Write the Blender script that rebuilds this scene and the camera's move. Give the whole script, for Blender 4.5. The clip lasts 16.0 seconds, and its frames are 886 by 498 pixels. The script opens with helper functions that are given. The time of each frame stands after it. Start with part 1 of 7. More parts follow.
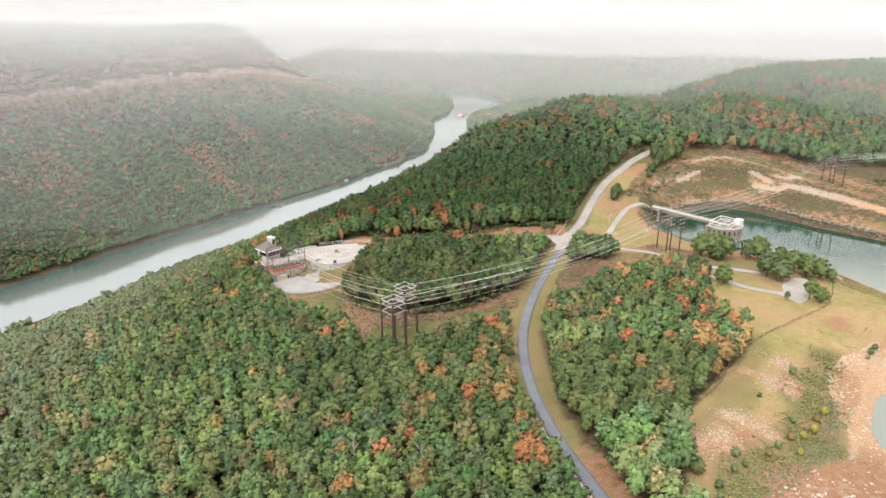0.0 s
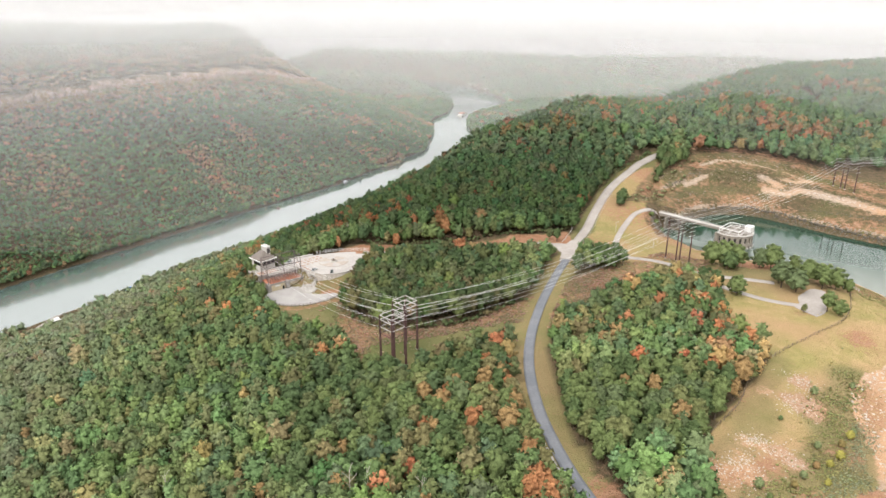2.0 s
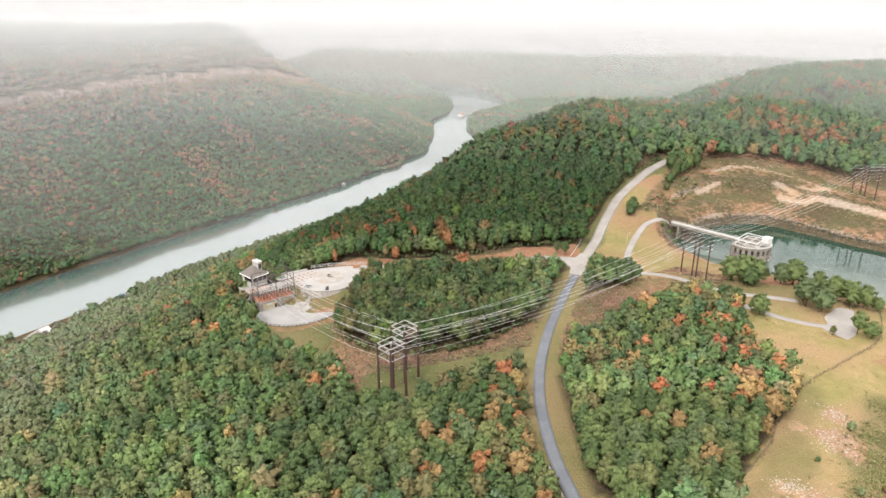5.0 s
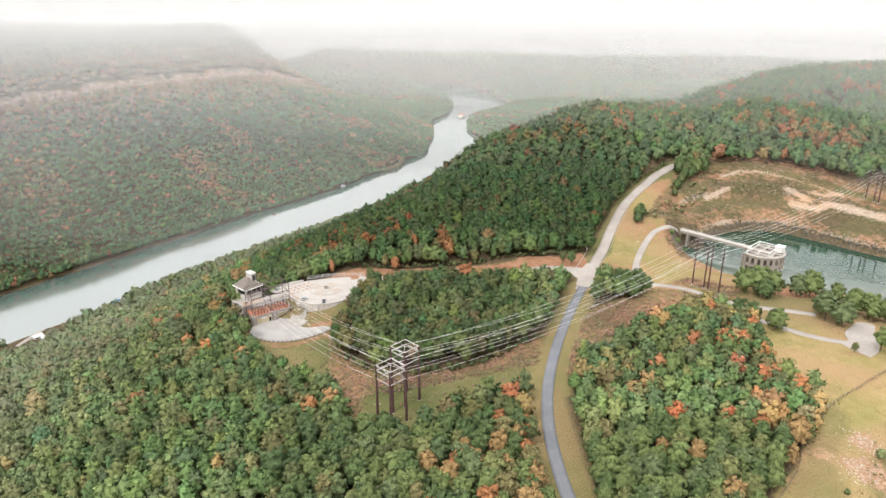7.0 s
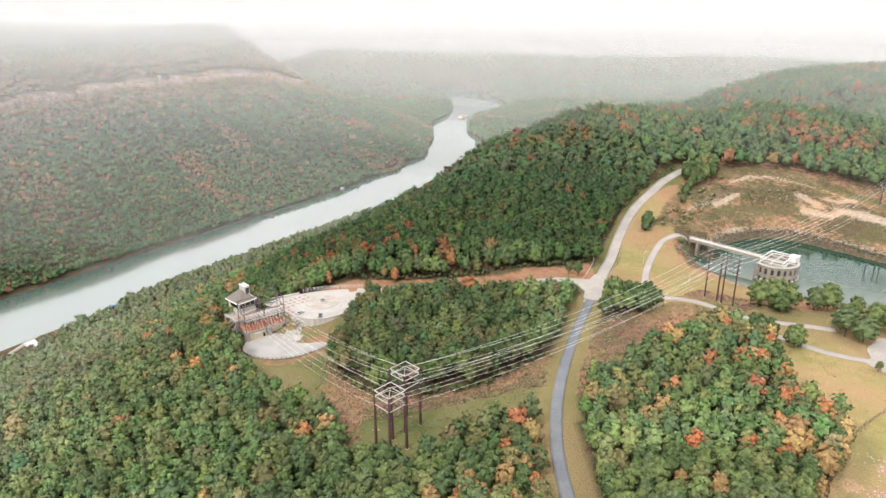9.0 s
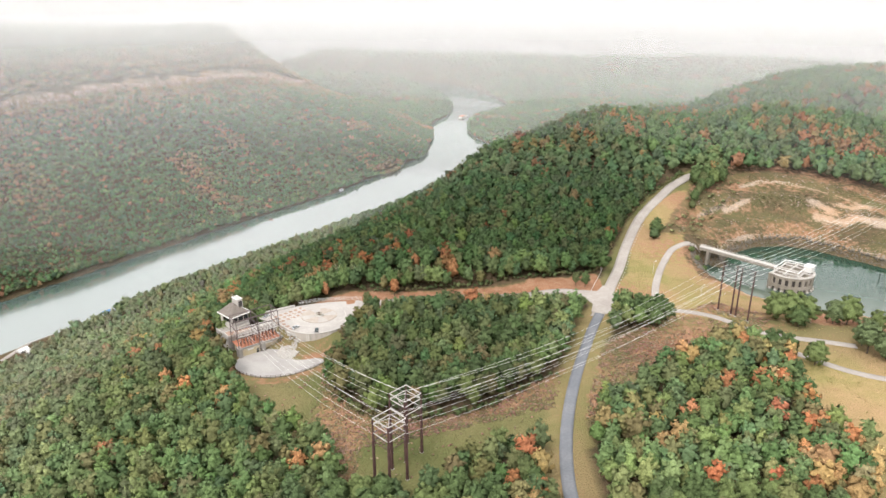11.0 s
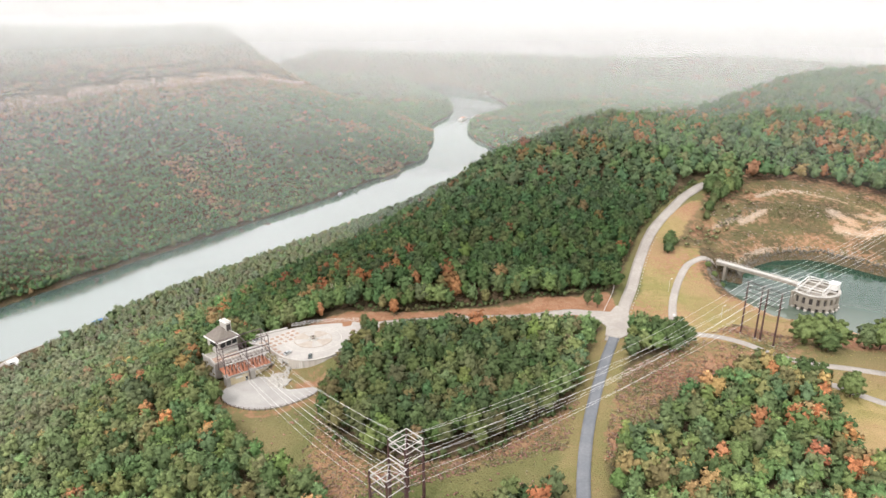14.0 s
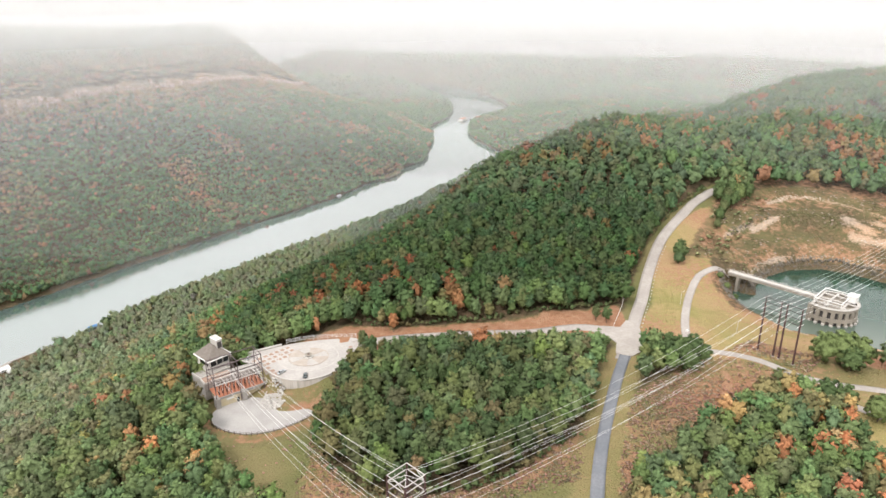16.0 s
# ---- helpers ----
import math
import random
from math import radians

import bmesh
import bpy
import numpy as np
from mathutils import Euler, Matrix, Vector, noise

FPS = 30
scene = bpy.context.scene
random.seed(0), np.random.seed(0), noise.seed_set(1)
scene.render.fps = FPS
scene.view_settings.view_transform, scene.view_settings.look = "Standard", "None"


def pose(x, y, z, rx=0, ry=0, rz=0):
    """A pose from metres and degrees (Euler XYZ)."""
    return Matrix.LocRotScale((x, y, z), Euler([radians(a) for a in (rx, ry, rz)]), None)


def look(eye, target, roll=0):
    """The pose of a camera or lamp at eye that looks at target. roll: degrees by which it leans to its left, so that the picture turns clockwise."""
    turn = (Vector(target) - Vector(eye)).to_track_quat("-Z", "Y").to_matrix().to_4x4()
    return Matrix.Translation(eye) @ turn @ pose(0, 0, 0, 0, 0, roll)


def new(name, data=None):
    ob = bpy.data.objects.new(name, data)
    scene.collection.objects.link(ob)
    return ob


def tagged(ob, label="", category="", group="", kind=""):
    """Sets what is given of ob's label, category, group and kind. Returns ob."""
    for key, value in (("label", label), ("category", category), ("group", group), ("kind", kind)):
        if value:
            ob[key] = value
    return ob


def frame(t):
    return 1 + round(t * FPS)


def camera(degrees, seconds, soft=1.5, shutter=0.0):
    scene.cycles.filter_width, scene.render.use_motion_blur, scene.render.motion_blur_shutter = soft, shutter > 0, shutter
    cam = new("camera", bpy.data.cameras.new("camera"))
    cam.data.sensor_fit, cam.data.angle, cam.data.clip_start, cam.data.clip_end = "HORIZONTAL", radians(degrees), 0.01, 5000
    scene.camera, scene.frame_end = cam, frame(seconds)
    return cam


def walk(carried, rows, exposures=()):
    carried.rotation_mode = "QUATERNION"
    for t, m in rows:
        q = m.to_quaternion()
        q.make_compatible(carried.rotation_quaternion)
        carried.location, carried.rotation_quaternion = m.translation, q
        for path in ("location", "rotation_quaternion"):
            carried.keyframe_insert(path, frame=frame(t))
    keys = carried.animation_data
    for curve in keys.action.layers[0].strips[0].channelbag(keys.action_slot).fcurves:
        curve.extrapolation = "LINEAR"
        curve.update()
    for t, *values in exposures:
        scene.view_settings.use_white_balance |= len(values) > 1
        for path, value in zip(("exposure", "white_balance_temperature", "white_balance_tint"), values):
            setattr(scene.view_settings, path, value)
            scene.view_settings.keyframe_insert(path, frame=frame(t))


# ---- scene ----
cam = camera(65.4, 16.0)
METRES, EYE, TILT, LEAN, TURN = 104.0, 145.0, -20.45, 0.0, 0.0
ROWS = [
    (0.0, 0.0, 0.0000, 0.0, 0.000, 0.000, -0.0),
    (0.5, -0.0025, 0.0418, 0.0156, -0.013, -0.013, 0.01),
    (1.0, -0.005, 0.0840, 0.031, -0.019, -0.026, 0.01),
    (1.5, -0.0078, 0.1259, 0.0465, -0.032, -0.052, 0.02),
    (2.0, -0.0103, 0.1677, 0.0618, -0.039, -0.058, 0.03),
    (2.5, -0.0128, 0.2094, 0.0773, -0.039, -0.058, 0.04),
    (3.0, -0.0152, 0.2513, 0.0929, -0.052, -0.065, 0.05),
    (3.5, -0.0177, 0.2934, 0.1084, -0.052, -0.084, 0.06),
    (4.0, -0.02, 0.3355, 0.124, -0.058, -0.097, 0.08),
    (6.5, -0.0326, 0.5446, 0.2029, -0.091, -0.110, 0.15),
    (7.0, -0.035, 0.5865, 0.2185, -0.091, -0.116, 0.17),
    (7.5, -0.0374, 0.6281, 0.234, -0.097, -0.116, 0.17),
    (8.0, -0.0398, 0.6695, 0.2495, -0.097, -0.103, 0.18),
    (8.5, -0.042, 0.7108, 0.2651, -0.097, -0.097, 0.2),
    (9.0, -0.0445, 0.7521, 0.2808, -0.103, -0.091, 0.21),
    (11.5, -0.0571, 0.9592, 0.358, -0.129, -0.129, 0.26),
    (12.0, -0.0595, 1.0008, 0.3736, -0.129, -0.129, 0.28),
    (12.5, -0.062, 1.0424, 0.3893, -0.136, -0.123, 0.27),
    (13.0, -0.0646, 1.0840, 0.4049, -0.142, -0.110, 0.27),
    (13.5, -0.0669, 1.1261, 0.4204, -0.136, -0.103, 0.28),
    (14.0, -0.0693, 1.1675, 0.4363, -0.142, -0.097, 0.29),
    (14.5, -0.0717, 1.2094, 0.4517, -0.149, -0.097, 0.3),
    (15.0, -0.0741, 1.2514, 0.4673, -0.155, -0.097, 0.3),
    (15.5, -0.0763, 1.2933, 0.483, -0.155, -0.097, 0.31),
    (16.0, -0.0787, 1.3352, 0.4984, -0.155, -0.097, 0.32),
]
walk(cam, [(t, pose(0, 0, EYE, TILT, LEAN, TURN) @ pose(METRES * x, METRES * y, METRES * z, 90 + pitch, roll, yaw)) for t, x, y, z, yaw, pitch, roll in ROWS], [(0.0, 0.72), (4.0, 0.74), (9.0, 0.78), (16.0, 0.77)])

# ---------------------------------------------------------------- light
world = bpy.data.worlds.new("overcast_sky")
scene.world = world
world.use_nodes = True
wn, wl = world.node_tree.nodes, world.node_tree.links
sky = wn.new("ShaderNodeTexSky")
sky.sky_type = 'NISHITA'
sky.sun_disc = False
sky.sun_elevation, sky.sun_rotation = radians(52), radians(215)
sky.air_density, sky.dust_density, sky.ozone_density = 1.0, 6.0, 1.0
pale = wn.new("ShaderNodeMix")
pale.data_type = 'RGBA'
pale.inputs[0].default_value = 0.92
pale.inputs[7].default_value = (10.5, 10.4, 10.3, 1)
wl.new(sky.outputs[0], pale.inputs[6])
wl.new(pale.outputs[2], wn["Background"].inputs[0])
wn["Background"].inputs[1].default_value = 0.10
sun = new("sun", bpy.data.lights.new("sun", 'SUN'))
sun.data.energy, sun.data.angle, sun.data.color = 1.4, radians(14), (1.0, 0.962, 0.94)
sun.matrix_world = look((-60, -90, 140), (0, 0, 0))

# ---------------------------------------------------------------- materials


def material(name, rough=0.8, spec=0.3):
    m = bpy.data.materials.new(name)
    m.use_nodes = True
    b = m.node_tree.nodes["Principled BSDF"]
    b.inputs["Roughness"].default_value = rough
    b.inputs["Specular IOR Level"].default_value = spec
    return m, m.node_tree.nodes, m.node_tree.links, b


def mixed(nodes, links, fac, a, b):
    """A colour mix; each of fac, a, b a socket or a value."""
    n = nodes.new("ShaderNodeMix")
    n.data_type = 'RGBA'
    for i, v in ((0, fac), (6, a), (7, b)):
        if isinstance(v, bpy.types.NodeSocket):
            links.new(v, n.inputs[i])
        elif i == 0:
            n.inputs[0].default_value = v
        else:
            n.inputs[i].default_value = (*v, 1)
    return n.outputs[2]


def grain(nodes, links, scale, detail=4.0, lo=0.35, hi=0.65, stretch=None):
    """Noise in metres, sharpened to run from 0 to 1."""
    co = nodes.new("ShaderNodeTexCoord")
    src = co.outputs["Object"]
    if stretch:
        mp = nodes.new("ShaderNodeMapping")
        mp.inputs["Scale"].default_value = stretch
        links.new(src, mp.inputs[0])
        src = mp.outputs[0]
    n = nodes.new("ShaderNodeTexNoise")
    n.inputs["Scale"].default_value, n.inputs["Detail"].default_value = scale, detail
    links.new(src, n.inputs["Vector"])
    r = nodes.new("ShaderNodeMapRange")
    r.inputs["From Min"].default_value, r.inputs["From Max"].default_value = lo, hi
    links.new(n.outputs["Fac"], r.inputs["Value"])
    return r.outputs[0]


def bumped(nodes, links, bsdf, height, strength, distance):
    b = nodes.new("ShaderNodeBump")
    b.inputs["Strength"].default_value, b.inputs["Distance"].default_value = strength, distance
    links.new(height, b.inputs["Height"])
    links.new(b.outputs[0], bsdf.inputs["Normal"])


def surface(name, a, b, scale, rough=0.8, spec=0.3, fine=None, metal=0.0, bump=0.0):
    """Two tones in large patches and a finer third grain."""
    m, n, l, p = material(name, rough, spec)
    big = grain(n, l, scale)
    small = grain(n, l, fine or scale * 9, 3.0, 0.3, 0.7)
    c = mixed(n, l, big, a, b)
    dark = tuple(v * 0.72 for v in a)
    n2 = n.new("ShaderNodeMath")
    n2.operation = 'MULTIPLY'
    n2.inputs[1].default_value = 0.45
    l.new(small, n2.inputs[0])
    l.new(mixed(n, l, n2.outputs[0], c, dark), p.inputs["Base Color"])
    p.inputs["Metallic"].default_value = metal
    if bump:
        bumped(n, l, p, small, 0.6, bump)
    return m


def cover_material():
    """Ground: grass, red earth, pale broken rock and leaf litter, by the cover that grows or lies there."""
    m, n, l, p = material("ground_cover", 0.95, 0.1)
    at = n.new("ShaderNodeAttribute")
    at.attribute_name = "cover"
    sp = n.new("ShaderNodeSeparateColor")
    l.new(at.outputs["Color"], sp.inputs[0])
    g1, g2, g3 = grain(n, l, 0.06, 8, 0.38, 0.62), grain(n, l, 0.28, 8, 0.38, 0.62), grain(n, l, 1.3, 5, 0.35, 0.65)
    g4 = grain(n, l, 0.018, 3, 0.4, 0.6)
    grass = mixed(n, l, g1, (0.18, 0.18, 0.075), (0.115, 0.14, 0.052))
    grass = mixed(n, l, g4, grass, (0.24, 0.205, 0.10))
    half = n.new("ShaderNodeMath")
    half.operation = 'MULTIPLY'
    half.inputs[1].default_value = 0.5
    l.new(g3, half.inputs[0])
    grass = mixed(n, l, half.outputs[0], grass, (0.15, 0.125, 0.055))
    g6 = grain(n, l, 0.2, 7, 0.44, 0.58)
    straw = mixed(n, l, g1, (0.50, 0.36, 0.18), (0.36, 0.31, 0.12))
    thinned = n.new("ShaderNodeMath")
    thinned.operation = 'MULTIPLY'
    thinned.inputs[1].default_value = 0.6
    l.new(g6, thinned.inputs[0])
    straw = mixed(n, l, thinned.outputs[0], straw, (0.30, 0.255, 0.09))
    straw = mixed(n, l, g4, straw, (0.50, 0.31, 0.18))
    soft = n.new("ShaderNodeMath")
    soft.operation = 'MULTIPLY'
    soft.inputs[1].default_value = 0.35
    l.new(g3, soft.inputs[0])
    straw = mixed(n, l, soft.outputs[0], straw, (0.30, 0.24, 0.11))
    grass = mixed(n, l, at.outputs["Alpha"], grass, straw)
    earth = mixed(n, l, g2, (0.34, 0.17, 0.10), (0.40, 0.24, 0.15))
    earth = mixed(n, l, half.outputs[0], earth, (0.27, 0.135, 0.08))
    third = n.new("ShaderNodeMath")
    third.operation = 'MULTIPLY'
    third.inputs[1].default_value = 0.75
    l.new(g4, third.inputs[0])
    rock = mixed(n, l, g2, (0.48, 0.37, 0.28), (0.29, 0.215, 0.165))
    rock = mixed(n, l, half.outputs[0], rock, (0.56, 0.46, 0.36))
    rock = mixed(n, l, third.outputs[0], rock, (0.52, 0.29, 0.145))
    litter = mixed(n, l, g2, (0.095, 0.080, 0.045), (0.15, 0.105, 0.065))
    rough = n.new("ShaderNodeMath")
    rough.operation = 'ADD'
    l.new(g2, rough.inputs[0])
    l.new(g3, rough.inputs[1])

    def broken(socket):
        """The share of a cover, broken up into patches by the grain."""
        k = n.new("ShaderNodeMath")
        k.operation = 'MULTIPLY_ADD'
        k.inputs[1].default_value = 0.38
        l.new(rough.outputs[0], k.inputs[0])
        l.new(socket, k.inputs[2])
        r = n.new("ShaderNodeMapRange")
        r.inputs["From Min"].default_value, r.inputs["From Max"].default_value = 0.66, 1.10
        l.new(k.outputs[0], r.inputs["Value"])
        return r.outputs[0]

    fleck = grain(n, l, 3.2, 3, 0.56, 0.66)
    weak = n.new("ShaderNodeMath")
    weak.operation = 'MULTIPLY'
    weak.inputs[1].default_value = 0.55
    l.new(fleck, weak.inputs[0])
    rock = mixed(n, l, weak.outputs[0], rock, (0.66, 0.57, 0.48))
    tuft = grain(n, l, 2.1, 3, 0.5, 0.68)
    some = n.new("ShaderNodeMath")
    some.operation = 'MULTIPLY'
    some.inputs[1].default_value = 0.4
    l.new(tuft, some.inputs[0])
    grass = mixed(n, l, some.outputs[0], grass, (0.17, 0.165, 0.06))
    c = mixed(n, l, sp.outputs[0], litter, grass)
    c = mixed(n, l, broken(sp.outputs[1]), c, earth)
    c = mixed(n, l, broken(sp.outputs[2]), c, rock)
    l.new(c, p.inputs["Base Color"])
    bumped(n, l, p, g3, 0.8, 0.5)
    return m


def foliage_material(name="foliage"):
    """Leaves: each tree's own tint, mottled in clumps, shaded over the roundness of the clumps they grow in."""
    m, n, l, p = material(name, 0.75, 0.12)
    at, rd = n.new("ShaderNodeAttribute"), n.new("ShaderNodeAttribute")
    at.attribute_name, rd.attribute_name = "tint", "clump"
    geo = n.new("ShaderNodeNewGeometry")
    gs = []
    for scale, detail in ((0.55, 2), (2.2, 3)):
        g = n.new("ShaderNodeTexNoise")
        g.inputs["Scale"].default_value, g.inputs["Detail"].default_value = scale, detail
        l.new(geo.outputs["Position"], g.inputs["Vector"])
        gs.append(g.outputs["Fac"])
    gm = n.new("ShaderNodeMath")
    gm.operation = 'ADD'
    l.new(gs[0], gm.inputs[0])
    l.new(gs[1], gm.inputs[1])
    hs = n.new("ShaderNodeHueSaturation")
    l.new(at.outputs["Color"], hs.inputs["Color"])
    mr = n.new("ShaderNodeMapRange")
    mr.inputs["From Min"].default_value, mr.inputs["From Max"].default_value = 0.7, 1.3
    mr.inputs["To Min"].default_value, mr.inputs["To Max"].default_value = 0.68, 1.34
    l.new(gm.outputs[0], mr.inputs["Value"])
    l.new(mr.outputs[0], hs.inputs["Value"])
    l.new(hs.outputs[0], p.inputs["Base Color"])
    vt = n.new("ShaderNodeVectorTransform")
    vt.vector_type, vt.convert_from, vt.convert_to = 'NORMAL', 'OBJECT', 'WORLD'
    l.new(rd.outputs["Vector"], vt.inputs[0])
    l.new(vt.outputs[0], p.inputs["Normal"])
    tr, ms = n.new("ShaderNodeBsdfTranslucent"), n.new("ShaderNodeMixShader")
    l.new(hs.outputs[0], tr.inputs[0])
    ms.inputs[0].default_value = 0.18
    l.new(p.outputs[0], ms.inputs[1])
    l.new(tr.outputs[0], ms.inputs[2])
    l.new(ms.outputs[0], n["Material Output"].inputs[0])
    return m


def water_material(name, deep, ripple, strength):
    m, n, l, p = material(name, 0.06, 0.5)
    g = grain(n, l, 0.004, 3)
    l.new(mixed(n, l, g, deep, tuple(v * 1.25 for v in deep)), p.inputs["Base Color"])
    w = grain(n, l, ripple, 4, 0.2, 0.8)
    bumped(n, l, p, w, strength, 0.25)
    return m


def mist_material(name, low, high, most, power, tone=(0.7, 0.7, 0.71, 1), fade=None):
    """Drifting mist: thin near its foot, thicker towards the cloud base."""
    m = bpy.data.materials.new(name)
    m.use_nodes = True
    n, l = m.node_tree.nodes, m.node_tree.links
    n.remove(n["Principled BSDF"])
    co = n.new("ShaderNodeTexCoord")
    sx = n.new("ShaderNodeSeparateXYZ")
    l.new(co.outputs["Object"], sx.inputs[0])
    r = n.new("ShaderNodeMapRange")
    r.inputs["From Min"].default_value, r.inputs["From Max"].default_value = low, high
    l.new(sx.outputs[2], r.inputs["Value"])
    pw = n.new("ShaderNodeMath")
    pw.operation = 'POWER'
    pw.inputs[1].default_value = power
    l.new(r.outputs[0], pw.inputs[0])
    g = grain(n, l, 0.0022, 3, 0.25, 0.75)
    g2 = n.new("ShaderNodeMapRange")
    g2.inputs["To Min"].default_value, g2.inputs["To Max"].default_value = 0.85, 1.1
    l.new(g, g2.inputs["Value"])
    mu = n.new("ShaderNodeMath")
    mu.operation = 'MULTIPLY'
    l.new(pw.outputs[0], mu.inputs[0])
    l.new(g2.outputs[0], mu.inputs[1])
    mm = n.new("ShaderNodeMath")
    mm.operation = 'MULTIPLY'
    mm.use_clamp = True
    mm.inputs[1].default_value = most
    l.new(mu.outputs[0], mm.inputs[0])
    amount = mm.outputs[0]
    if fade:
        fr = n.new("ShaderNodeMapRange")
        fr.interpolation_type = 'SMOOTHSTEP'
        fr.inputs["From Min"].default_value, fr.inputs["From Max"].default_value = fade
        fr.inputs["To Min"].default_value, fr.inputs["To Max"].default_value = 1, 0
        l.new(sx.outputs[2], fr.inputs["Value"])
        fm = n.new("ShaderNodeMath")
        fm.operation = 'MULTIPLY'
        l.new(amount, fm.inputs[0])
        l.new(fr.outputs[0], fm.inputs[1])
        amount = fm.outputs[0]
    di, tr, tp = n.new("ShaderNodeBsdfDiffuse"), n.new("ShaderNodeBsdfTranslucent"), n.new("ShaderNodeBsdfTransparent")
    for s in (di, tr):
        s.inputs[0].default_value = tone
    a, b = n.new("ShaderNodeMixShader"), n.new("ShaderNodeMixShader")
    a.inputs[0].default_value = 0.4
    l.new(di.outputs[0], a.inputs[1])
    l.new(tr.outputs[0], a.inputs[2])
    l.new(amount, b.inputs[0])
    l.new(tp.outputs[0], b.inputs[1])
    l.new(a.outputs[0], b.inputs[2])
    l.new(b.outputs[0], n["Material Output"].inputs[0])
    return m


GROUND = cover_material()
FOLIAGE = foliage_material()
BARK = surface("bark", (0.10, 0.075, 0.055), (0.17, 0.14, 0.11), 0.8)
RIVER = water_material("river_water", (0.075, 0.105, 0.095), 0.03, 0.035)
RIVER.node_tree.nodes["Principled BSDF"].inputs["IOR"].default_value = 4.4
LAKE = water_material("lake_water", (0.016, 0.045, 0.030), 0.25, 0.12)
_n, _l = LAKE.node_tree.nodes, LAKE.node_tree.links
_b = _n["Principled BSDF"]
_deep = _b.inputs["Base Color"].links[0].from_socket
# pale sky reflection on the nearer water, painted into the lake's base colour
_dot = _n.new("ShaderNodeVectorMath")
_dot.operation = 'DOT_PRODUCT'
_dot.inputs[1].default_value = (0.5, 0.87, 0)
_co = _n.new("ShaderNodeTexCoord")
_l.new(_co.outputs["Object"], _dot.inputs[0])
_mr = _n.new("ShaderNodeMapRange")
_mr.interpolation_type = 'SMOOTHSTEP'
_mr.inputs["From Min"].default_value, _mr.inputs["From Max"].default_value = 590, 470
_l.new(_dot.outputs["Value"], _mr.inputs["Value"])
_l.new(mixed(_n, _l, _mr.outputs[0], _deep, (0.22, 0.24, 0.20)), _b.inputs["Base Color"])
ASPHALT = surface("grey_asphalt", (0.17, 0.18, 0.20), (0.22, 0.225, 0.24), 0.12)
PALE_ROAD = surface("pale_worn_asphalt", (0.34, 0.305, 0.275), (0.42, 0.38, 0.345), 0.08)
CONCRETE = surface("concrete", (0.45, 0.42, 0.39), (0.56, 0.53, 0.49), 0.15)
DARK_CONCRETE = surface("stained_concrete", (0.26, 0.23, 0.19), (0.36, 0.32, 0.27), 0.2, bump=0.02)
RUST_STEEL = surface("weathering_steel", (0.075, 0.040, 0.038), (0.115, 0.062, 0.055), 0.6, 0.7)
GALV = surface("galvanised_steel", (0.55, 0.52, 0.50), (0.68, 0.65, 0.62), 0.7, 0.45, metal=0.3)
WIRE = surface("aluminium_conductor", (0.80, 0.78, 0.75), (0.88, 0.86, 0.83), 0.5, 0.5)
WHITE_PAINT = surface("white_paint", (0.76, 0.75, 0.73), (0.82, 0.81, 0.79), 0.4, 0.5)
DARK_GLASS, _n, _l, _p = material("dark_window_glass", 0.08, 0.5)
_p.inputs["Base Color"].default_value = (0.015, 0.018, 0.02, 1)
BLACK_STEEL = surface("dark_painted_steel", (0.06, 0.055, 0.055), (0.09, 0.08, 0.078), 0.6, 0.6)
GREY_STEEL = surface("weathered_grey_steel", (0.105, 0.078, 0.078), (0.15, 0.115, 0.112), 0.6, 0.6)
LIMESTONE = surface("grey_shore_rock", (0.13, 0.115, 0.095), (0.21, 0.185, 0.15), 0.3)
CLIFF_FACE = surface("pale_cliff_face", (0.54, 0.38, 0.31), (0.34, 0.24, 0.19), 0.09)
ORANGE_STONE = surface("iron_stained_rock", (0.52, 0.31, 0.16), (0.58, 0.44, 0.31), 0.25)
PALE_STONE = surface("pale_beach_stone", (0.62, 0.54, 0.45), (0.48, 0.41, 0.34), 0.3)
PALE_LEDGE = surface("pale_shore_ledge", (0.40, 0.34, 0.27), (0.29, 0.24, 0.19), 0.35)
CLIFF = surface("pale_sandstone", (0.42, 0.33, 0.27), (0.27, 0.20, 0.16), 0.12)

# ---------------------------------------------------------------- small builders


def part(name, bm, mat, parent=None, label=""):
    me = bpy.data.meshes.new(name)
    bm.to_mesh(me)
    bm.free()
    me.materials.append(mat)
    ob = new(name, me)
    if parent is not None:
        ob.parent = parent
    if label:
        ob["label"] = label
    return ob


def raw(name, verts, faces, mat, parent=None, label=""):
    """A mesh object from arrays of corners and triangles or quads."""
    verts, faces = np.asarray(verts, np.float32), np.asarray(faces, np.int32)
    me = bpy.data.meshes.new(name)
    k = faces.shape[1]
    me.vertices.add(len(verts))
    me.vertices.foreach_set("co", verts.ravel())
    me.loops.add(faces.size)
    me.loops.foreach_set("vertex_index", faces.ravel())
    me.polygons.add(len(faces))
    me.polygons.foreach_set("loop_start", np.arange(0, faces.size, k, dtype=np.int32))
    me.update(calc_edges=True)
    me.materials.append(mat)
    ob = new(name, me)
    if parent is not None:
        ob.parent = parent
    if label:
        ob["label"] = label
    return ob


def colours(me, name, rgba):
    a = me.attributes.new(name, 'FLOAT_COLOR', 'POINT')
    a.data.foreach_set("color", np.asarray(rgba, np.float32).ravel())


def directions(me, name, xyz):
    a = me.attributes.new(name, 'FLOAT_VECTOR', 'POINT')
    a.data.foreach_set("vector", np.asarray(xyz, np.float32).ravel())


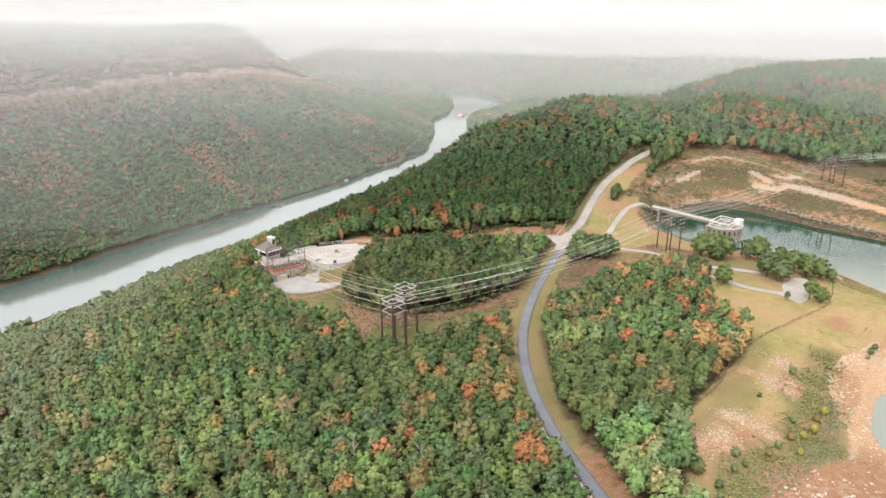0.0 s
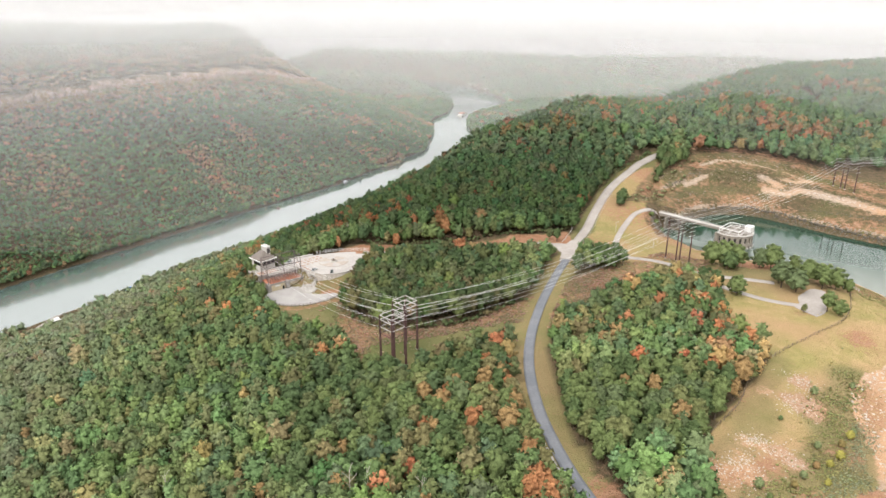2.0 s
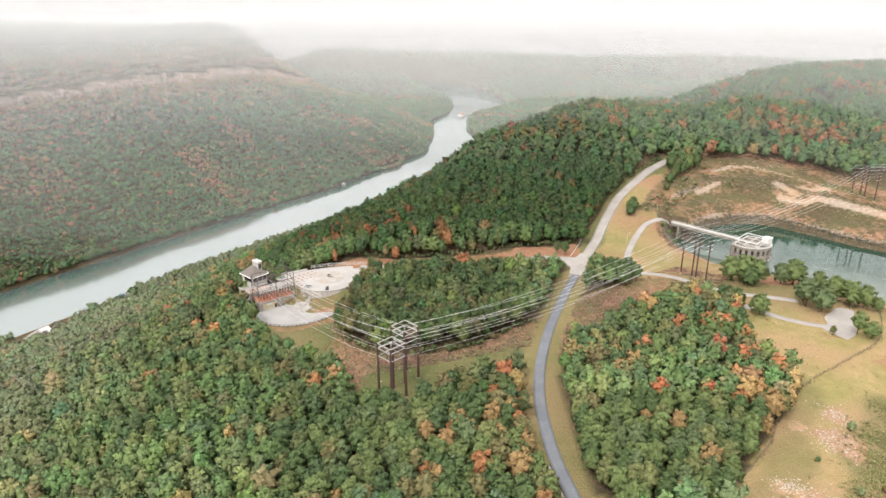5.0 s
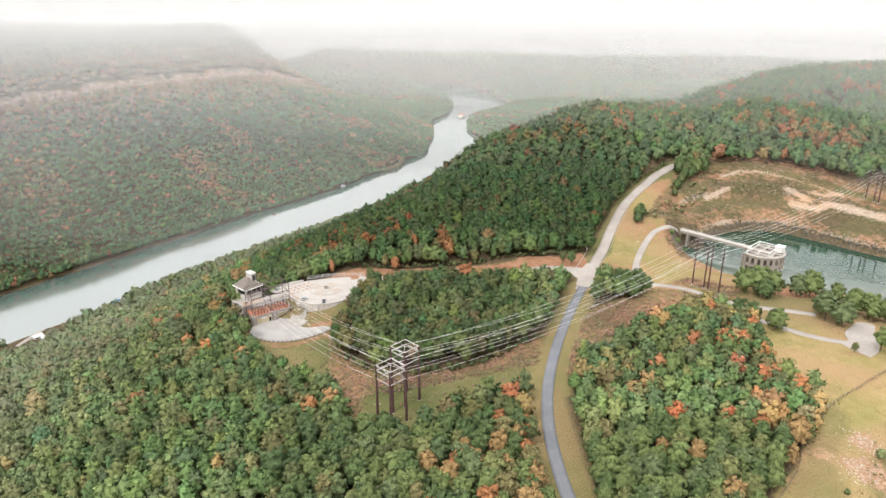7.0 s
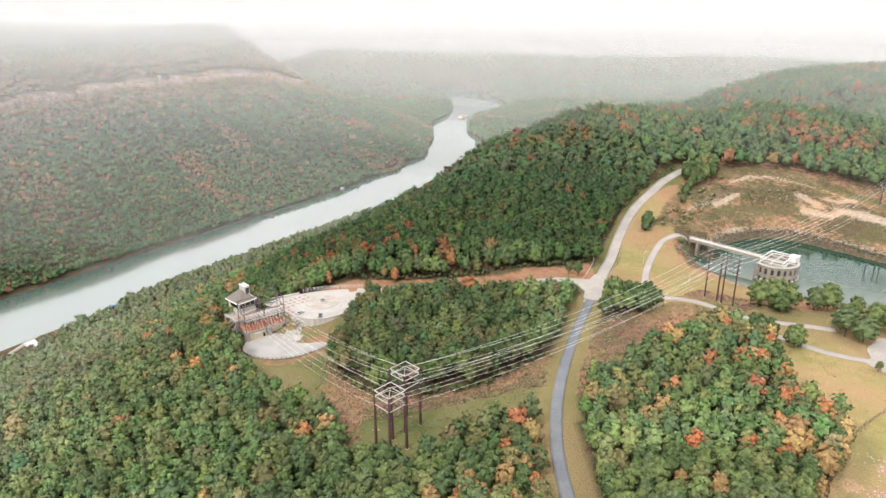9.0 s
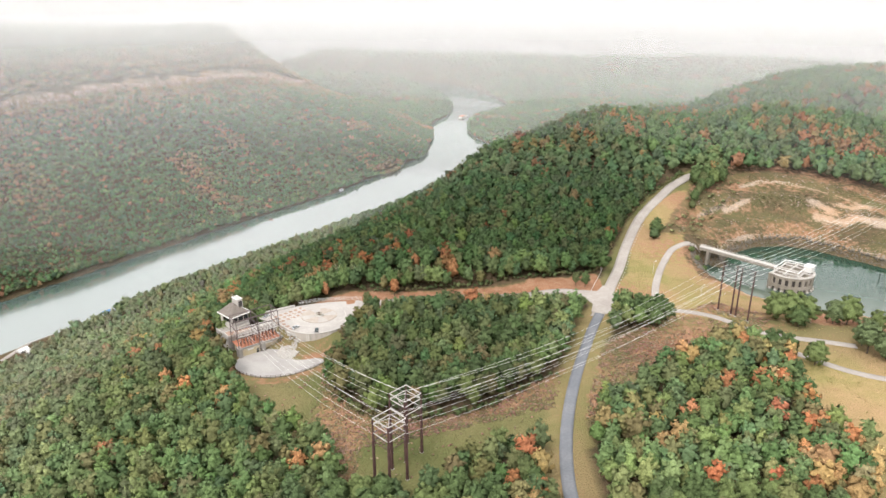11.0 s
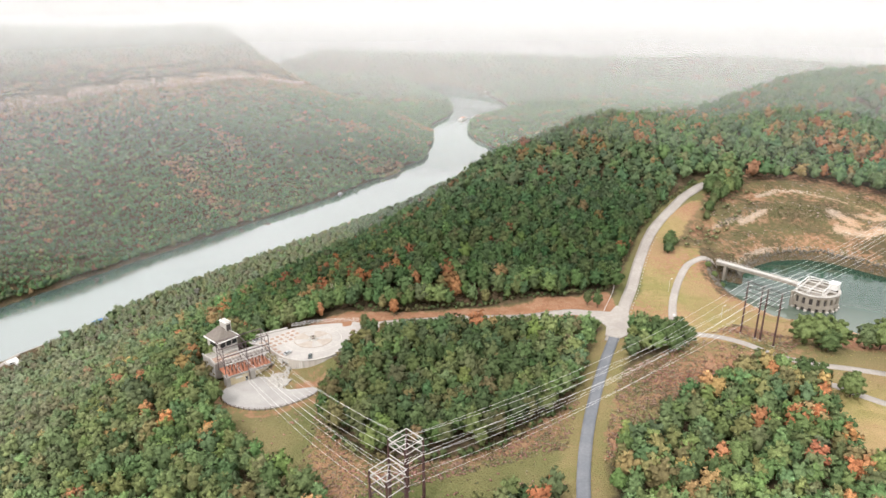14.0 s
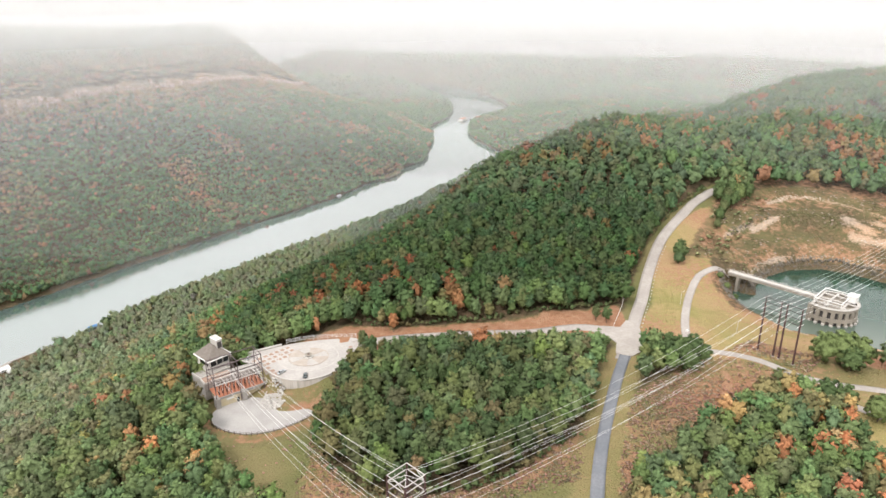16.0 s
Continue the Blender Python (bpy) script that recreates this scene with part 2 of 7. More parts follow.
def box(bm, lo, hi, m=None):
    """A box between two corners, optionally moved by m."""
    c = [(lo[i] + hi[i]) / 2 for i in range(3)]
    s = [hi[i] - lo[i] for i in range(3)]
    t = Matrix.Translation(c) @ Matrix.Diagonal((*s, 1))
    return bmesh.ops.create_cube(bm, size=1, matrix=(m @ t) if m is not None else t)["verts"]


def rod(bm, a, b, r0, r1=None, seg=6):
    """A straight round bar from a to b."""
    a, b = Vector(a), Vector(b)
    d = b - a
    q = d.to_track_quat("Z", "Y").to_matrix().to_4x4()
    bmesh.ops.create_cone(bm, cap_ends=True, segments=seg, radius1=r0, radius2=r0 if r1 is None else r1,
                          depth=d.length, matrix=Matrix.Translation((a + b) / 2) @ q)


def beam(bm, a, b, w, h=None):
    """A straight rectangular bar from a to b."""
    a, b = Vector(a), Vector(b)
    d = b - a
    q = d.to_track_quat("Z", "Y").to_matrix().to_4x4()
    bmesh.ops.create_cube(bm, size=1, matrix=Matrix.Translation((a + b) / 2) @ q @ Matrix.Diagonal((w, h or w, d.length, 1)))


def prism(bm, outline, z0, z1):
    """An upright block over an outline."""
    lo = [bm.verts.new((x, y, z0)) for x, y in outline]
    hi = [bm.verts.new((x, y, z1)) for x, y in outline]
    k = len(outline)
    bm.faces.new(hi)
    bm.faces.new(lo[::-1])
    for i in range(k):
        bm.faces.new((lo[i], lo[(i + 1) % k], hi[(i + 1) % k], hi[i]))
    bmesh.ops.recalc_face_normals(bm, faces=bm.faces[:])


def thing(name, label, category, at=(0, 0, 0), turn=0.0, group="", kind=""):
    ob = new(name)
    ob.matrix_basis = pose(*at, 0, 0, turn)
    return tagged(ob, label, category, group, kind)


def smooth_path(pts, step):
    """Points at even steps along a rounded line through pts (any number of coordinates)."""
    p = np.asarray(pts, float)
    q = np.vstack([2 * p[0] - p[1], p, 2 * p[-1] - p[-2]])
    out = []
    for i in range(1, len(q) - 2):
        k = max(2, int(np.linalg.norm(q[i + 1] - q[i]) / step))
        t = np.linspace(0, 1, k, endpoint=False)[:, None]
        a, b, c, d = q[i - 1], q[i], q[i + 1], q[i + 2]
        out.append(0.5 * (2 * b + (c - a) * t + (2 * a - 5 * b + 4 * c - d) * t ** 2 + (3 * b - a - 3 * c + d) * t ** 3))
    out.append(p[-1:])
    return np.vstack(out)


# ---------------------------------------------------------------- the lie of the land
def line_distance(x, y, pts, widths=None):
    """Distance to a line of points, side (left of it positive) and the width there."""
    pts = np.asarray(pts, float)
    best = np.full(x.shape, 1e9)
    side = np.zeros(x.shape)
    wide = np.zeros(x.shape)
    for i in range(len(pts) - 1):
        a, d = pts[i], pts[i + 1] - pts[i]
        t = np.clip(((x - a[0]) * d[0] + (y - a[1]) * d[1]) / (d @ d), 0, 1)
        px, py = x - a[0] - t * d[0], y - a[1] - t * d[1]
        r = np.hypot(px, py)
        near = r < best
        best = np.where(near, r, best)
        side = np.where(near, np.sign(d[0] * py - d[1] * px), side)
        if widths is not None:
            wide = np.where(near, widths[i] + t * (widths[i + 1] - widths[i]), wide)
    return best, side, wide


def inside(x, y, poly):
    r = np.zeros(x.shape, bool)
    k = len(poly)
    for i in range(k):
        (x0, y0), (x1, y1) = poly[i], poly[(i + 1) % k]
        if y0 == y1:
            continue
        r ^= ((y0 > y) != (y1 > y)) & (x < (x1 - x0) * (y - y0) / (y1 - y0) + x0)
    return r


def area_distance(x, y, poly):
    """Distance from an area's edge, negative inside."""
    d, _, _ = line_distance(x, y, list(poly) + [poly[0]])
    return np.where(inside(x, y, poly), -d, d)


def ease(v):
    v = np.clip(v, 0, 1)
    return v * v * (3 - 2 * v)


def lower_of(a, b, k):
    """The lower of two heights, rounded over k metres."""
    h = np.clip(0.5 + 0.5 * (b - a) / k, 0, 1)
    return b * (1 - h) + a * h - k * h * (1 - h)


def wave(x, y, size, seed=0.0):
    """Cheap rolling unevenness between -1 and 1."""
    u, v = x / size + seed, y / size - seed * 1.7
    return (np.sin(u * 1.3 + 1.1 * np.sin(v * 0.9)) + np.sin(v * 1.7 + 1.3 * np.sin(u * 0.7 + seed)) + np.sin((u + v) * 0.8 + seed * 3)) / 3


RIVER_Z, LAKE_Z, PLAZA_Z, PAD_Z = -310.0, -36.0, -27.0, -35.0
RIVER_LINE = [(-1900, -900), (-1222, 144), (-923, 586), (-653, 989), (-404, 1342), (-170, 1662), (0, 2010), (55, 2330), (66, 2620), (112, 2930), (105, 3230), (0, 3560), (-240, 3790), (-1200, 4000)]
RIVER_HALF = [102, 94, 94, 94, 100, 102, 92, 30, 20, 20, 20, 20, 66, 66]
# the pool where the river turns: west bank going north, far shore, round the wooded spit and back
RIVER_POOL = [(-215, 1815), (-127, 1907), (-108, 2014), (-56, 2075), (-49, 2234), (-36, 2336), (-34, 2428), (-47, 2560), (-28, 2660), (15, 2779), (37, 2937), (37, 3084), (6, 3247), (-60, 3468), (-147, 3633), (-237, 3723),
              (-245, 3862), (-96, 3881), (53, 3758), (134, 3602), (226, 3328), (278, 3046), (255, 2903), (191, 2825), (132, 2738), (100, 2645), (89, 2474), (101, 2397), (128, 2314), (158, 2229), (184, 2165), (130, 2050), (0, 1850), (-120, 1690)]
LAKE_EDGE = [(180, 556), (173, 540), (175, 520), (188, 494), (202, 486), (218, 474), (240, 466), (258, 452), (270, 430), (282, 398), (308, 362), (290, 322), (238, 298), (206, 283), (197, 271), (188, 256), (185, 243), (192, 225), (215, 200), (228, 180), (225, 80), (300, -200), (1500, -200), (1500, 150), (600, 400), (420, 452), (343, 501), (308, 534), (293, 552), (270, 578), (254, 588), (230, 586), (212, 576), (196, 560), (190, 545), (184, 548)]
RIDGE_X = [-400, -100, 0, 150, 300, 450, 620, 1500]
RIDGE_Y = [420, 560, 650, 800, 900, 1020, 1090, 1200]
RIDGE_Z = [-90, -34, -4, 22, 24, 31, 35, 42]
CLIFF_LINE = [(-1700, 500), (-1033, 1600), (-760, 2020), (-520, 2400), (-470, 2500)]


def river_gap(x, y):
    """Distance from the river's edge, negative in the water, and the side (west bank positive)."""
    dist, side, half = line_distance(x, y, RIVER_LINE, RIVER_HALF)
    d = dist - half
    upstream = y > 1600
    if np.any(upstream):
        d = np.where(upstream, np.minimum(d, area_distance(x, y, RIVER_POOL)), d)
    return d, side


def land(x, y):
    """Height of the ground."""
    x, y = np.asarray(x, float), np.asarray(y, float)
    d, side = river_gap(x, y)
    # the near hill: a shoulder, a ridge to the north, a bluff down to the river
    yr, hr = np.interp(x, RIDGE_X, RIDGE_Y), np.interp(x, RIDGE_X, RIDGE_Z)
    top = -23.0 - 0.17 * np.clip(-35 - x, 0, 400) + 1.2 * wave(x, y, 60)
    top = top + (hr - top) * ease((y - 500) / (yr - 500 + 1e-6)) * (y > 500)
    back = np.clip(y - yr - 40, 0, None)
    top = top - 0.55 * back ** 1.05 + 2.5 * wave(x, y, 140, 2.0)
    saddle = np.interp(x, [0, 60, 150, 215, 285, 330, 380, 450, 520, 620, 1500], [0, 3, 3, 10, 21, 14.5, 10.5, 6, 4, 10, 10])
    top = top - saddle * ease((y - yr + 120) / 130)
    top = top + 4.5 * wave(x, y, 70, 5.0) * ease((y - 690) / 70) * ease((x - 40) / 60)
    north = ease((y - 450) / 350)
    bluff = RIVER_Z - 3 + (1 - north) * (0.35 * d + 0.00015 * d * d) + north * (0.48 + 0.05 * ease((x + 20) / 70)) * d + 5 * wave(x, y, 90, 1.0) * ease(d / 150)
    hill = lower_of(bluff, top, 26)
    valley = RIVER_Z + 6 + 12 * (1 + wave(x, y, 260, 4.0)) * ease(d / 300) + 190 * ease((y - 2900) / 2600) + 40 * ease(np.abs(x - 200) / 2500) + 25 * wave(x, y, 420, 6.0) * ease((y - 2500) / 1500)
    near = np.maximum(np.minimum(hill, 200), np.minimum(valley, RIVER_Z + 3 + 0.5 * d))
    # the lake and its shores
    dl = area_distance(x, y, LAKE_EDGE)
    steep = 0.215 + 0.05 * ease((y - 400) / 30) + 0.75 * np.exp(-((x - 168) ** 2 + (y - 552) ** 2) / 500.0) + 0.13 * ease((y - 560) / 60)
    shore = LAKE_Z + np.where(dl > 0, np.minimum(dl * 0.75, 2.4 + 2.2 * ease((y - 470) / 90)) + steep * dl, 0.35 * np.maximum(dl, -25))
    shore = shore + 0.5 * wave(x, y, 11, 5.0) * ease(dl / 12)
    shore = shore + ease((y - 540) / 40) * ease((dl - 8) / 10) * (1.3 * np.sin(dl / 6.5 + 2.2 * wave(x, y, 38, 3.0)) + 0.9 * wave(x, y, 9, 2.0))
    lakeside = (x > 60) & (y < 1000)
    near = np.where(lakeside, lower_of(shore, near, 5), near)
    # made ground: plaza on fill, switchyard apron below it
    ex = np.hypot((x + 90) / 29, (y - 412) / 15.5)
    near = near + (PAD_Z - 0.4 - near) * ease((1.55 - ex) / 0.5)
    eu = np.hypot((x + 76) / 24, (y - 452) / 21)
    near = near + (PLAZA_Z - 0.6 - near) * ease((1.08 - eu) / 0.14)
    es = np.hypot((x + 20) / 70, (y - 478) / 22)
    near = near + (PLAZA_Z - 0.2 - near) * ease((1.3 - es) / 0.5) * ease((x + 66) / 12)
    # the mountain across the river, with a cliff band
    c, cs, _ = line_distance(x, y, CLIFF_LINE)
    behind = np.where(cs > 0, c, -c)
    nose = ease((2620 - y) / 260 + 0.35 * ease((-520 - x) / 300))
    low = RIVER_Z + 3 + 0.36 * np.clip(d, 0, 620) + 9 * wave(x, y, 110, 3.0) * ease(d / 200)
    up = 22 * ease((behind + 4) / 9) + 0.46 * np.clip(behind, 0, 200)
    far = low + up * nose
    far = np.where(y > 2300, far + (np.minimum(far, RIVER_Z + 14 + 0.05 * d + 190 * ease((y - 2900) / 2600)) - far) * ease((y - 2480) / 420), far)
    z = np.where(side > 0, far, near)
    return np.where(d < 0, RIVER_Z - 0.08 * np.minimum(-d, 60), z)


# where things stand on the plan
MAIN_ROAD = [(118, -70), (104, 0), (90, 60), (75, 118), (65, 162), (55, 198), (47.2, 223), (42.2, 248), (39.6, 273), (40, 306), (45, 339), (55, 376), (69, 415), (78, 437), (81, 444)]
PALE_LINE = [(78.5, 440), (83.5, 451), (98.5, 489), (108, 512), (121.5, 547), (138.5, 584), (154, 608), (167, 625), (181, 643), (197, 659), (210, 668)]
PLAZA_LINE = [(90, 466), (72, 473), (45, 478), (15, 478), (-3, 476.5), (-32, 473), (-54, 467)]
SIDE_LINE = [(88, 460), (100, 456), (118, 450.5), (135, 446), (146, 439), (156, 427), (170, 419), (188, 414), (203, 409)]
PARK_LINE = [(152, 418), (166, 404), (179, 390), (189, 382), (202, 376), (210, 374)]
SERVICE_LINE = [(114, 450), (122, 479), (131, 503), (140, 523), (149, 539), (156, 547), (166, 554), (176, 559)]
CORRIDOR = [(-114, 398), (-97, 378), (-76, 350), (-48, 330), (-40, 300), (-12, 296), (4, 316), (30, 328), (60, 350), (100, 385), (160, 425), (178, 445), (150, 462), (115, 440), (80, 414), (50, 387), (10, 354), (-15, 347), (-40, 352), (-58, 380), (-64, 408)]
EAST_OPEN = [(88, 470), (110, 500), (126, 555), (158, 614), (200, 650), (222, 656), (247, 671), (282, 678), (307, 671), (331, 656), (352, 634), (372, 600), (430, 560), (700, 520), (700, -90), (160, -90), (130, 10), (108, 110), (85, 190), (96, 240), (122, 272), (152, 306), (162, 323), (150, 338), (150, 362), (162, 393), (128, 408), (105, 420), (92, 450)]
DIRT_STRIP = [(-110, 466), (-58, 488), (-33, 485), (7, 491), (60, 494), (92, 502), (92, 462), (45, 466), (-50, 460)]


WEED_LINE = [(192, 302), (187, 295), (169, 276), (158, 251), (137, 228), (120, 217), (107, 201), (98, 188)]
FRINGE_LINE = [(178, 268), (172, 258), (153, 231), (136, 215), (117, 204), (102, 190)]
MEADOW_LINE = [(160, 318), (147, 297), (137, 274), (123, 253), (108, 238)]
BEACH = [(225, 322), (214, 314), (203, 309), (190, 298), (181, 281), (172, 246), (160, 227), (135, 211), (113, 197), (100, 180), (118, 100), (240, 100), (215, 230), (192, 268), (206, 290), (240, 302), (300, 330), (300, 360)]
RIDGE_ROAD = [(449, 891), (440, 870), (434, 853)]
RIDGE_TRACK = [(414, 943), (426, 955)]
RIVER_ROAD = [(-565, 874), (-560, 907), (-554, 941), (-548, 965), (-543, 987), (-538, 1009), (-528, 1033)]


def open_ground(x, y):
    """True where no wood stands."""
    r = inside(x, y, CORRIDOR) | inside(x, y, EAST_OPEN) | inside(x, y, DIRT_STRIP)
    for line, w in ((MAIN_ROAD, 9.5), (PALE_LINE, 7.5), (PLAZA_LINE, 7.5), (SIDE_LINE, 6), (SERVICE_LINE, 5)):
        r |= line_distance(x, y, line)[0] < w
    r |= inside(x, y, [(-58, 444), (-50, 452), (-44, 462), (-42, 470), (-58, 470)])
    r |= np.hypot((x + 78) / 29, (y - 450) / 29) < 1
    r |= np.hypot((x + 91) / 27, (y - 415) / 20) < 1
    r |= np.hypot((x + 116) / 14, (y - 438) / 15) < 1
    r |= river_gap(x, y)[0] < -1
    r |= area_distance(x, y, LAKE_EDGE) < 6
    return r


def spaced(fine, spans):
    """Grid lines that widen away from the middle: spans of (end, step)."""
    v = [fine]
    for end, step in spans:
        k = max(1, int(round(abs(end - v[-1]) / step)))
        v += list(np.linspace(v[-1], end, k + 1)[1:])
    return v


def build_ground():
    gx = sorted(set(spaced(-260, [(88, 3.9), (335, 2.3), (380, 3.9)]) + spaced(380, [(900, 16), (3400, 55)]) + spaced(-260, [(-1100, 12), (-3400, 55)])))
    gy = sorted(set(spaced(150, [(180, 3.9), (345, 2.4), (540, 3.9), (690, 2.3), (730, 3.9)]) + spaced(730, [(1300, 10), (2700, 16), (4900, 40)]) + spaced(150, [(-1200, 50)])))
    X, Y = np.meshgrid(gx, gy)
    Z = land(X, Y)
    nx, ny = len(gx), len(gy)
    idx = np.arange(nx * ny).reshape(ny, nx)
    faces = np.stack([idx[:-1, :-1], idx[:-1, 1:], idx[1:, 1:], idx[1:, :-1]], -1).reshape(-1, 4)
    ob = raw("ground", np.stack([X, Y, Z], -1).reshape(-1, 3), faces, GROUND)
    bare = open_ground(X, Y) & (river_gap(X, Y)[0] > 25)
    grass = np.where(bare, 1.0, 0.0)
    pit = inside(X, Y, [(150, 570), (200, 650), (222, 658), (247, 673), (282, 680), (307, 673), (331, 658), (420, 600), (600, 560), (600, 430), (300, 540), (190, 560)])
    grass = np.where(pit, np.clip(0.30 + 0.3 * wave(X, Y, 15, 8.2) + 0.2 * wave(X, Y, 6, 2.9), 0.05, 0.7), grass)
    dl = area_distance(X, Y, LAKE_EDGE)
    road_d = line_distance(X, Y, MAIN_ROAD)[0]
    cut = inside(X, Y, CORRIDOR) & (road_d > 8)
    earth = 0.85 * cut * ease((X - 45) / 8) * np.clip(0.7 + 0.6 * wave(X, Y, 15, 2.2), 0.2, 1)
    earth = np.maximum(earth, 0.5 * cut * ease((50 - X) / 6) * ease((Y - 338 - 0.35 * X) / 10) * ease((X + 60) / 14))
    earth = np.maximum(earth, 0.6 * cut * ease((-34 - X) / 8) * ease((X + 66) / 10))
    earth = np.maximum(earth, 0.3 * ease((1.45 - np.hypot((X + 92) / 26, (Y - 415) / 18)) / 0.2) * ease((Y - 408) / 8))
    earth = np.maximum(earth, 0.55 * ease((5.0 + 2.0 * wave(X, Y, 4, 1.0) - line_distance(X, Y, [(-114, 414), (-111, 406), (-103, 400.5), (-92, 398), (-81, 400.5), (-71, 407), (-64, 414)])[0]) / 3))
    earth = np.maximum(earth, 0.9 * ease((7 - np.hypot((X + 73) / 1.3, Y - 421)) / 5))
    earth = np.maximum(earth, 0.9 * inside(X, Y, DIRT_STRIP))
    earth = np.maximum(earth, 0.95 * ease((17 - np.hypot((X - 210) / 1.7, Y - 446)) / 8))
    quarry = inside(X, Y, [(160, 575), (200, 655), (235, 695), (280, 725), (322, 708), (350, 655), (420, 600), (600, 560), (600, 430), (170, 540)]) & (dl > 0)
    bands = np.sin(dl / 5.0 + 1.8 * wave(X, Y, 30, 3.0))
    earth = np.maximum(earth, quarry * np.clip(0.30 + 0.25 * wave(X, Y, 19, 7.0) + 0.14 * bands + 0.2 * wave(X, Y, 5, 1.4), 0.0, 0.65))
    # pale and rusty beds of rock, each with its own width
    beds = np.zeros(X.shape)
    for line, w, k in (([(242, 652), (259, 660), (277, 659), (295, 650), (311, 637), (323, 619)], 2.2, 0.6), ([(217, 620), (231, 628), (244, 634)], 1.8, 0.9), ([(288, 626), (293, 617), (296, 607)], 5.0, 0.75),
                       ([(284, 607), (290, 602), (298, 594), (309, 597), (318, 590)], 5.0, 0.95), ([(306, 619), (312, 613), (326, 616)], 4.5, 0.8), ([(318, 590), (335, 575), (350, 554), (372, 528), (420, 496)], 7.5, 1.0), ([(193, 607), (206, 617), (219, 626)], 2.2, 0.5)):
        beds = np.maximum(beds, k * np.exp(-(line_distance(X, Y, line)[0] / (w * (1 + 0.35 * wave(X, Y, 7, 4.0)))) ** 2))
    hollow = ease((9 + 2 * wave(X, Y, 6, 1.0) - line_distance(X, Y, [(247, 633), (264, 631), (280, 624)])[0]) / 4)
    beds = np.where(hollow > 0.5, beds * 0.3, beds)
    earth = earth * np.where(quarry, 1 - 0.9 * hollow, 1)
    rock = np.where(quarry, np.clip(ease(bands * 0.9 - 0.35) * 0.32 + beds, 0, 1), 0)
    rim = (dl > -3) & (dl < 400) & (X > 60)
    wet = (Y > 470) & (X > 150) & (dl < np.where((X < 196) & (Y > 508), 15 + 3 * wave(X, Y, 9, 2.0), 4.6))
    rock = np.maximum(rock, rim * ease((9 + 2.5 * wave(X, Y, 8, 3.0) - dl) / 4) * np.where(Y > 470, ease((dl - 4) / 2), 1))
    grass, earth, rock = np.where(wet, 0.0, grass), np.where(wet, 0.0, earth), np.where(wet, 0.0, rock)
    beach = inside(X, Y, BEACH)
    be = np.where(beach, line_distance(X, Y, BEACH[:10])[0], 0)
    rock = np.maximum(rock, beach * ease((be + 1) / 5) * np.clip(0.45 + 0.5 * wave(X, Y, 14, 1.0), 0, 0.9))
    slope = inside(X, Y, EAST_OPEN) & (Y < 370)
    for px, py, pr in ((154, 279, 9), (158, 275, 8), (165, 296, 8), (129, 241, 9), (122, 248, 6), (105, 227, 9), (112, 234, 6), (143, 286, 5)):
        spot = ease(1.35 - np.hypot(X - px, Y - py) / pr + 0.7 * wave(X, Y, 5, 2.4) + 0.4 * wave(X, Y, 11, 0.7))
        rock = np.maximum(rock, 0.55 * spot)
        earth = np.maximum(earth, 0.8 * spot)
    earth = np.maximum(earth, slope * 0.72 * ease(wave(X, Y, 9, 6.6) * 1.2 + wave(X, Y, 27, 1.6) * 0.8 - 0.15))
    meadow = ease((11 + 3 * wave(X, Y, 9, 1.9) - line_distance(X, Y, MEADOW_LINE)[0]) / 7)
    earth = earth * (1 - 0.85 * meadow * slope)
    wall = line_distance(X, Y, BEACH[:7])[0]
    rock = np.maximum(rock, 1.0 * ease((4.2 + 1.5 * wave(X, Y, 5, 3.1) - wall) / 2) * beach)
    earth = np.maximum(earth, 0.75 * ease((7.5 - np.abs(line_distance(X, Y, MAIN_ROAD)[0] - 7)) / 3) * ease((235 - Y) / 20) * (X > 52))
    earth = np.maximum(earth, beach * (0.55 + 0.35 * ease((235 - Y) / 25)))
    rock = rock * np.where(beach, 1 - 0.55 * ease((240 - Y) / 20), 1)
    earth = np.maximum(earth, inside(X, Y, EAST_OPEN) * (Y > 400) * ~quarry * np.clip(0.28 + 0.35 * wave(X, Y, 17, 5.5), 0, 0.6))
    earth = np.where((road_d < 7.5) & (Y > 235), 0.12, earth)
    dry = np.clip(0.9 * inside(X, Y, EAST_OPEN) * ease((440 - Y) / 70) + 0.7 * inside(X, Y, EAST_OPEN) * (Y > 440) * (X < 200 - 0.1 * (Y - 560)) + 0.3 * (road_d < 10), 0, 1)
    weed = np.minimum(line_distance(X, Y, WEED_LINE)[0], line_distance(X, Y, FRINGE_LINE)[0] + 4)
    dry = dry * (1 - 0.5 * meadow)
    dry = dry * (1 - 0.8 * ease((15 + 5 * wave(X, Y, 12, 2.0) - weed) / 8))
    cl, cs, _ = line_distance(X, Y, CLIFF_LINE)
    rock = np.maximum(rock, (cl < 9) * (Y > 900) * 0.5)
    n = nx * ny
    cov = np.stack([grass.reshape(n), earth.reshape(n), rock.reshape(n), dry.reshape(n)], -1)
    colours(ob.data, "cover", cov)
    ob.data.polygons.foreach_set("use_smooth", np.ones(len(ob.data.polygons), bool))
    tagged(ob, "wooded hills with dry grass, red earth and pale rock", "ground", kind="structure")


def sheet(name, outline, z, mat, label, category):
    bm = bmesh.new()
    bm.faces.new([bm.verts.new((x, y, z)) for x, y in outline])
    bmesh.ops.recalc_face_normals(bm, faces=bm.faces[:])
    return tagged(part(name, bm, mat), label, category, kind="structure")


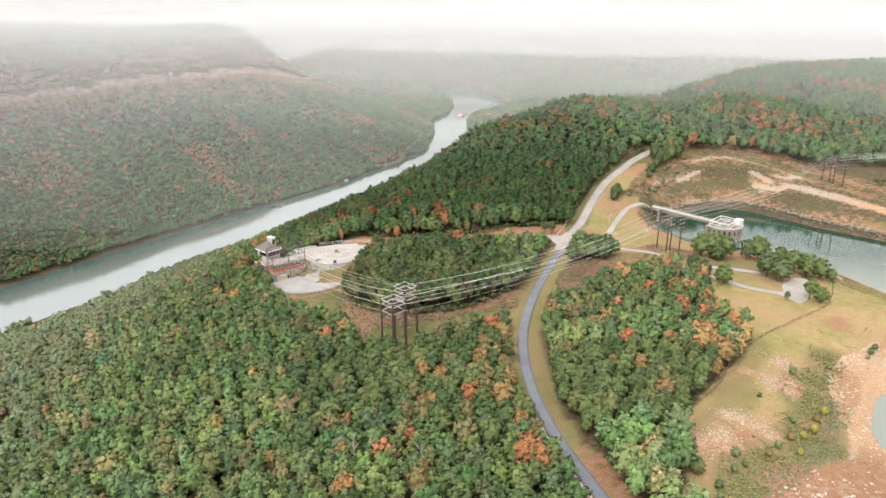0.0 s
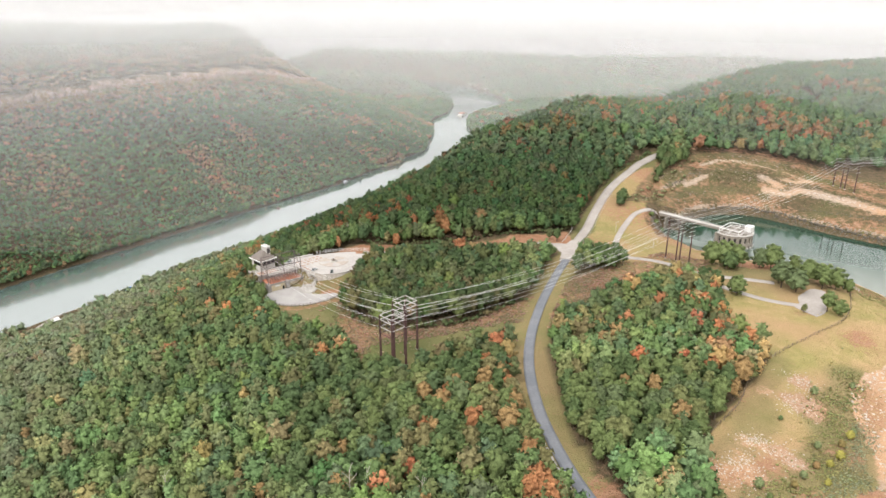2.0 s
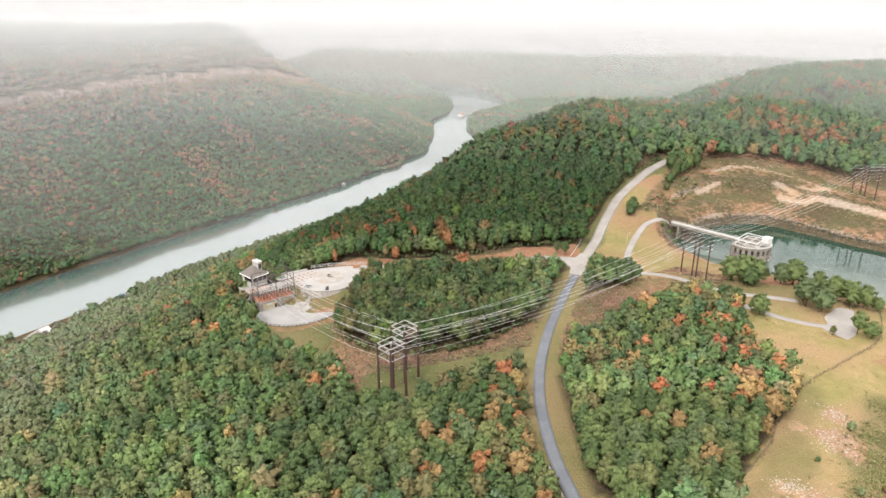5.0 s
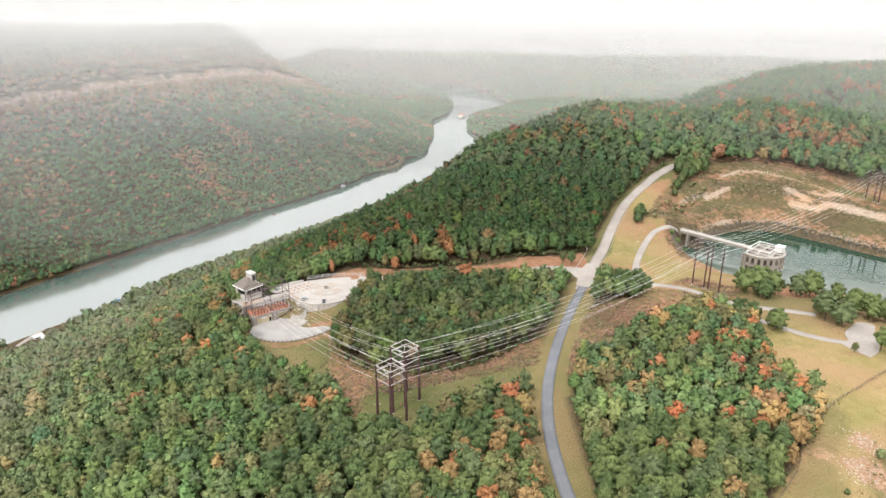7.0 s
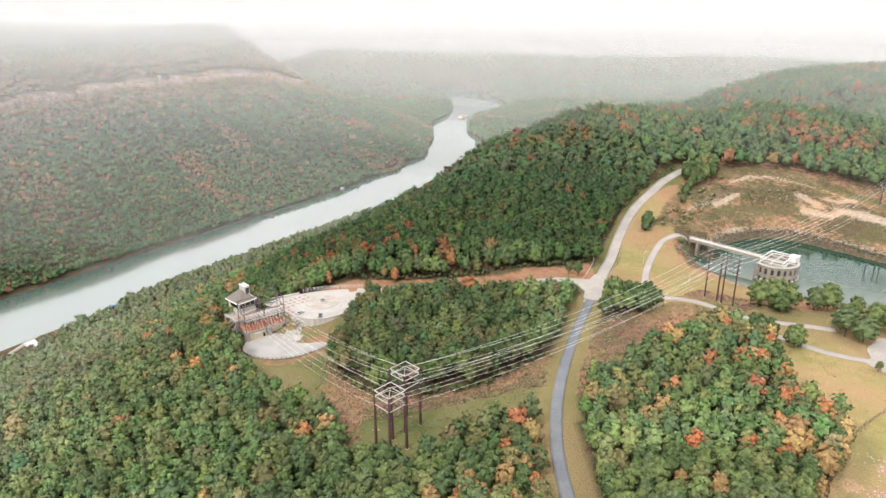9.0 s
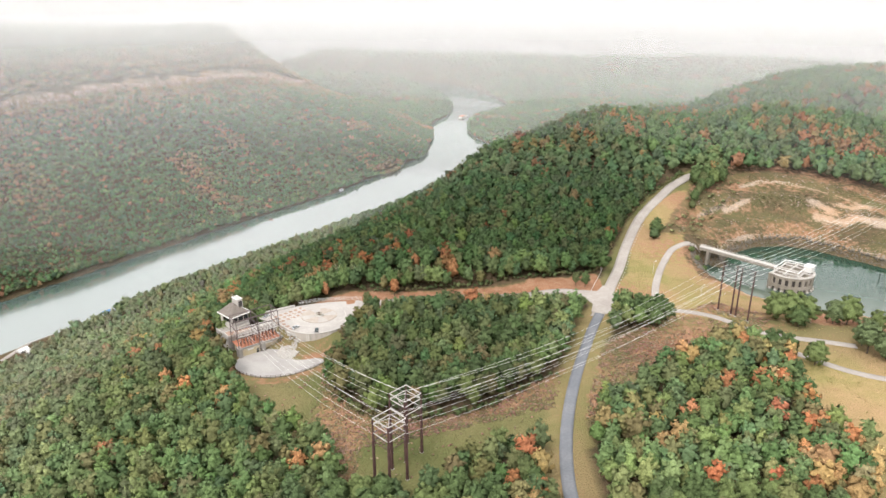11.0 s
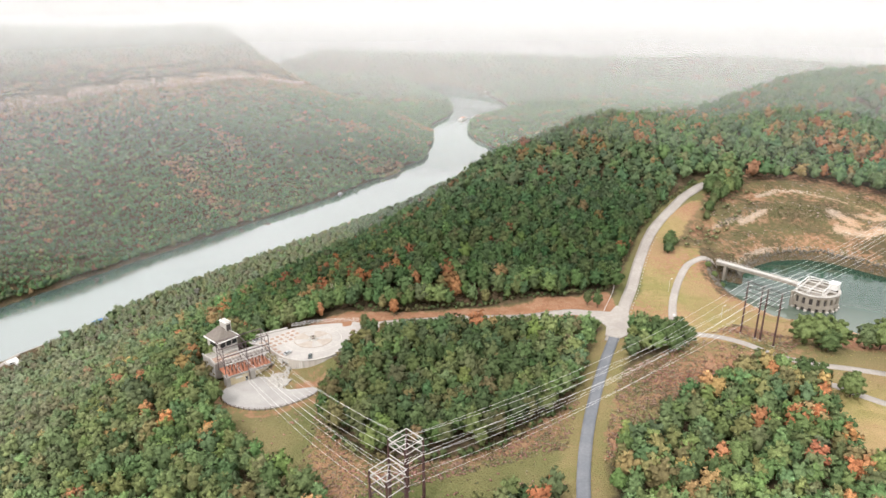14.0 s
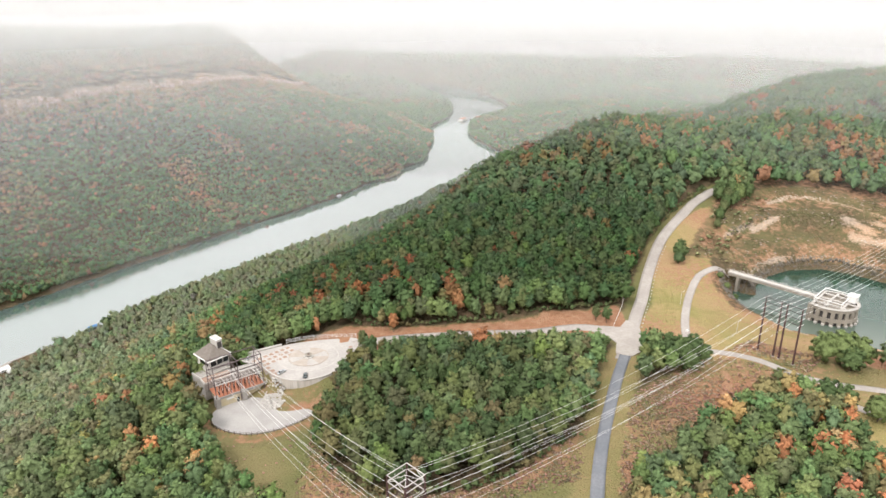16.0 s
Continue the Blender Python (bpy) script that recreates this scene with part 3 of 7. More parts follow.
def strip(name, line, half, mat, label, category, lift=0.3, step=3.0, kind="structure", close=False, parent=None):
    """A road laid on the ground, with a thickness."""
    p = smooth_path(line, step)
    d = np.gradient(p, axis=0)
    d /= np.linalg.norm(d, axis=1)[:, None]
    nrm = np.stack([-d[:, 1], d[:, 0]], -1)
    cols = [p + nrm * half * f for f in (-1, -0.5, 0, 0.5, 1)]
    rows = [np.column_stack([c, land(c[:, 0], c[:, 1]) + lift]) for c in cols]
    zc = rows[2][:, 2]
    for r in rows:
        r[:, 2] = np.maximum(0.35 * r[:, 2] + 0.65 * zc, r[:, 2])
    rows = [rows[0] - (0, 0, 0.8)] + rows + [rows[4] - (0, 0, 0.8)]
    k, m = len(rows), len(p)
    v = np.stack(rows, 1).reshape(-1, 3)
    i = np.arange(m * k).reshape(m, k)
    f = np.stack([i[:-1, 1:], i[:-1, :-1], i[1:, :-1], i[1:, 1:]], -1).reshape(-1, 4)
    ob = raw(name, v, f, mat, parent)
    return tagged(ob, label, category, kind=kind)


build_ground()
sheet("river_water", [(-2600, -1200), (-700, -1200), (1200, 2100), (1200, 4300), (-2600, 4300)], RIVER_Z, RIVER, "calm pale green river between wooded banks", "river")
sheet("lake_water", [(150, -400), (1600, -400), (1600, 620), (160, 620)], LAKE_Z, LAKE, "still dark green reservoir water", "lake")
strip("road_main", MAIN_ROAD, 2.55, ASPHALT, "grey asphalt road curving between woods", "road", 0.5)
strip("road_pale", PALE_LINE, 3.4, PALE_ROAD, "pale worn road climbing along the wood", "road", 0.34)
strip("road_plaza", PLAZA_LINE, 3.6, PALE_ROAD, "pale road leading to the round plaza", "road", 0.30)
strip("road_side", SIDE_LINE, 2.3, PALE_ROAD, "narrow pale road to the lakeside park", "road", 0.28)
strip("road_park", PARK_LINE, 2.3, PALE_ROAD, "narrow pale park road", "road", 0.24)
strip("road_service", SERVICE_LINE, 2.2, PALE_ROAD, "narrow pale service road to the bridge", "road", 0.26)

# ---------------------------------------------------------------- woods
rng = np.random.default_rng(7)
ICO_V = np.array([(0, 0, 1), *[(0.894 * math.cos(a), 0.894 * math.sin(a), 0.447) for a in np.arange(5) * 2 * math.pi / 5], *[(0.894 * math.cos(a), 0.894 * math.sin(a), -0.447) for a in (np.arange(5) + 0.5) * 2 * math.pi / 5], (0, 0, -1)])
ICO_F = np.array([(0, 1 + i, 1 + (i + 1) % 5) for i in range(5)] + [(1 + i, 6 + i, 1 + (i + 1) % 5) for i in range(5)] + [(1 + (i + 1) % 5, 6 + i, 6 + (i + 1) % 5) for i in range(5)] + [(6 + i, 11, 6 + (i + 1) % 5) for i in range(5)])


OCT_V = np.array([(1, 0, 0), (0, 1, 0), (-1, 0, 0), (0, -1, 0), (0, 0, 1), (0, 0, -1)], float)
OCT_F = np.array([(0, 1, 4), (1, 2, 4), (2, 3, 4), (3, 0, 4), (1, 0, 5), (2, 1, 5), (3, 2, 5), (0, 3, 5)])


def crown_shape(lobes, leaves, size, spread=0.36, base=0.16, cone=0.0, fat=1.0, thin=1.0):
    """A crown for a tree one metre high: a dome of lobes, each of many small leaf sprays, round a core toned down for
    inner shade.
    Gives corners, triangles, a tone and the way that the clump round each corner faces."""
    V, F, T, N = [], [], [], []
    mid, tall = (1 + base) / 2 + 0.02, (1 - base) / 2 - 0.06
    heart = np.array((0, 0, mid - 0.35 * tall))
    stretch = np.array((1 / spread, 1 / spread, 0.8 / tall))
    count = 0

    def add(v, f, t, centre, noise_=0.0):
        nonlocal count
        a = (v - centre) / (np.linalg.norm(v - centre, axis=1)[:, None] + 1e-9)
        b = (v - heart) * stretch
        b /= np.linalg.norm(b, axis=1)[:, None] + 1e-9
        d = 0.42 * a + 0.68 * b + (0, 0, 0.06) + (rng.normal(size=3) * noise_ if noise_ else 0)
        V.append(v), F.append(f + count), T.append(t)
        N.append(d / np.linalg.norm(d, axis=1)[:, None])
        count += len(v)

    if lobes > 3:
        inner = ICO_V * (spread * 0.93, spread * 0.93, tall * 0.95) + (0, 0, mid - 0.02)
        inner[:, :2] *= (1 - cone * np.clip((inner[:, 2:] - mid) / tall, -0.4, 1) * 0.8)
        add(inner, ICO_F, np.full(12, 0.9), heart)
    for i in range(lobes):
        up = 1 - (1.9 if base < 0.08 else 1.6) * (i + 0.5) / lobes if lobes > 3 else rng.uniform(-0.1, 0.6)
        a = i * 2.4 + rng.uniform(-0.35, 0.35)
        flat = math.sqrt(max(0.0, 1 - up * up))
        way = np.array([flat * math.cos(a), flat * math.sin(a), up])
        r = rng.uniform(0.115, 0.16) * fat * (9 / max(lobes, 6)) ** 0.4
        narrow = 1 - cone * max(up, -0.3) * 0.8
        c = way * (spread * narrow, spread * narrow, tall) * rng.uniform(0.82, 1.0) + (0, 0, mid)
        tone = rng.uniform(0.92, 1.10)
        core = OCT_V * r * rng.uniform(0.72, 0.95, (6, 1)) @ np.array(Euler((0, 0, a)).to_matrix()) + c
        fine = lobes > 9
        # shade between the leaf sprays put into the core's darker tone
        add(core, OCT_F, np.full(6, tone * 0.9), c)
        for _ in range(leaves):
            n = rng.normal(size=3) + way * 0.9 + (0, 0, 0.3)
            n /= np.linalg.norm(n)
            o = c + n * r * (rng.uniform(0.75, 1.25) if fine else rng.uniform(0.85, 1.2))
            f = n + rng.normal(size=3) * 0.45
            f /= np.linalg.norm(f)
            u = np.cross(f, rng.normal(size=3))
            u /= np.linalg.norm(u)
            w = np.cross(f, u) * thin
            s = size * rng.uniform(0.7, 1.35)
            bend = f * s * 0.35
            add(np.array([o - u * s + bend * 0.3, o + u * s * 0.8 - w * s * 0.5, o + w * s - bend]), np.array([(0, 1, 2)]), np.full(3, tone * rng.uniform(0.92, 1.12)), c, 0.16)
    return np.vstack(V), np.vstack(F), np.concatenate(T), np.vstack(N)


def trunk_shape(bm_seg=5):
    """A tapered trunk with limbs for a tree one metre high."""
    bm = bmesh.new()
    rod(bm, (0, 0, -0.04), (0.01, 0, 0.42), 0.022, 0.014, bm_seg)
    rod(bm, (0.01, 0, 0.42), (0, 0.01, 0.80), 0.014, 0.004, bm_seg)
    for a, z in ((0.3, 0.36), (2.3, 0.42), (4.2, 0.48), (5.4, 0.55)):
        rod(bm, (0, 0, z), (0.2 * math.cos(a), 0.2 * math.sin(a), z + 0.16), 0.009, 0.003, 4)
    return bm


PALETTE = np.array([(0.104, 0.156, 0.064), (0.132, 0.188, 0.075), (0.176, 0.222, 0.084), (0.116, 0.168, 0.076), (0.158, 0.184, 0.080), (0.205, 0.185, 0.085),
                    (0.45, 0.215, 0.10), (0.45, 0.175, 0.09), (0.41, 0.275, 0.125), (0.36, 0.28, 0.11)])
GREEN_P = np.array([0.18, 0.28, 0.17, 0.11, 0.20, 0.06])
# stands where autumn has come on: x, y, radius, share
AUTUMN = [(100, 285, 22, 0.3), (112, 300, 38, 0.26), (150, 322, 18, 0.6), (140, 300, 20, 0.4), (-250, 450, 150, 0.09), (-190, 340, 90, 0.07), (-330, 640, 150, 0.14), (118, 262, 24, 0.3), (122, 312, 22, 0.35), (145, 325, 16, 0.5), (158, 318, 12, 0.55), (140, 352, 12, 0.42), (148, 380, 16, 0.36), (28, 285, 20, 0.75), (15, 265, 22, 0.55), (128, 385, 26, 0.24), (-35, 520, 18, 0.4), (-72, 510, 20, 0.4), (2, 508, 10, 0.5), (170, 800, 80, 0.3), (290, 880, 110, 0.25), (-150, 560, 60, 0.2), (-300, 820, 260, 0.22), (-120, 900, 160, 0.18), (-45, 318, 12, 0.5), (60, 800, 110, 0.18), (120, 640, 50, 0.12), (150, 730, 60, 0.28), (40, 690, 40, 0.2), (-60, 640, 40, 0.2), (-150, 350, 45, 0.09), (-125, 470, 40, 0.12)]


def leaf_colours(x, y, far=False):
    """One colour for each tree: greens, autumn colours where they stand, and distance haze painted in."""
    p = np.full(x.shape, 0.022)
    for ax, ay, r, s in AUTUMN:
        p = np.maximum(p, s * np.exp(-((x - ax) ** 2 + (y - ay) ** 2) / (r * r)))
    p = np.where((x > 80) & (x < 122) & (y > 418) & (y < 452), 0.0, p)
    p = np.maximum(p, 0.62 * ease((y - 600) / 100) * ease(1.6 * wave(x, y, 42, 7.7) - 0.15) * ease((x + 40) / 60))
    p = np.maximum(p, 0.12 * ease((y - 590) / 60) * ease((x + 90) / 60) * ease((1000 - y) / 100))
    if far:
        p = 0.05 + 0.55 * (1 - 0.35 * ease((y - 2300) / 500)) * ease(wave(x, y, 75, 3.3) * 1.1 + 0.5 * wave(x, y, 28, 1.2) - 0.1) * ease((y - 900) / 700)
        c, _, _ = line_distance(x, y, CLIFF_LINE)
        p = np.maximum(p, 0.85 * np.exp(-(c / 130) ** 2))
    k = rng.choice(6, size=x.shape, p=GREEN_P)
    au = rng.choice([6, 7, 8, 9, 5], size=x.shape, p=[0.34, 0.05, 0.34, 0.05, 0.22])
    k = np.where(rng.random(x.shape) < p, au, k)
    # tint scaled by place: ridge and middle woods darker, west shoulder and south-east wood lighter
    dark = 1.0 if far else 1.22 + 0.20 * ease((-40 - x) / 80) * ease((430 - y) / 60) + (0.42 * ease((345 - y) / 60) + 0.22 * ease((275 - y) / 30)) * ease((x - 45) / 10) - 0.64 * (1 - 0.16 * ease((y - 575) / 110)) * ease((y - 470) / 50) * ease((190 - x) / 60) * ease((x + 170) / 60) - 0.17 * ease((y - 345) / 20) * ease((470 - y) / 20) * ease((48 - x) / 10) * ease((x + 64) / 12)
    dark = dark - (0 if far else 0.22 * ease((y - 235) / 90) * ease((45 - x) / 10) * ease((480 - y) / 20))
    dark = dark * (1 + 0.14 * wave(x, y, 16, 2.6))
    turned = k > 5
    dark = np.where(turned, np.minimum(dark, 1.2), dark)
    spread = (0.82, 1.2) if far else (0.82, 1.2)
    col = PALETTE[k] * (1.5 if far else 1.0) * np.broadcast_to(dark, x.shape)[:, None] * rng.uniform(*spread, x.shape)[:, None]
    # far woods: distance haze painted into the tint, greyer and paler, less so nearer
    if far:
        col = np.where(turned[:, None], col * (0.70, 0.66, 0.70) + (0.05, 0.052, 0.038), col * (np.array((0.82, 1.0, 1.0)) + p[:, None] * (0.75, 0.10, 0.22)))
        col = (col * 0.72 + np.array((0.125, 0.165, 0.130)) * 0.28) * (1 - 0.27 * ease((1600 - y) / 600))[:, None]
    else:
        # haze over the ridge painted into its leaf colours, growing with y
        haze_mute = np.where(turned, 0.42, 0.5)[:, None] * ease((y - 540) / 120)[:, None]
        col = col * (1 - haze_mute) + (np.array((0.084, 0.126, 0.074)) + np.array((0.034, 0.004, 0.010)) * ease((y - 590) / 100)[:, None]) * haze_mute
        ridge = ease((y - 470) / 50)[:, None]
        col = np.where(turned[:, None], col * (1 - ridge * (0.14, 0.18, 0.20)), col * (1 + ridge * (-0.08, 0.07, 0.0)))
        # haze over the low western bluff, blended into the tree tint
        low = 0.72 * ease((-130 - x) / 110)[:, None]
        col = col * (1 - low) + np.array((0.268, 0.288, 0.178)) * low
    return col * rng.normal(1, 0.06, col.shape).clip(0.8, 1.2)


def scatter(x0, x1, y0, y1, gap, keep):
    """Jittered places at about one gap apart, where keep(x, y) holds."""
    gx, gy = np.arange(x0, x1, gap), np.arange(y0, y1, gap * 0.9)
    X, Y = np.meshgrid(gx, gy)
    X = X + (np.arange(len(gy)) % 2)[:, None] * gap * 0.5
    X, Y = (X + rng.uniform(-0.36, 0.36, X.shape) * gap).ravel(), (Y + rng.uniform(-0.36, 0.36, Y.shape) * gap).ravel()
    ok = keep(X, Y)
    return X[ok], Y[ok]


def plant(name, x, y, height, shapes, label, far=False, wide=1.0):
    """Many trees joined into one mesh."""
    z = land(x, y)
    col = leaf_colours(x, y, far)
    pick = rng.integers(0, len(shapes), x.shape)
    Vs, Fs, Cs, Ns, count = [], [], [], [], 0
    for k, (v, f, t, d) in enumerate(shapes):
        s = np.nonzero(pick == k)[0]
        if not len(s):
            continue
        h = height[s]
        a = rng.uniform(0, 2 * math.pi, len(s))
        ca, sa = np.cos(a)[:, None], np.sin(a)[:, None]
        w = (h * wide * rng.uniform(0.85, 1.2, len(s)))[:, None]
        px = (v[None, :, 0] * ca - v[None, :, 1] * sa) * w + x[s][:, None]
        py = (v[None, :, 0] * sa + v[None, :, 1] * ca) * w + y[s][:, None]
        pz = v[None, :, 2] * h[:, None] + z[s][:, None]
        Vs.append(np.stack([px, py, pz], -1).reshape(-1, 3))
        Ns.append(np.stack([d[None, :, 0] * ca - d[None, :, 1] * sa, d[None, :, 0] * sa + d[None, :, 1] * ca, np.broadcast_to(d[None, :, 2], px.shape)], -1).reshape(-1, 3))
        Fs.append((f[None] + (np.arange(len(s)) * len(v))[:, None, None]).reshape(-1, 3) + count)
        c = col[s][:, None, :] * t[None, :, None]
        Cs.append(np.concatenate([c, np.ones((*c.shape[:2], 1))], -1).reshape(-1, 4))
        count += len(s) * len(v)
    ob = raw(name, np.vstack(Vs), np.vstack(Fs), FOLIAGE)
    colours(ob.data, "tint", np.vstack(Cs))
    directions(ob.data, "clump", np.vstack(Ns))
    return tagged(ob, label, "trees", kind="stuff")


NEAR = [crown_shape(11, 12, 0.050, rng.uniform(0.205, 0.255), 0.15, 0.05, 0.88) for _ in range(10)] + [crown_shape(10, 13, 0.055, 0.19, 0.12, 0.5, 0.75, 0.6) for _ in range(2)]
MID = [crown_shape(6, 5, 0.085, 0.28, 0.16, 0.05, 1.05) for _ in range(6)] + [crown_shape(6, 6, 0.08, 0.25, 0.12, 0.4)]
FAR = [crown_shape(2, 4, 0.17, 0.28, 0.16, 0.0, 1.75) for _ in range(6)]


def in_view(x, y, margin=50):
    return np.abs(x) < 0.70 * y + margin


def near_wood(x, y):
    d, s = river_gap(x, y)
    return ~open_ground(x, y) & in_view(x, y, 90) & (d > 470) & (s < 0) & (y < 640)


def mid_wood(x, y):
    d, s = river_gap(x, y)
    high = (d > 470) & (y < 640)
    ridge = (np.hypot(x - 370, y - 897) > 10) & (line_distance(x, y, np.array(RIDGE_ROAD) + (-3, -8))[0] > 11) & (line_distance(x, y, np.array(RIDGE_TRACK) + (-4, -8))[0] > 9)
    clear = ridge & (line_distance(x, y, np.array(RIVER_ROAD) + (9, -14))[0] > 20)
    clear &= ~((d < 34) & (y < 1045) & (x < -470))
    return clear & ~open_ground(x, y) & in_view(x, y) & ~high & (s < 0) & (y < np.where(x < 100, 1750, np.interp(x, RIDGE_X, RIDGE_Y) + 60)) & (d > -1)


def far_wood(x, y):
    d, s = river_gap(x, y)
    c, cs, _ = line_distance(x, y, CLIFF_LINE)
    return in_view(x, y, 0) & (s > 0) & (d > -1) & ((c > 7) | (y < 900)) & (d < 1400) & (y < 2900)


def valley_wood(x, y):
    d, s = river_gap(x, y)
    return in_view(x, y, 0) & (((s < 0) & (y > 1900)) | ((s > 0) & (y >= 2900))) & (d > 8) & (x < 0.62 * y)


nx_, ny_ = scatter(-330, 220, 158, 640, 6.2, near_wood)
nh = rng.uniform(10, 16.5, nx_.shape)
nh = np.where((np.hypot(nx_ + 76, ny_ - 450) < 46) & (nx_ > -74) & (ny_ < 470), np.minimum(nh, np.where(nx_ > -62, rng.uniform(9, 13, nx_.shape), rng.uniform(6, 9, nx_.shape))), nh)
edge_d = line_distance(nx_, ny_, PLAZA_LINE)[0]
nh = np.where((nx_ < 90) & (ny_ < 478) & (edge_d < 30), np.minimum(nh, np.where(nx_ > -42, 2.6, 7.0) + 0.36 * np.maximum(edge_d - 7, 0) + np.where(nx_ > -10, 1.0, 1.8) * wave(nx_, ny_, 14, 3.0)), nh)
single = (ny_ > 232) & (ny_ < 342) & (nx_ > -62) & (nx_ < 175)
order = np.nonzero(single)[0][:300]
rest = np.ones(nx_.shape, bool)
rest[order] = False
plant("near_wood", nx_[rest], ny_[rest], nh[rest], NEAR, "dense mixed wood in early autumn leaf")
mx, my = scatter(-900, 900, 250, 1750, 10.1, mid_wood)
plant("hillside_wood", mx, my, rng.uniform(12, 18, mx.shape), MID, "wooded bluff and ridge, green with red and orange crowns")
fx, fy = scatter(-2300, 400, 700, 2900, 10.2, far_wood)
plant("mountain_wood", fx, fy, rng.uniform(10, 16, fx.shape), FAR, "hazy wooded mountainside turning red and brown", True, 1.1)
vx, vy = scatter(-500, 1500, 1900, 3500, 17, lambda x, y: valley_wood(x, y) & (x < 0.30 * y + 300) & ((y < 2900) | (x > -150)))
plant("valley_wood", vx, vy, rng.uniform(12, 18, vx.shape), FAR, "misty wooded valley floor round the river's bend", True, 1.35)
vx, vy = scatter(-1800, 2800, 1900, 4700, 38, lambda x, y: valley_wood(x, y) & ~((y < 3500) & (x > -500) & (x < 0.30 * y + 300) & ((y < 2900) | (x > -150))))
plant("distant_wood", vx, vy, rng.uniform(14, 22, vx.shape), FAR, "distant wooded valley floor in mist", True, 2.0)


def south_wood(x, y):
    return ~open_ground(x, y)


sx_, sy_ = scatter(-330, 150, -60, 158, 7.6, south_wood)
plant("south_wood", sx_, sy_, rng.uniform(11, 17, sx_.shape), MID, "mixed wood in early autumn leaf at the hill's foot")


def bank_row(line, inland):
    """Trees leaning out along a stretch of river bank."""
    p = smooth_path(line, 5.0)
    d = np.gradient(p, axis=0)
    d /= np.linalg.norm(d, axis=1)[:, None]
    q = p + np.stack([-d[:, 1], d[:, 0]], -1) * rng.uniform(-1, 7, (len(p), 1)) * inland
    return q[:, 0], q[:, 1]


def river_side(side, y0, y1):
    p = smooth_path(np.column_stack([RIVER_LINE, RIVER_HALF]), 40)
    d = np.gradient(p[:, :2], axis=0)
    d /= np.linalg.norm(d, axis=1)[:, None]
    q = p[:, :2] + np.stack([-d[:, 1], d[:, 0]], -1) * p[:, 2:3] * side
    return q[(q[:, 1] > y0) & (q[:, 1] < y1)]


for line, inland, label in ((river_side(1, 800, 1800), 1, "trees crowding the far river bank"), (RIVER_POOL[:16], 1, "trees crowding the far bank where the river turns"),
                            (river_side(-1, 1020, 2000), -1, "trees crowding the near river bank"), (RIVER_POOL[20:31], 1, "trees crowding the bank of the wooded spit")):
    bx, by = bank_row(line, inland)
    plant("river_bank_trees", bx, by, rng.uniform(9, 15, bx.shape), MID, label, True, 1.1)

TRUNK_ME = part("trunk", trunk_shape(), BARK)
trunk_mesh = TRUNK_ME.data
bpy.data.objects.remove(TRUNK_ME)


def crown_mesh(shape, col):
    v, f, t, d = shape
    me = raw("crown", v, f, FOLIAGE)
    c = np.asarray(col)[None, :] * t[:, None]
    colours(me.data, "tint", np.concatenate([c, np.ones((len(c), 1))], -1))
    directions(me.data, "clump", d)
    m = me.data
    bpy.data.objects.remove(me)
    return m


FINE = [crown_shape(18, 34, 0.036, r, 0.13, 0.05, 0.86) for r in (0.21, 0.235, 0.26)] + [crown_shape(17, 30, 0.038, 0.21, 0.15, 0.3, 0.82)]
FINE += [crown_shape(26, 34, 0.036, 0.31, 0.05, 0.2, 0.9) for _ in range(2)]
FINE += [crown_shape(24, 34, 0.045, 0.22, 0.10, 0.65, 0.75, 0.35) for _ in range(2)]
SHADES = {"dark green": PALETTE[0], "green": PALETTE[1], "yellow-green": PALETTE[2], "blue-green": PALETTE[3], "olive": PALETTE[4], "orange": PALETTE[6], "red": PALETTE[7], "tan": PALETTE[8],
          "light green": np.array((0.195, 0.250, 0.095)), "pale olive": np.array((0.235, 0.255, 0.105)), "grey-green": np.array((0.175, 0.225, 0.105)), "golden": PALETTE[9] * 0.9, "bright yellow": np.array((0.46, 0.42, 0.11)), "pale green": np.array((0.27, 0.32, 0.15)), "russet": PALETTE[5] * 1.2}
CROWNS = {(k, s): crown_mesh(FINE[s], c) for k, c in SHADES.items() for s in range(8)}


def tree(x, y, h, shade, shape, label=None, wide=1.0, category="tree"):
    ob = thing("tree", label or f"{shade} broadleaf tree with a full uneven crown", category, (x, y, float(land(np.array([x]), np.array([y]))[0]) - 0.1), rng.uniform(0, 360), "hilltop trees")
    ob.scale = (h * wide, h * wide, h)
    for n, me in (("trunk", trunk_mesh), ("crown", CROWNS[(shade, shape)])):
        o = new(n, me)
        o.parent = ob
    return ob


def pick_shade(x, y):
    c = leaf_colours(np.array([x]), np.array([y]))[0]
    names = [k for k in SHADES if k not in ("bright yellow", "pale green", "golden")]
    d = [np.abs(SHADES[k] / SHADES[k].sum() - c / c.sum()).sum() + 0.6 * abs(math.log(SHADES[k].sum() / c.sum())) for k in names]
    return names[int(np.argmin(d))]


for i in order:
    x, y, shade = float(nx_[i]), float(ny_[i]), pick_shade(nx_[i], ny_[i])
    if x > 52 and y < 292 and rng.random() < 0.65:
        shade = ("light green", "pale olive", "green", "green", "grey-green")[int(rng.integers(5))]
        tree(x, y, float(nh[i]), shade, 6 + int(rng.integers(2)), f"{shade} pine with a feathery tapering crown", 1.05)
    else:
        if shade == "red" and (x < 60 or rng.random() < 0.7):
            shade = "russet" if x < 60 else "orange"
        tree(x, y, float(nh[i]), shade, int(rng.integers(4)))

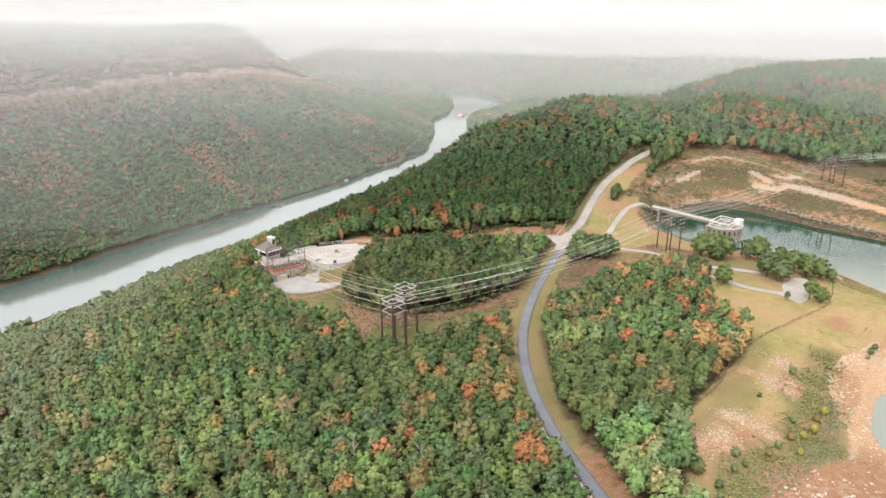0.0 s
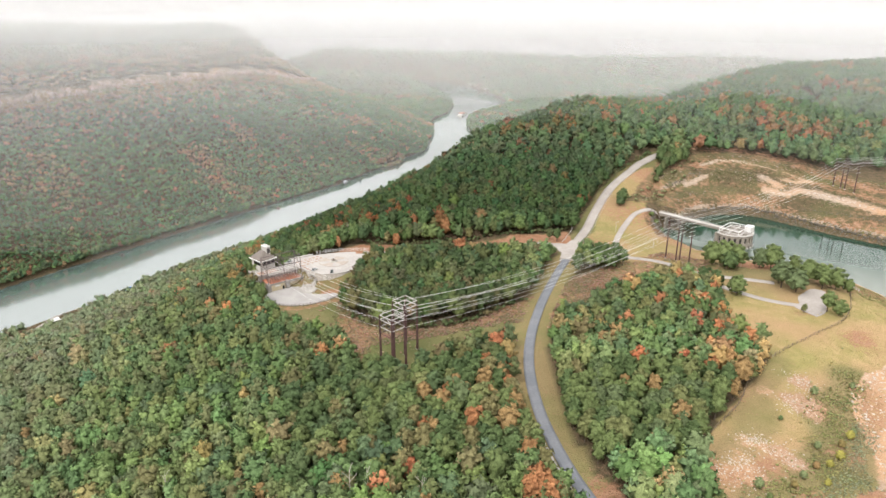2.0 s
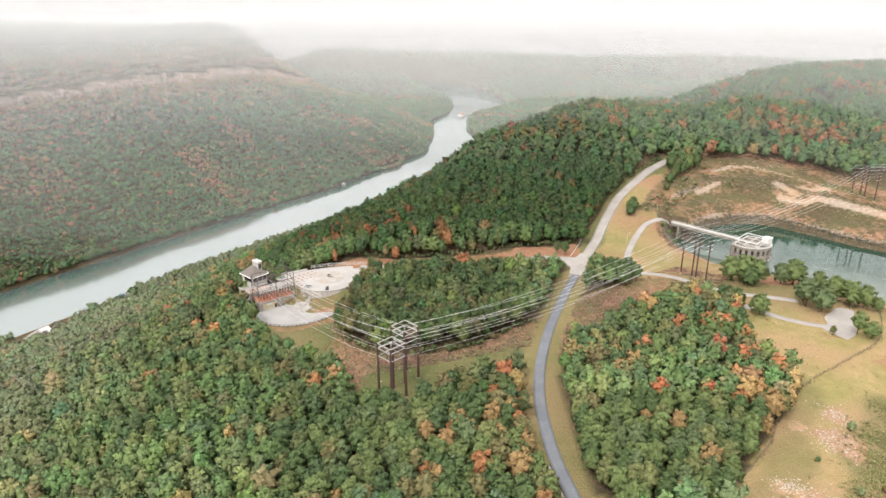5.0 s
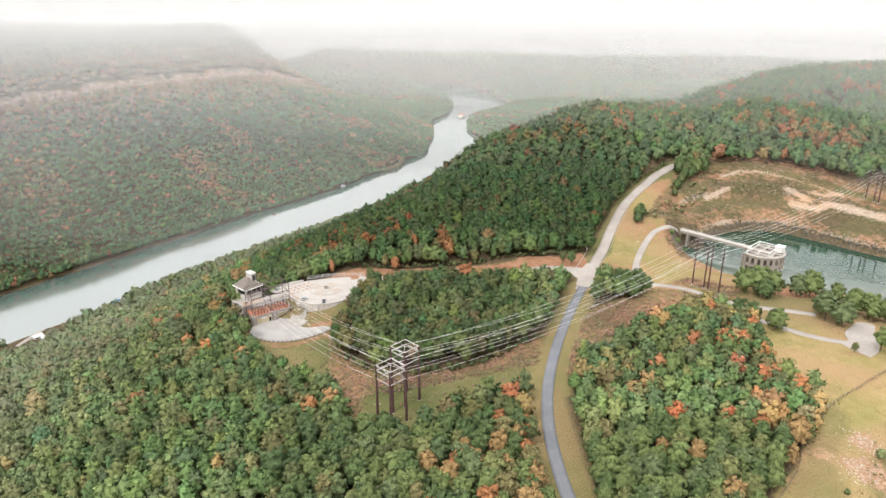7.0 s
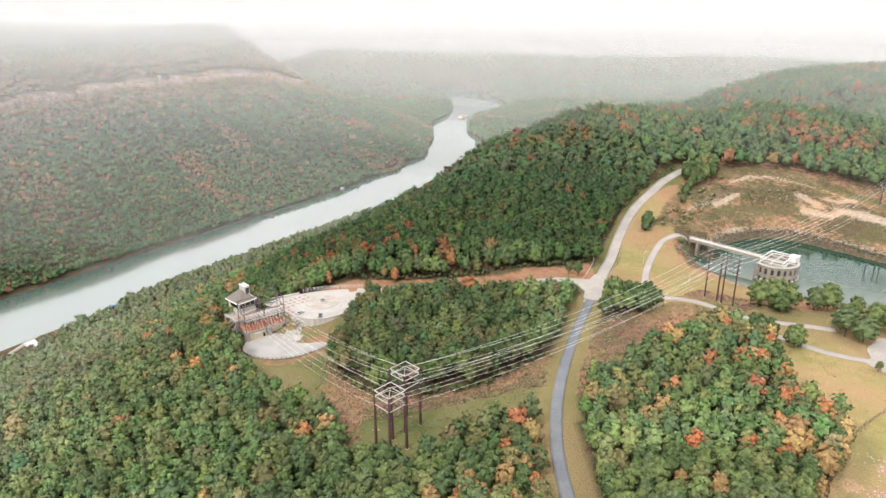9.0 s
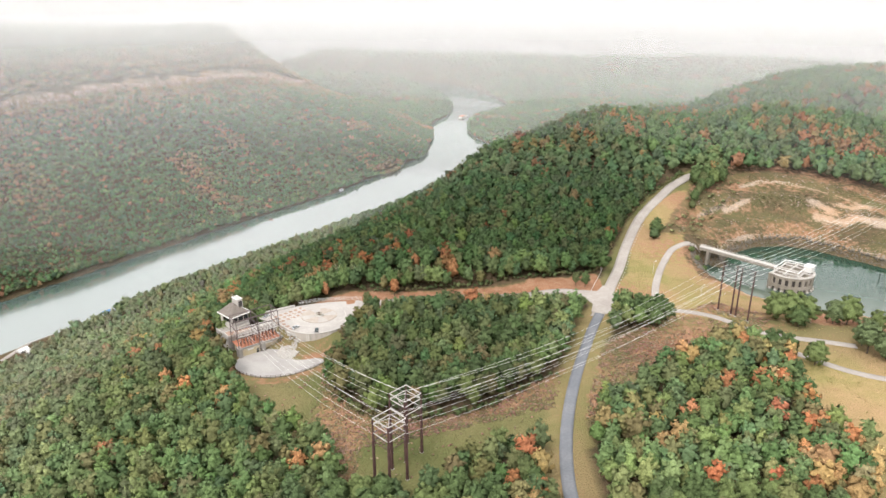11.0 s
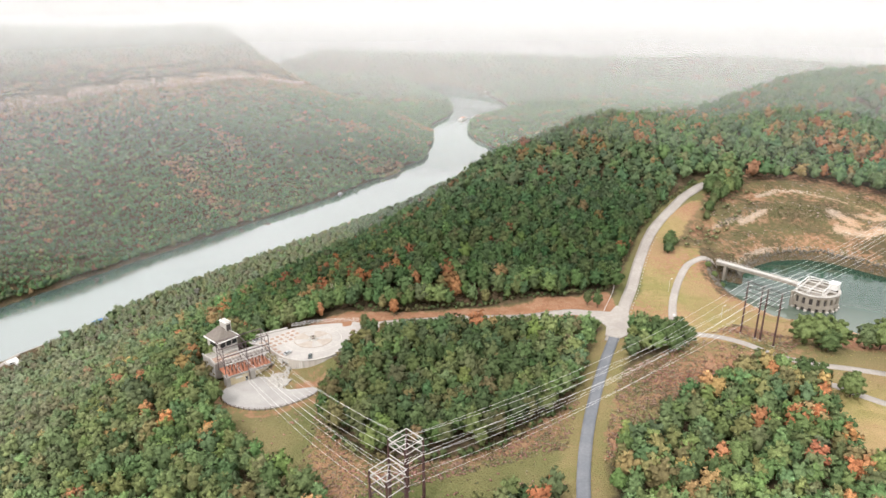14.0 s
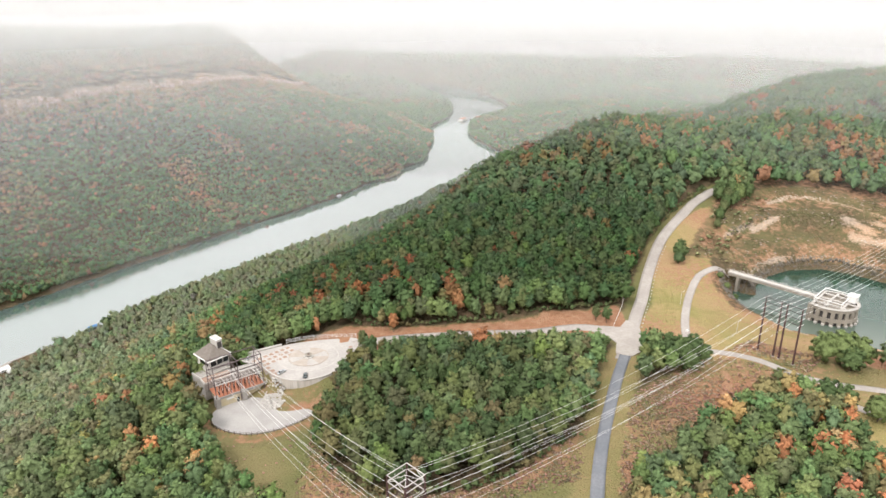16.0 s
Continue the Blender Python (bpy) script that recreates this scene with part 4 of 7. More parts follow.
# ---------------------------------------------------------------- mist and distance
def mist_bank(name, radius, z0, z1, lean, mat, label, a0=-62, a1=62):
    """A curtain of mist across the valley, leaning back with height."""
    ang = np.radians(np.linspace(a0, a1, 60))
    zs = np.linspace(z0, z1, 14)
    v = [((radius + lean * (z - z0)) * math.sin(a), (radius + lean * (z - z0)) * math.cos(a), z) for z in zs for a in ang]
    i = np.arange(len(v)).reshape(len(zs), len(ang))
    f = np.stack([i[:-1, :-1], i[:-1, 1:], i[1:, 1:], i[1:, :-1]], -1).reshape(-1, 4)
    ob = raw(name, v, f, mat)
    ob.data.polygons.foreach_set("use_smooth", np.ones(len(ob.data.polygons), bool))
    return tagged(ob, label, "mist", kind="structure")


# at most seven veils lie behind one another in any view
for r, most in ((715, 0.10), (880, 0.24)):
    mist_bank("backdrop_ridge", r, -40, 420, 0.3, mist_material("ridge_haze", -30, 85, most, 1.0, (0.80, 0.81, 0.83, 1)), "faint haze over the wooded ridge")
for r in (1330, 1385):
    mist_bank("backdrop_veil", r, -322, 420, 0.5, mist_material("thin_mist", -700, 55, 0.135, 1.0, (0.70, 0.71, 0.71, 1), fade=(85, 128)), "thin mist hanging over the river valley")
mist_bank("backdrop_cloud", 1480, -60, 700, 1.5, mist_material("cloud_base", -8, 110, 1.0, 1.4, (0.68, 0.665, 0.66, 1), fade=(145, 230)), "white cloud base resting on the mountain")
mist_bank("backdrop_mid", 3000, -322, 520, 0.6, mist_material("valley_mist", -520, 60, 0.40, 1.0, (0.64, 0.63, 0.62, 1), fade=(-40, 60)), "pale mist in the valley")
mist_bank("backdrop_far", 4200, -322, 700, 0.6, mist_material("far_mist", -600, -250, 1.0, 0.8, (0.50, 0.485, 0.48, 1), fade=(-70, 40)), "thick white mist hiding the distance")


def build_cliff():
    """A band of pale sandstone faces under the mountain's upper woods."""
    p = smooth_path([q for q in CLIFF_LINE if q[1] > 1000], 6.5)
    cube = np.array([(a, b, c) for a in (-1, 1) for b in (-1, 1) for c in (-1, 1)], float)
    f = np.array([(0, 1, 3, 2), (4, 6, 7, 5), (0, 4, 5, 1), (2, 3, 7, 6), (0, 2, 6, 4), (1, 5, 7, 3)])
    V, F = [], []
    for i in range(len(p) - 1):
        d = (p[i + 1] - p[i]) / np.linalg.norm(p[i + 1] - p[i])
        n = np.array([d[1], -d[0]])
        tall = rng.uniform(0.5, 1.0)
        for row, drop in ((0, 0.0), (1, -34.0)):
            if rng.random() < (0.2 + 0.25 * math.sin(i * 0.11) + 0.15 * math.sin(i * 0.37) if row == 0 else 0.72) or (row and p[i][1] < 1900):
                continue
            c = p[i] + n * (rng.uniform(-1, 5) - (48 if row else 0))
            z = float(land(np.array([c[0]]), np.array([c[1]]))[0])
            h = 13 * tall * (0.5 if row else 1)
            w = rng.uniform(2.2, 4.6)
            b = cube * rng.uniform(0.75, 1.0, (8, 3))
            x, y = c[0] + b[:, 0] * d[0] * w + b[:, 1] * n[0] * 5, c[1] + b[:, 0] * d[1] * w + b[:, 1] * n[1] * 5
            V.append(np.stack([x, y, z + 6 + b[:, 2] * h], -1))
            F.append(f + 8 * (len(V) - 1))
    tagged(raw("cliff_band", np.vstack(V), np.vstack(F), CLIFF_FACE), "broken band of pale sandstone cliffs on the mountainside", "cliff", kind="stuff")


build_cliff()


def ground_at(x, y):
    return float(land(np.array([float(x)]), np.array([float(y)]))[0])


def place(ob, x, y, z, turn=0.0):
    ob.matrix_basis = pose(x, y, z, 0, 0, turn)
    return ob


# ---------------------------------------------------------------- plaza
BRICK_PAVE = surface("brown_brick_paving", (0.31, 0.20, 0.15), (0.38, 0.27, 0.21), 0.4)
WORN_PAVE = surface("worn_tan_paving", (0.39, 0.335, 0.285), (0.45, 0.395, 0.345), 0.4)
PLAZA_PAVE = surface("sun_bleached_paving", (0.40, 0.37, 0.345), (0.47, 0.44, 0.41), 0.1)
GRAVEL = surface("pale_gravel", (0.36, 0.34, 0.325), (0.43, 0.41, 0.39), 0.12, fine=2.5)
CREAM = surface("cream_stained_wall", (0.62, 0.52, 0.34), (0.55, 0.49, 0.40), 0.25)
GREY_WALL = surface("grey_board_marked_concrete", (0.31, 0.285, 0.26), (0.39, 0.365, 0.335), 0.2, bump=0.02)
STREAKED, _n, _l, _p = material("rain_streaked_concrete", 0.9, 0.15)
_g = grain(_n, _l, 0.9, 5, 0.36, 0.66, stretch=(1, 1, 0.07))
_h = grain(_n, _l, 0.12, 4)
_c = mixed(_n, _l, _g, (0.42, 0.39, 0.355), (0.235, 0.215, 0.19))
_l.new(mixed(_n, _l, _h, _c, (0.37, 0.33, 0.285)), _p.inputs["Base Color"])
ROOFING = surface("brown_roof_shingle", (0.17, 0.145, 0.125), (0.22, 0.19, 0.165), 0.6, fine=3.0)
RED_DECK = surface("red_oxide_deck", (0.42, 0.16, 0.09), (0.50, 0.22, 0.14), 0.3)
BROWN_CERAMIC = surface("brown_insulator_glaze", (0.06, 0.028, 0.02), (0.085, 0.04, 0.03), 1.0, 0.25)
CAR_SILVER = surface("silver_car_paint", (0.55, 0.56, 0.57), (0.58, 0.59, 0.60), 0.5, 0.25, metal=0.4)
CAR_GREY = surface("dark_grey_car_paint", (0.11, 0.13, 0.13), (0.13, 0.15, 0.15), 0.5, 0.25, metal=0.4)
RUBBER = surface("tyre_rubber", (0.02, 0.02, 0.02), (0.03, 0.03, 0.03), 2.0)
WOOD_POST = surface("weathered_wood", (0.20, 0.15, 0.11), (0.28, 0.22, 0.17), 1.0)
ROOF_WHITE = surface("white_sheet_roof", (0.7, 0.69, 0.67), (0.78, 0.77, 0.75), 0.1)

PLAZA = [tuple(p) for p in smooth_path([(-98, 447), (-93, 441), (-87, 435.3), (-79.5, 431.6), (-72, 431.6), (-64.5, 435), (-58.5, 441), (-53.5, 449), (-51, 460), (-53, 473.5), (-64, 473), (-76, 471), (-88, 467), (-99, 461), (-109, 455), (-107, 450), (-98, 447)], 2.5)[:-1]]


def edge_wall(name, line, z0, z1, thick, mat, parent, label=""):
    """A wall along a line, with a thickness."""
    p = smooth_path(line, 2.0)
    d = np.gradient(p, axis=0)
    d /= np.linalg.norm(d, axis=1)[:, None]
    n = np.stack([-d[:, 1], d[:, 0]], -1) * thick / 2
    a, b = p + n, p - n
    k = len(p)
    v = np.vstack([np.column_stack([q, np.full(k, z)]) for q, z in ((a, z0), (a, z1), (b, z1), (b, z0))])
    i = np.arange(4 * k).reshape(4, k)
    f = np.stack([i[[0, 1, 2, 3], :-1], i[[0, 1, 2, 3], 1:], i[[1, 2, 3, 0], 1:], i[[1, 2, 3, 0], :-1]], -1).reshape(-1, 4)
    ends = np.array([[i[0, 0], i[1, 0], i[2, 0], i[3, 0]], [i[3, -1], i[2, -1], i[1, -1], i[0, -1]]])
    return raw(name, v, np.vstack([f, ends]), mat, parent, label)


def build_plaza():
    pl = thing("plaza", "round pale paved plaza on a tall concrete retaining wall", "plaza", kind="structure")
    bm = bmesh.new()
    prism(bm, PLAZA, PLAZA_Z - 0.5, PLAZA_Z)
    part("paving", bm, PLAZA_PAVE, pl)
    edge_wall("retaining_wall", [(-99, 448.5), (-93.2, 440.8), (-87.2, 435), (-79.5, 431.2), (-72, 431.2), (-64.2, 434.6), (-58.2, 440.7), (-53.2, 449)], -38.5, PLAZA_Z + 0.55, 0.6, STREAKED, pl, "stained concrete retaining wall with a pale coping")
    edge_wall("coping", [(-99, 448.5), (-93.2, 440.8), (-87.2, 435), (-79.5, 431.2), (-72, 431.2), (-64.2, 434.6), (-58.2, 440.7), (-53.2, 449)], PLAZA_Z + 0.55, PLAZA_Z + 0.75, 0.9, CONCRETE, pl)
    edge_wall("back_wall", [(-109, 455.5), (-104, 458.6), (-99, 461.5), (-91, 466)], PLAZA_Z - 0.5, PLAZA_Z + 1.1, 0.5, CONCRETE, pl)
    # planted round in the middle: ring kerb, brown sectors, pale spokes, stone bowl
    isl = new("traffic_island")
    isl.parent = pl
    cx, cy, rx, ry = -75.0, 454.0, 10.0, 9.4
    bm = bmesh.new()
    prism(bm, [(cx + rx * math.cos(a), cy + ry * math.sin(a)) for a in np.linspace(0, 2 * math.pi, 48, endpoint=False)], PLAZA_Z, PLAZA_Z + 0.16)
    part("kerb", bm, WORN_PAVE, isl)
    for i in range(8):
        bm = bmesh.new()
        a0, a1 = i * math.pi / 4 + 0.07, (i + 1) * math.pi / 4 - 0.07
        arc = np.linspace(a0, a1, 7)
        out = [(cx + (rx - 0.5) * math.cos(a), cy + (ry - 0.5) * math.sin(a)) for a in arc] + [(cx + 2.6 * math.cos(a), cy + 2.4 * math.sin(a)) for a in arc[::-1]]
        prism(bm, out, PLAZA_Z + 0.16, PLAZA_Z + 0.20)
        part("sector", bm, WORN_PAVE if i % 2 else PLAZA_PAVE, isl)
    bm = bmesh.new()
    ring = np.linspace(0, 2 * math.pi, 65)
    for a, b in zip(ring, ring[1:]):
        prism(bm, [(cx + r * rx / 10 * math.cos(t), cy + r * ry / 10 * math.sin(t)) for r, t in ((14.6, a), (15.0, a), (15.0, b), (14.6, b))], PLAZA_Z, PLAZA_Z + 0.06)
    part("ring_joint", bm, CONCRETE, pl, "pale ring set into the paving")
    # squares of brown paving along the west side
    for r in range(7):
        for c in range(3):
            bm = bmesh.new()
            m = pose(-101.5 + r * 2.35 + c * 2.6, 450.2 + r * 2.2 - c * 2.5, PLAZA_Z, 0, 0, 42)
            box(bm, (-0.95, -1.05, 0.0), (0.95, 1.05, 0.03), m)
            pan = part("paving_panel", bm, BRICK_PAVE, pl)
            bm = bmesh.new()
            for lo, hi in (((-1.25, -1.35, 0), (1.25, -1.1, 0.035)), ((-1.25, 1.1, 0), (1.25, 1.35, 0.035)), ((-1.25, -1.1, 0), (-1.0, 1.1, 0.035)), ((1.0, -1.1, 0), (1.25, 1.1, 0.035))):
                box(bm, lo, hi, m)
            part("border", bm, CONCRETE, pan, "pale concrete border")
    for r in range(4):
        for c in range(2):
            bm = bmesh.new()
            box(bm, (-1.0, -1.1, 0.0), (1.0, 1.1, 0.03), pose(-95.5 + r * 2.7, 443.2 - r * 2.5 + c * 2.6, PLAZA_Z, 0, 0, 42))
            part("paving_panel", bm, BRICK_PAVE, pl)
    for c in range(3):
        bm = bmesh.new()
        box(bm, (-0.9, -1.0, 0), (0.9, 1.0, 0.03), pose(-55.2, 458 + c * 3.0, PLAZA_Z, 0, 0, 0))
        part("paving_panel", bm, BRICK_PAVE, pl)
    bowl = thing("fountain_bowl", "dark weathered stone bowl on a low plinth", "fountain", (cx, cy, PLAZA_Z + 0.16))
    bm = bmesh.new()
    bmesh.ops.create_cone(bm, cap_ends=True, segments=20, radius1=2.6, radius2=2.5, depth=0.5, matrix=pose(0, 0, 0.25))
    part("plinth", bm, CONCRETE, bowl)
    bm = bmesh.new()
    bmesh.ops.create_cone(bm, cap_ends=True, segments=20, radius1=0.7, radius2=1.8, depth=0.9, matrix=pose(0, 0, 0.95))
    part("bowl", bm, DARK_CONCRETE, bowl, "dark stone bowl")
    bm = bmesh.new()
    bmesh.ops.create_cone(bm, cap_ends=True, segments=10, radius1=0.5, radius2=0.3, depth=0.7, matrix=pose(0, 0, 1.75))
    part("spout", bm, RUST_STEEL, bowl, "dark iron spout")


def railing(name, label, line, z, height, post, mat, rails=3, gap=2.4, infill=None, on_ground=False, r=0.05, group="fences"):
    """Posts and rails along a line; an object of its own, each post a part."""
    p = smooth_path(line, gap)
    ob = thing(name, label, "fence", group=group)
    zs = land(p[:, 0], p[:, 1]) if on_ground else np.full(len(p), z)
    for (x, y), g in zip(p, zs):
        bm = bmesh.new()
        box(bm, (x - post / 2, y - post / 2, g - 0.3), (x + post / 2, y + post / 2, g + height))
        part("post", bm, mat, ob)
    for k in range(rails):
        bm = bmesh.new()
        f = height * (k + 1) / rails - 0.04
        for i in range(len(p) - 1):
            rod(bm, (*p[i], zs[i] + f), (*p[i + 1], zs[i + 1] + f), r, seg=4)
        part("rail", bm, mat, ob)
    if infill:
        bm = bmesh.new()
        for i in range(len(p) - 1):
            for s in np.linspace(0, 1, 5)[1:-1]:
                q = p[i] + (p[i + 1] - p[i]) * s
                rod(bm, (*q, zs[i] + 0.1), (*q, zs[i] + height), r * 0.7, seg=3)
        tagged(part("baluster_row", bm, infill, ob), kind="stuff")
    return ob


def car(name, label, mat, x, y, z, turn):
    """A parked saloon: body, cabin glass, roof, wheels, lights."""
    ob = thing(name, label, "car", (x, y, z), turn, "parked cars")
    prof = [(-2.3, 0.35), (-2.35, 0.75), (-2.2, 0.98), (-1.5, 1.04), (1.0, 0.98), (2.05, 0.86), (2.35, 0.65), (2.35, 0.35)]
    bm = bmesh.new()
    for s in (-0.9, 0.9):
        bm.faces.new([bm.verts.new((px, s * (0.96 if pz > 0.9 else 1.0), pz)) for px, pz in (prof if s > 0 else prof[::-1])])
    bm.verts.ensure_lookup_table()
    n = len(prof)
    lo, hi = bm.verts[:n], bm.verts[n:]
    lo = lo[::-1]
    for i in range(n):
        bm.faces.new((lo[i], lo[(i + 1) % n], hi[(i + 1) % n], hi[i]))
    bmesh.ops.recalc_face_normals(bm, faces=bm.faces[:])
    part("body", bm, mat, ob)
    bm = bmesh.new()
    vs = [bm.verts.new(v) for v in ((-1.75, -0.8, 1.0), (1.05, -0.8, 0.97), (1.05, 0.8, 0.97), (-1.75, 0.8, 1.0), (-1.0, -0.62, 1.42), (0.25, -0.62, 1.42), (0.25, 0.62, 1.42), (-1.0, 0.62, 1.42))]
    for f in ((0, 1, 5, 4), (1, 2, 6, 5), (2, 3, 7, 6), (3, 0, 4, 7), (4, 5, 6, 7), (3, 2, 1, 0)):
        bm.faces.new([vs[i] for i in f])
    part("windows", bm, DARK_GLASS, ob, "dark tinted car windows")
    bm = bmesh.new()
    box(bm, (-1.0, -0.63, 1.41), (0.27, 0.63, 1.46))
    part("roof", bm, mat, ob)
    for wx in (-1.4, 1.4):
        for wy in (-0.82, 0.82):
            bm = bmesh.new()
            bmesh.ops.create_cone(bm, cap_ends=True, segments=14, radius1=0.33, radius2=0.33, depth=0.22, matrix=pose(wx, wy, 0.33, 90))
            w = part("wheel", bm, RUBBER, ob, "black tyre")
            bm = bmesh.new()
            bmesh.ops.create_cone(bm, cap_ends=True, segments=10, radius1=0.2, radius2=0.2, depth=0.24, matrix=pose(wx, wy, 0.33, 90))
            part("rim", bm, GALV, w)
    for wy in (-0.65, 0.65):
        bm = bmesh.new()
        box(bm, (2.28, wy - 0.2, 0.62), (2.37, wy + 0.2, 0.76))
        part("headlight", bm, WHITE_PAINT, ob)
    return ob


# ---------------------------------------------------------------- switchyard
U = Vector((0.80, 0.60, 0))      # along the yard's front
W = Vector((-0.60, 0.80, 0))     # back into the hill
YARD = Vector((-109.4, 420.6, PAD_Z))
YARD_TURN = math.degrees(math.atan2(U.y, U.x))


def yard(u, w, z):
    """A place in the switchyard: along, back, height over the apron."""
    return YARD + U * u + W * w + Vector((0, 0, z))


def yard_box(bm, lo, hi):
    m = Matrix.Translation(YARD) @ pose(0, 0, 0, 0, 0, YARD_TURN)
    box(bm, lo, hi, m)


def build_yard():
    ap = thing("apron", "pale gravel apron below the switchyard", "apron", kind="structure")
    line = [(-113, 416), (-110, 408.5), (-103, 403.5), (-93, 401), (-82, 403.5), (-73, 409.5), (-67, 416), (-70, 420), (-80, 418), (-86, 421), (-91, 432), (-99, 430), (-110, 423)]
    bm = bmesh.new()
    prism(bm, [tuple(p) for p in smooth_path(line + [line[0]], 3)[:-1]], PAD_Z - 1.2, PAD_Z + 0.02)
    part("gravel", bm, GRAVEL, ap)
    ob = thing("switchyard_building", "cream concrete switchyard building with a red deck", "building")
    bm = bmesh.new()
    yard_box(bm, (0, 1.5, -0.5), (10.5, 13, 4.3))
    yard_box(bm, (10.5, 3.0, -0.5), (22, 13, 4.3))
    part("wall", bm, CREAM, ob)
    bm = bmesh.new()
    yard_box(bm, (-2.0, 0.5, -0.5), (0, 4.5, 5.0))
    part("buttress", bm, GREY_WALL, ob)
    for lo, hi in (((10.3, 0.4, -0.5), (12.6, 4.0, 4.6)), ((22, 2.0, -0.5), (23.6, 13, 4.8))):
        bm = bmesh.new()
        yard_box(bm, lo, hi)
        part("buttress", bm, GREY_WALL, ob)
    bm = bmesh.new()
    yard_box(bm, (-1.0, 1.3, 4.3), (22.4, 12.8, 4.55))
    part("deck", bm, RED_DECK, ob, "red oxide deck")
    bm = bmesh.new()
    yard_box(bm, (-1.2, 1.1, 4.2), (22.6, 1.5, 5.2))
    part("parapet", bm, GREY_WALL, ob)
    bm = bmesh.new()
    yard_box(bm, (7.8, 1.40, 0), (9.0, 1.55, 2.3))
    part("door", bm, DARK_GLASS, ob, "dark open doorway")
    for u0, w0, d in ((3.0, 1.36, 3.4), (14.0, 2.86, 3.6)):
        bm = bmesh.new()
        yard_box(bm, (u0, w0, 2.7), (u0 + d, w0 + 0.2, 3.5))
        part("sign_board", bm, WHITE_PAINT, ob, "plain white board")
    # upper terraces behind the deck
    bm = bmesh.new()
    yard_box(bm, (-3, 12.8, -1), (24, 20, 7.2))
    part("terrace", bm, GREY_WALL, ob)
    bm = bmesh.new()
    yard_box(bm, (-2.6, 13.2, 7.2), (11, 19.6, 7.32))
    part("terrace_paving", bm, BRICK_PAVE, ob)
    bm = bmesh.new()
    for u0 in (-2.8, 23.6):
        yard_box(bm, (u0, 12.8, 7.2), (u0 + 0.3, 20, 8.2))
    yard_box(bm, (-2.8, 12.7, 7.2), (24, 13.0, 8.1))
    part("terrace_parapet", bm, CONCRETE, ob)
    # bushings on the deck, in rows
    for i in range(12):
        for j in range(4):
            u, w = 0.6 + i * 1.8 + 0.3 * (j % 2), 3.0 + j * 2.5
            st = thing("insulator_post", "brown ribbed insulator on a steel pedestal", "insulator", yard(u, w, 4.55), 0, "switchyard insulators")
            hh = 2.2 + 0.5 * ((i * 7 + j * 3) % 3)
            bm = bmesh.new()
            rod(bm, (0, 0, 0), (0, 0, hh * 0.5), 0.13, seg=5)
            part("pedestal", bm, RUST_STEEL, st)
            bm = bmesh.new()
            rod(bm, (0, 0, hh * 0.5), (0, 0, hh + 0.5), 0.14, seg=6)
            for k in range(4):
                bmesh.ops.create_cone(bm, cap_ends=True, segments=7, radius1=0.3, radius2=0.16, depth=0.16, matrix=pose(0, 0, hh * 0.5 + 0.3 + k * 0.38))
            part("insulator", bm, BROWN_CERAMIC, st)
    # steel gantry: three portal bents, beams between
    g = thing("gantry", "tall dark steel gantry over the switchyard", "gantry")
    for u in (-1.6, 9.8, 21.4):
        for w, base in ((1.0, 0.0), (11.5, 4.5)):
            bm = bmesh.new()
            beam(bm, yard(u, w, base), yard(u, w + (0.8 if w < 5 else -0.8), 20.6), 0.32)
            part("column", bm, GREY_STEEL, g)
        for z in (11.5, 15.2, 20.6):
            bm = bmesh.new()
            beam(bm, yard(u, 1.3, z), yard(u, 11.2, z), 0.24)
            part("cross_beam", bm, GREY_STEEL, g)
        bm = bmesh.new()
        beam(bm, yard(u, 1.3, 11.5), yard(u, 10.9, 20.6), 0.2)
        part("brace", bm, GREY_STEEL, g)
    for w in (1.8, 10.7):
        for z, mat in ((20.6, GREY_STEEL), (15.8, GREY_STEEL), (11.5, GALV)):
            bm = bmesh.new()
            beam(bm, yard(-1.6, w, z), yard(21.4, w, z), 0.3, 0.36)
            part("girder", bm, mat, g)
    for w in (4.2, 7.6):
        bm = bmesh.new()
        beam(bm, yard(-1.6, w, 11.5), yard(21.4, w, 11.5), 0.26)
        part("girder", bm, GALV, g)
    for i in range(12):
        bus = thing("busbar", "pale bare busbar slung below the gantry", "busbar", group="switchyard busbars")
        bm = bmesh.new()
        u = 0.2 + i * 1.85
        pts = [yard(u, 1.5, 11.2), yard(u + 0.5, 4.5, 9.8), yard(u + 0.5, 8, 9.6), yard(u, 11, 11.0)]
        for a, b in zip(pts, pts[1:]):
            rod(bm, a, b, 0.09, seg=4)
        for k, q in enumerate(pts[1:3]):
            rod(bm, q, q - Vector((0, 0, 3.4)), 0.05, seg=4)
        part("bar", bm, WIRE, bus)


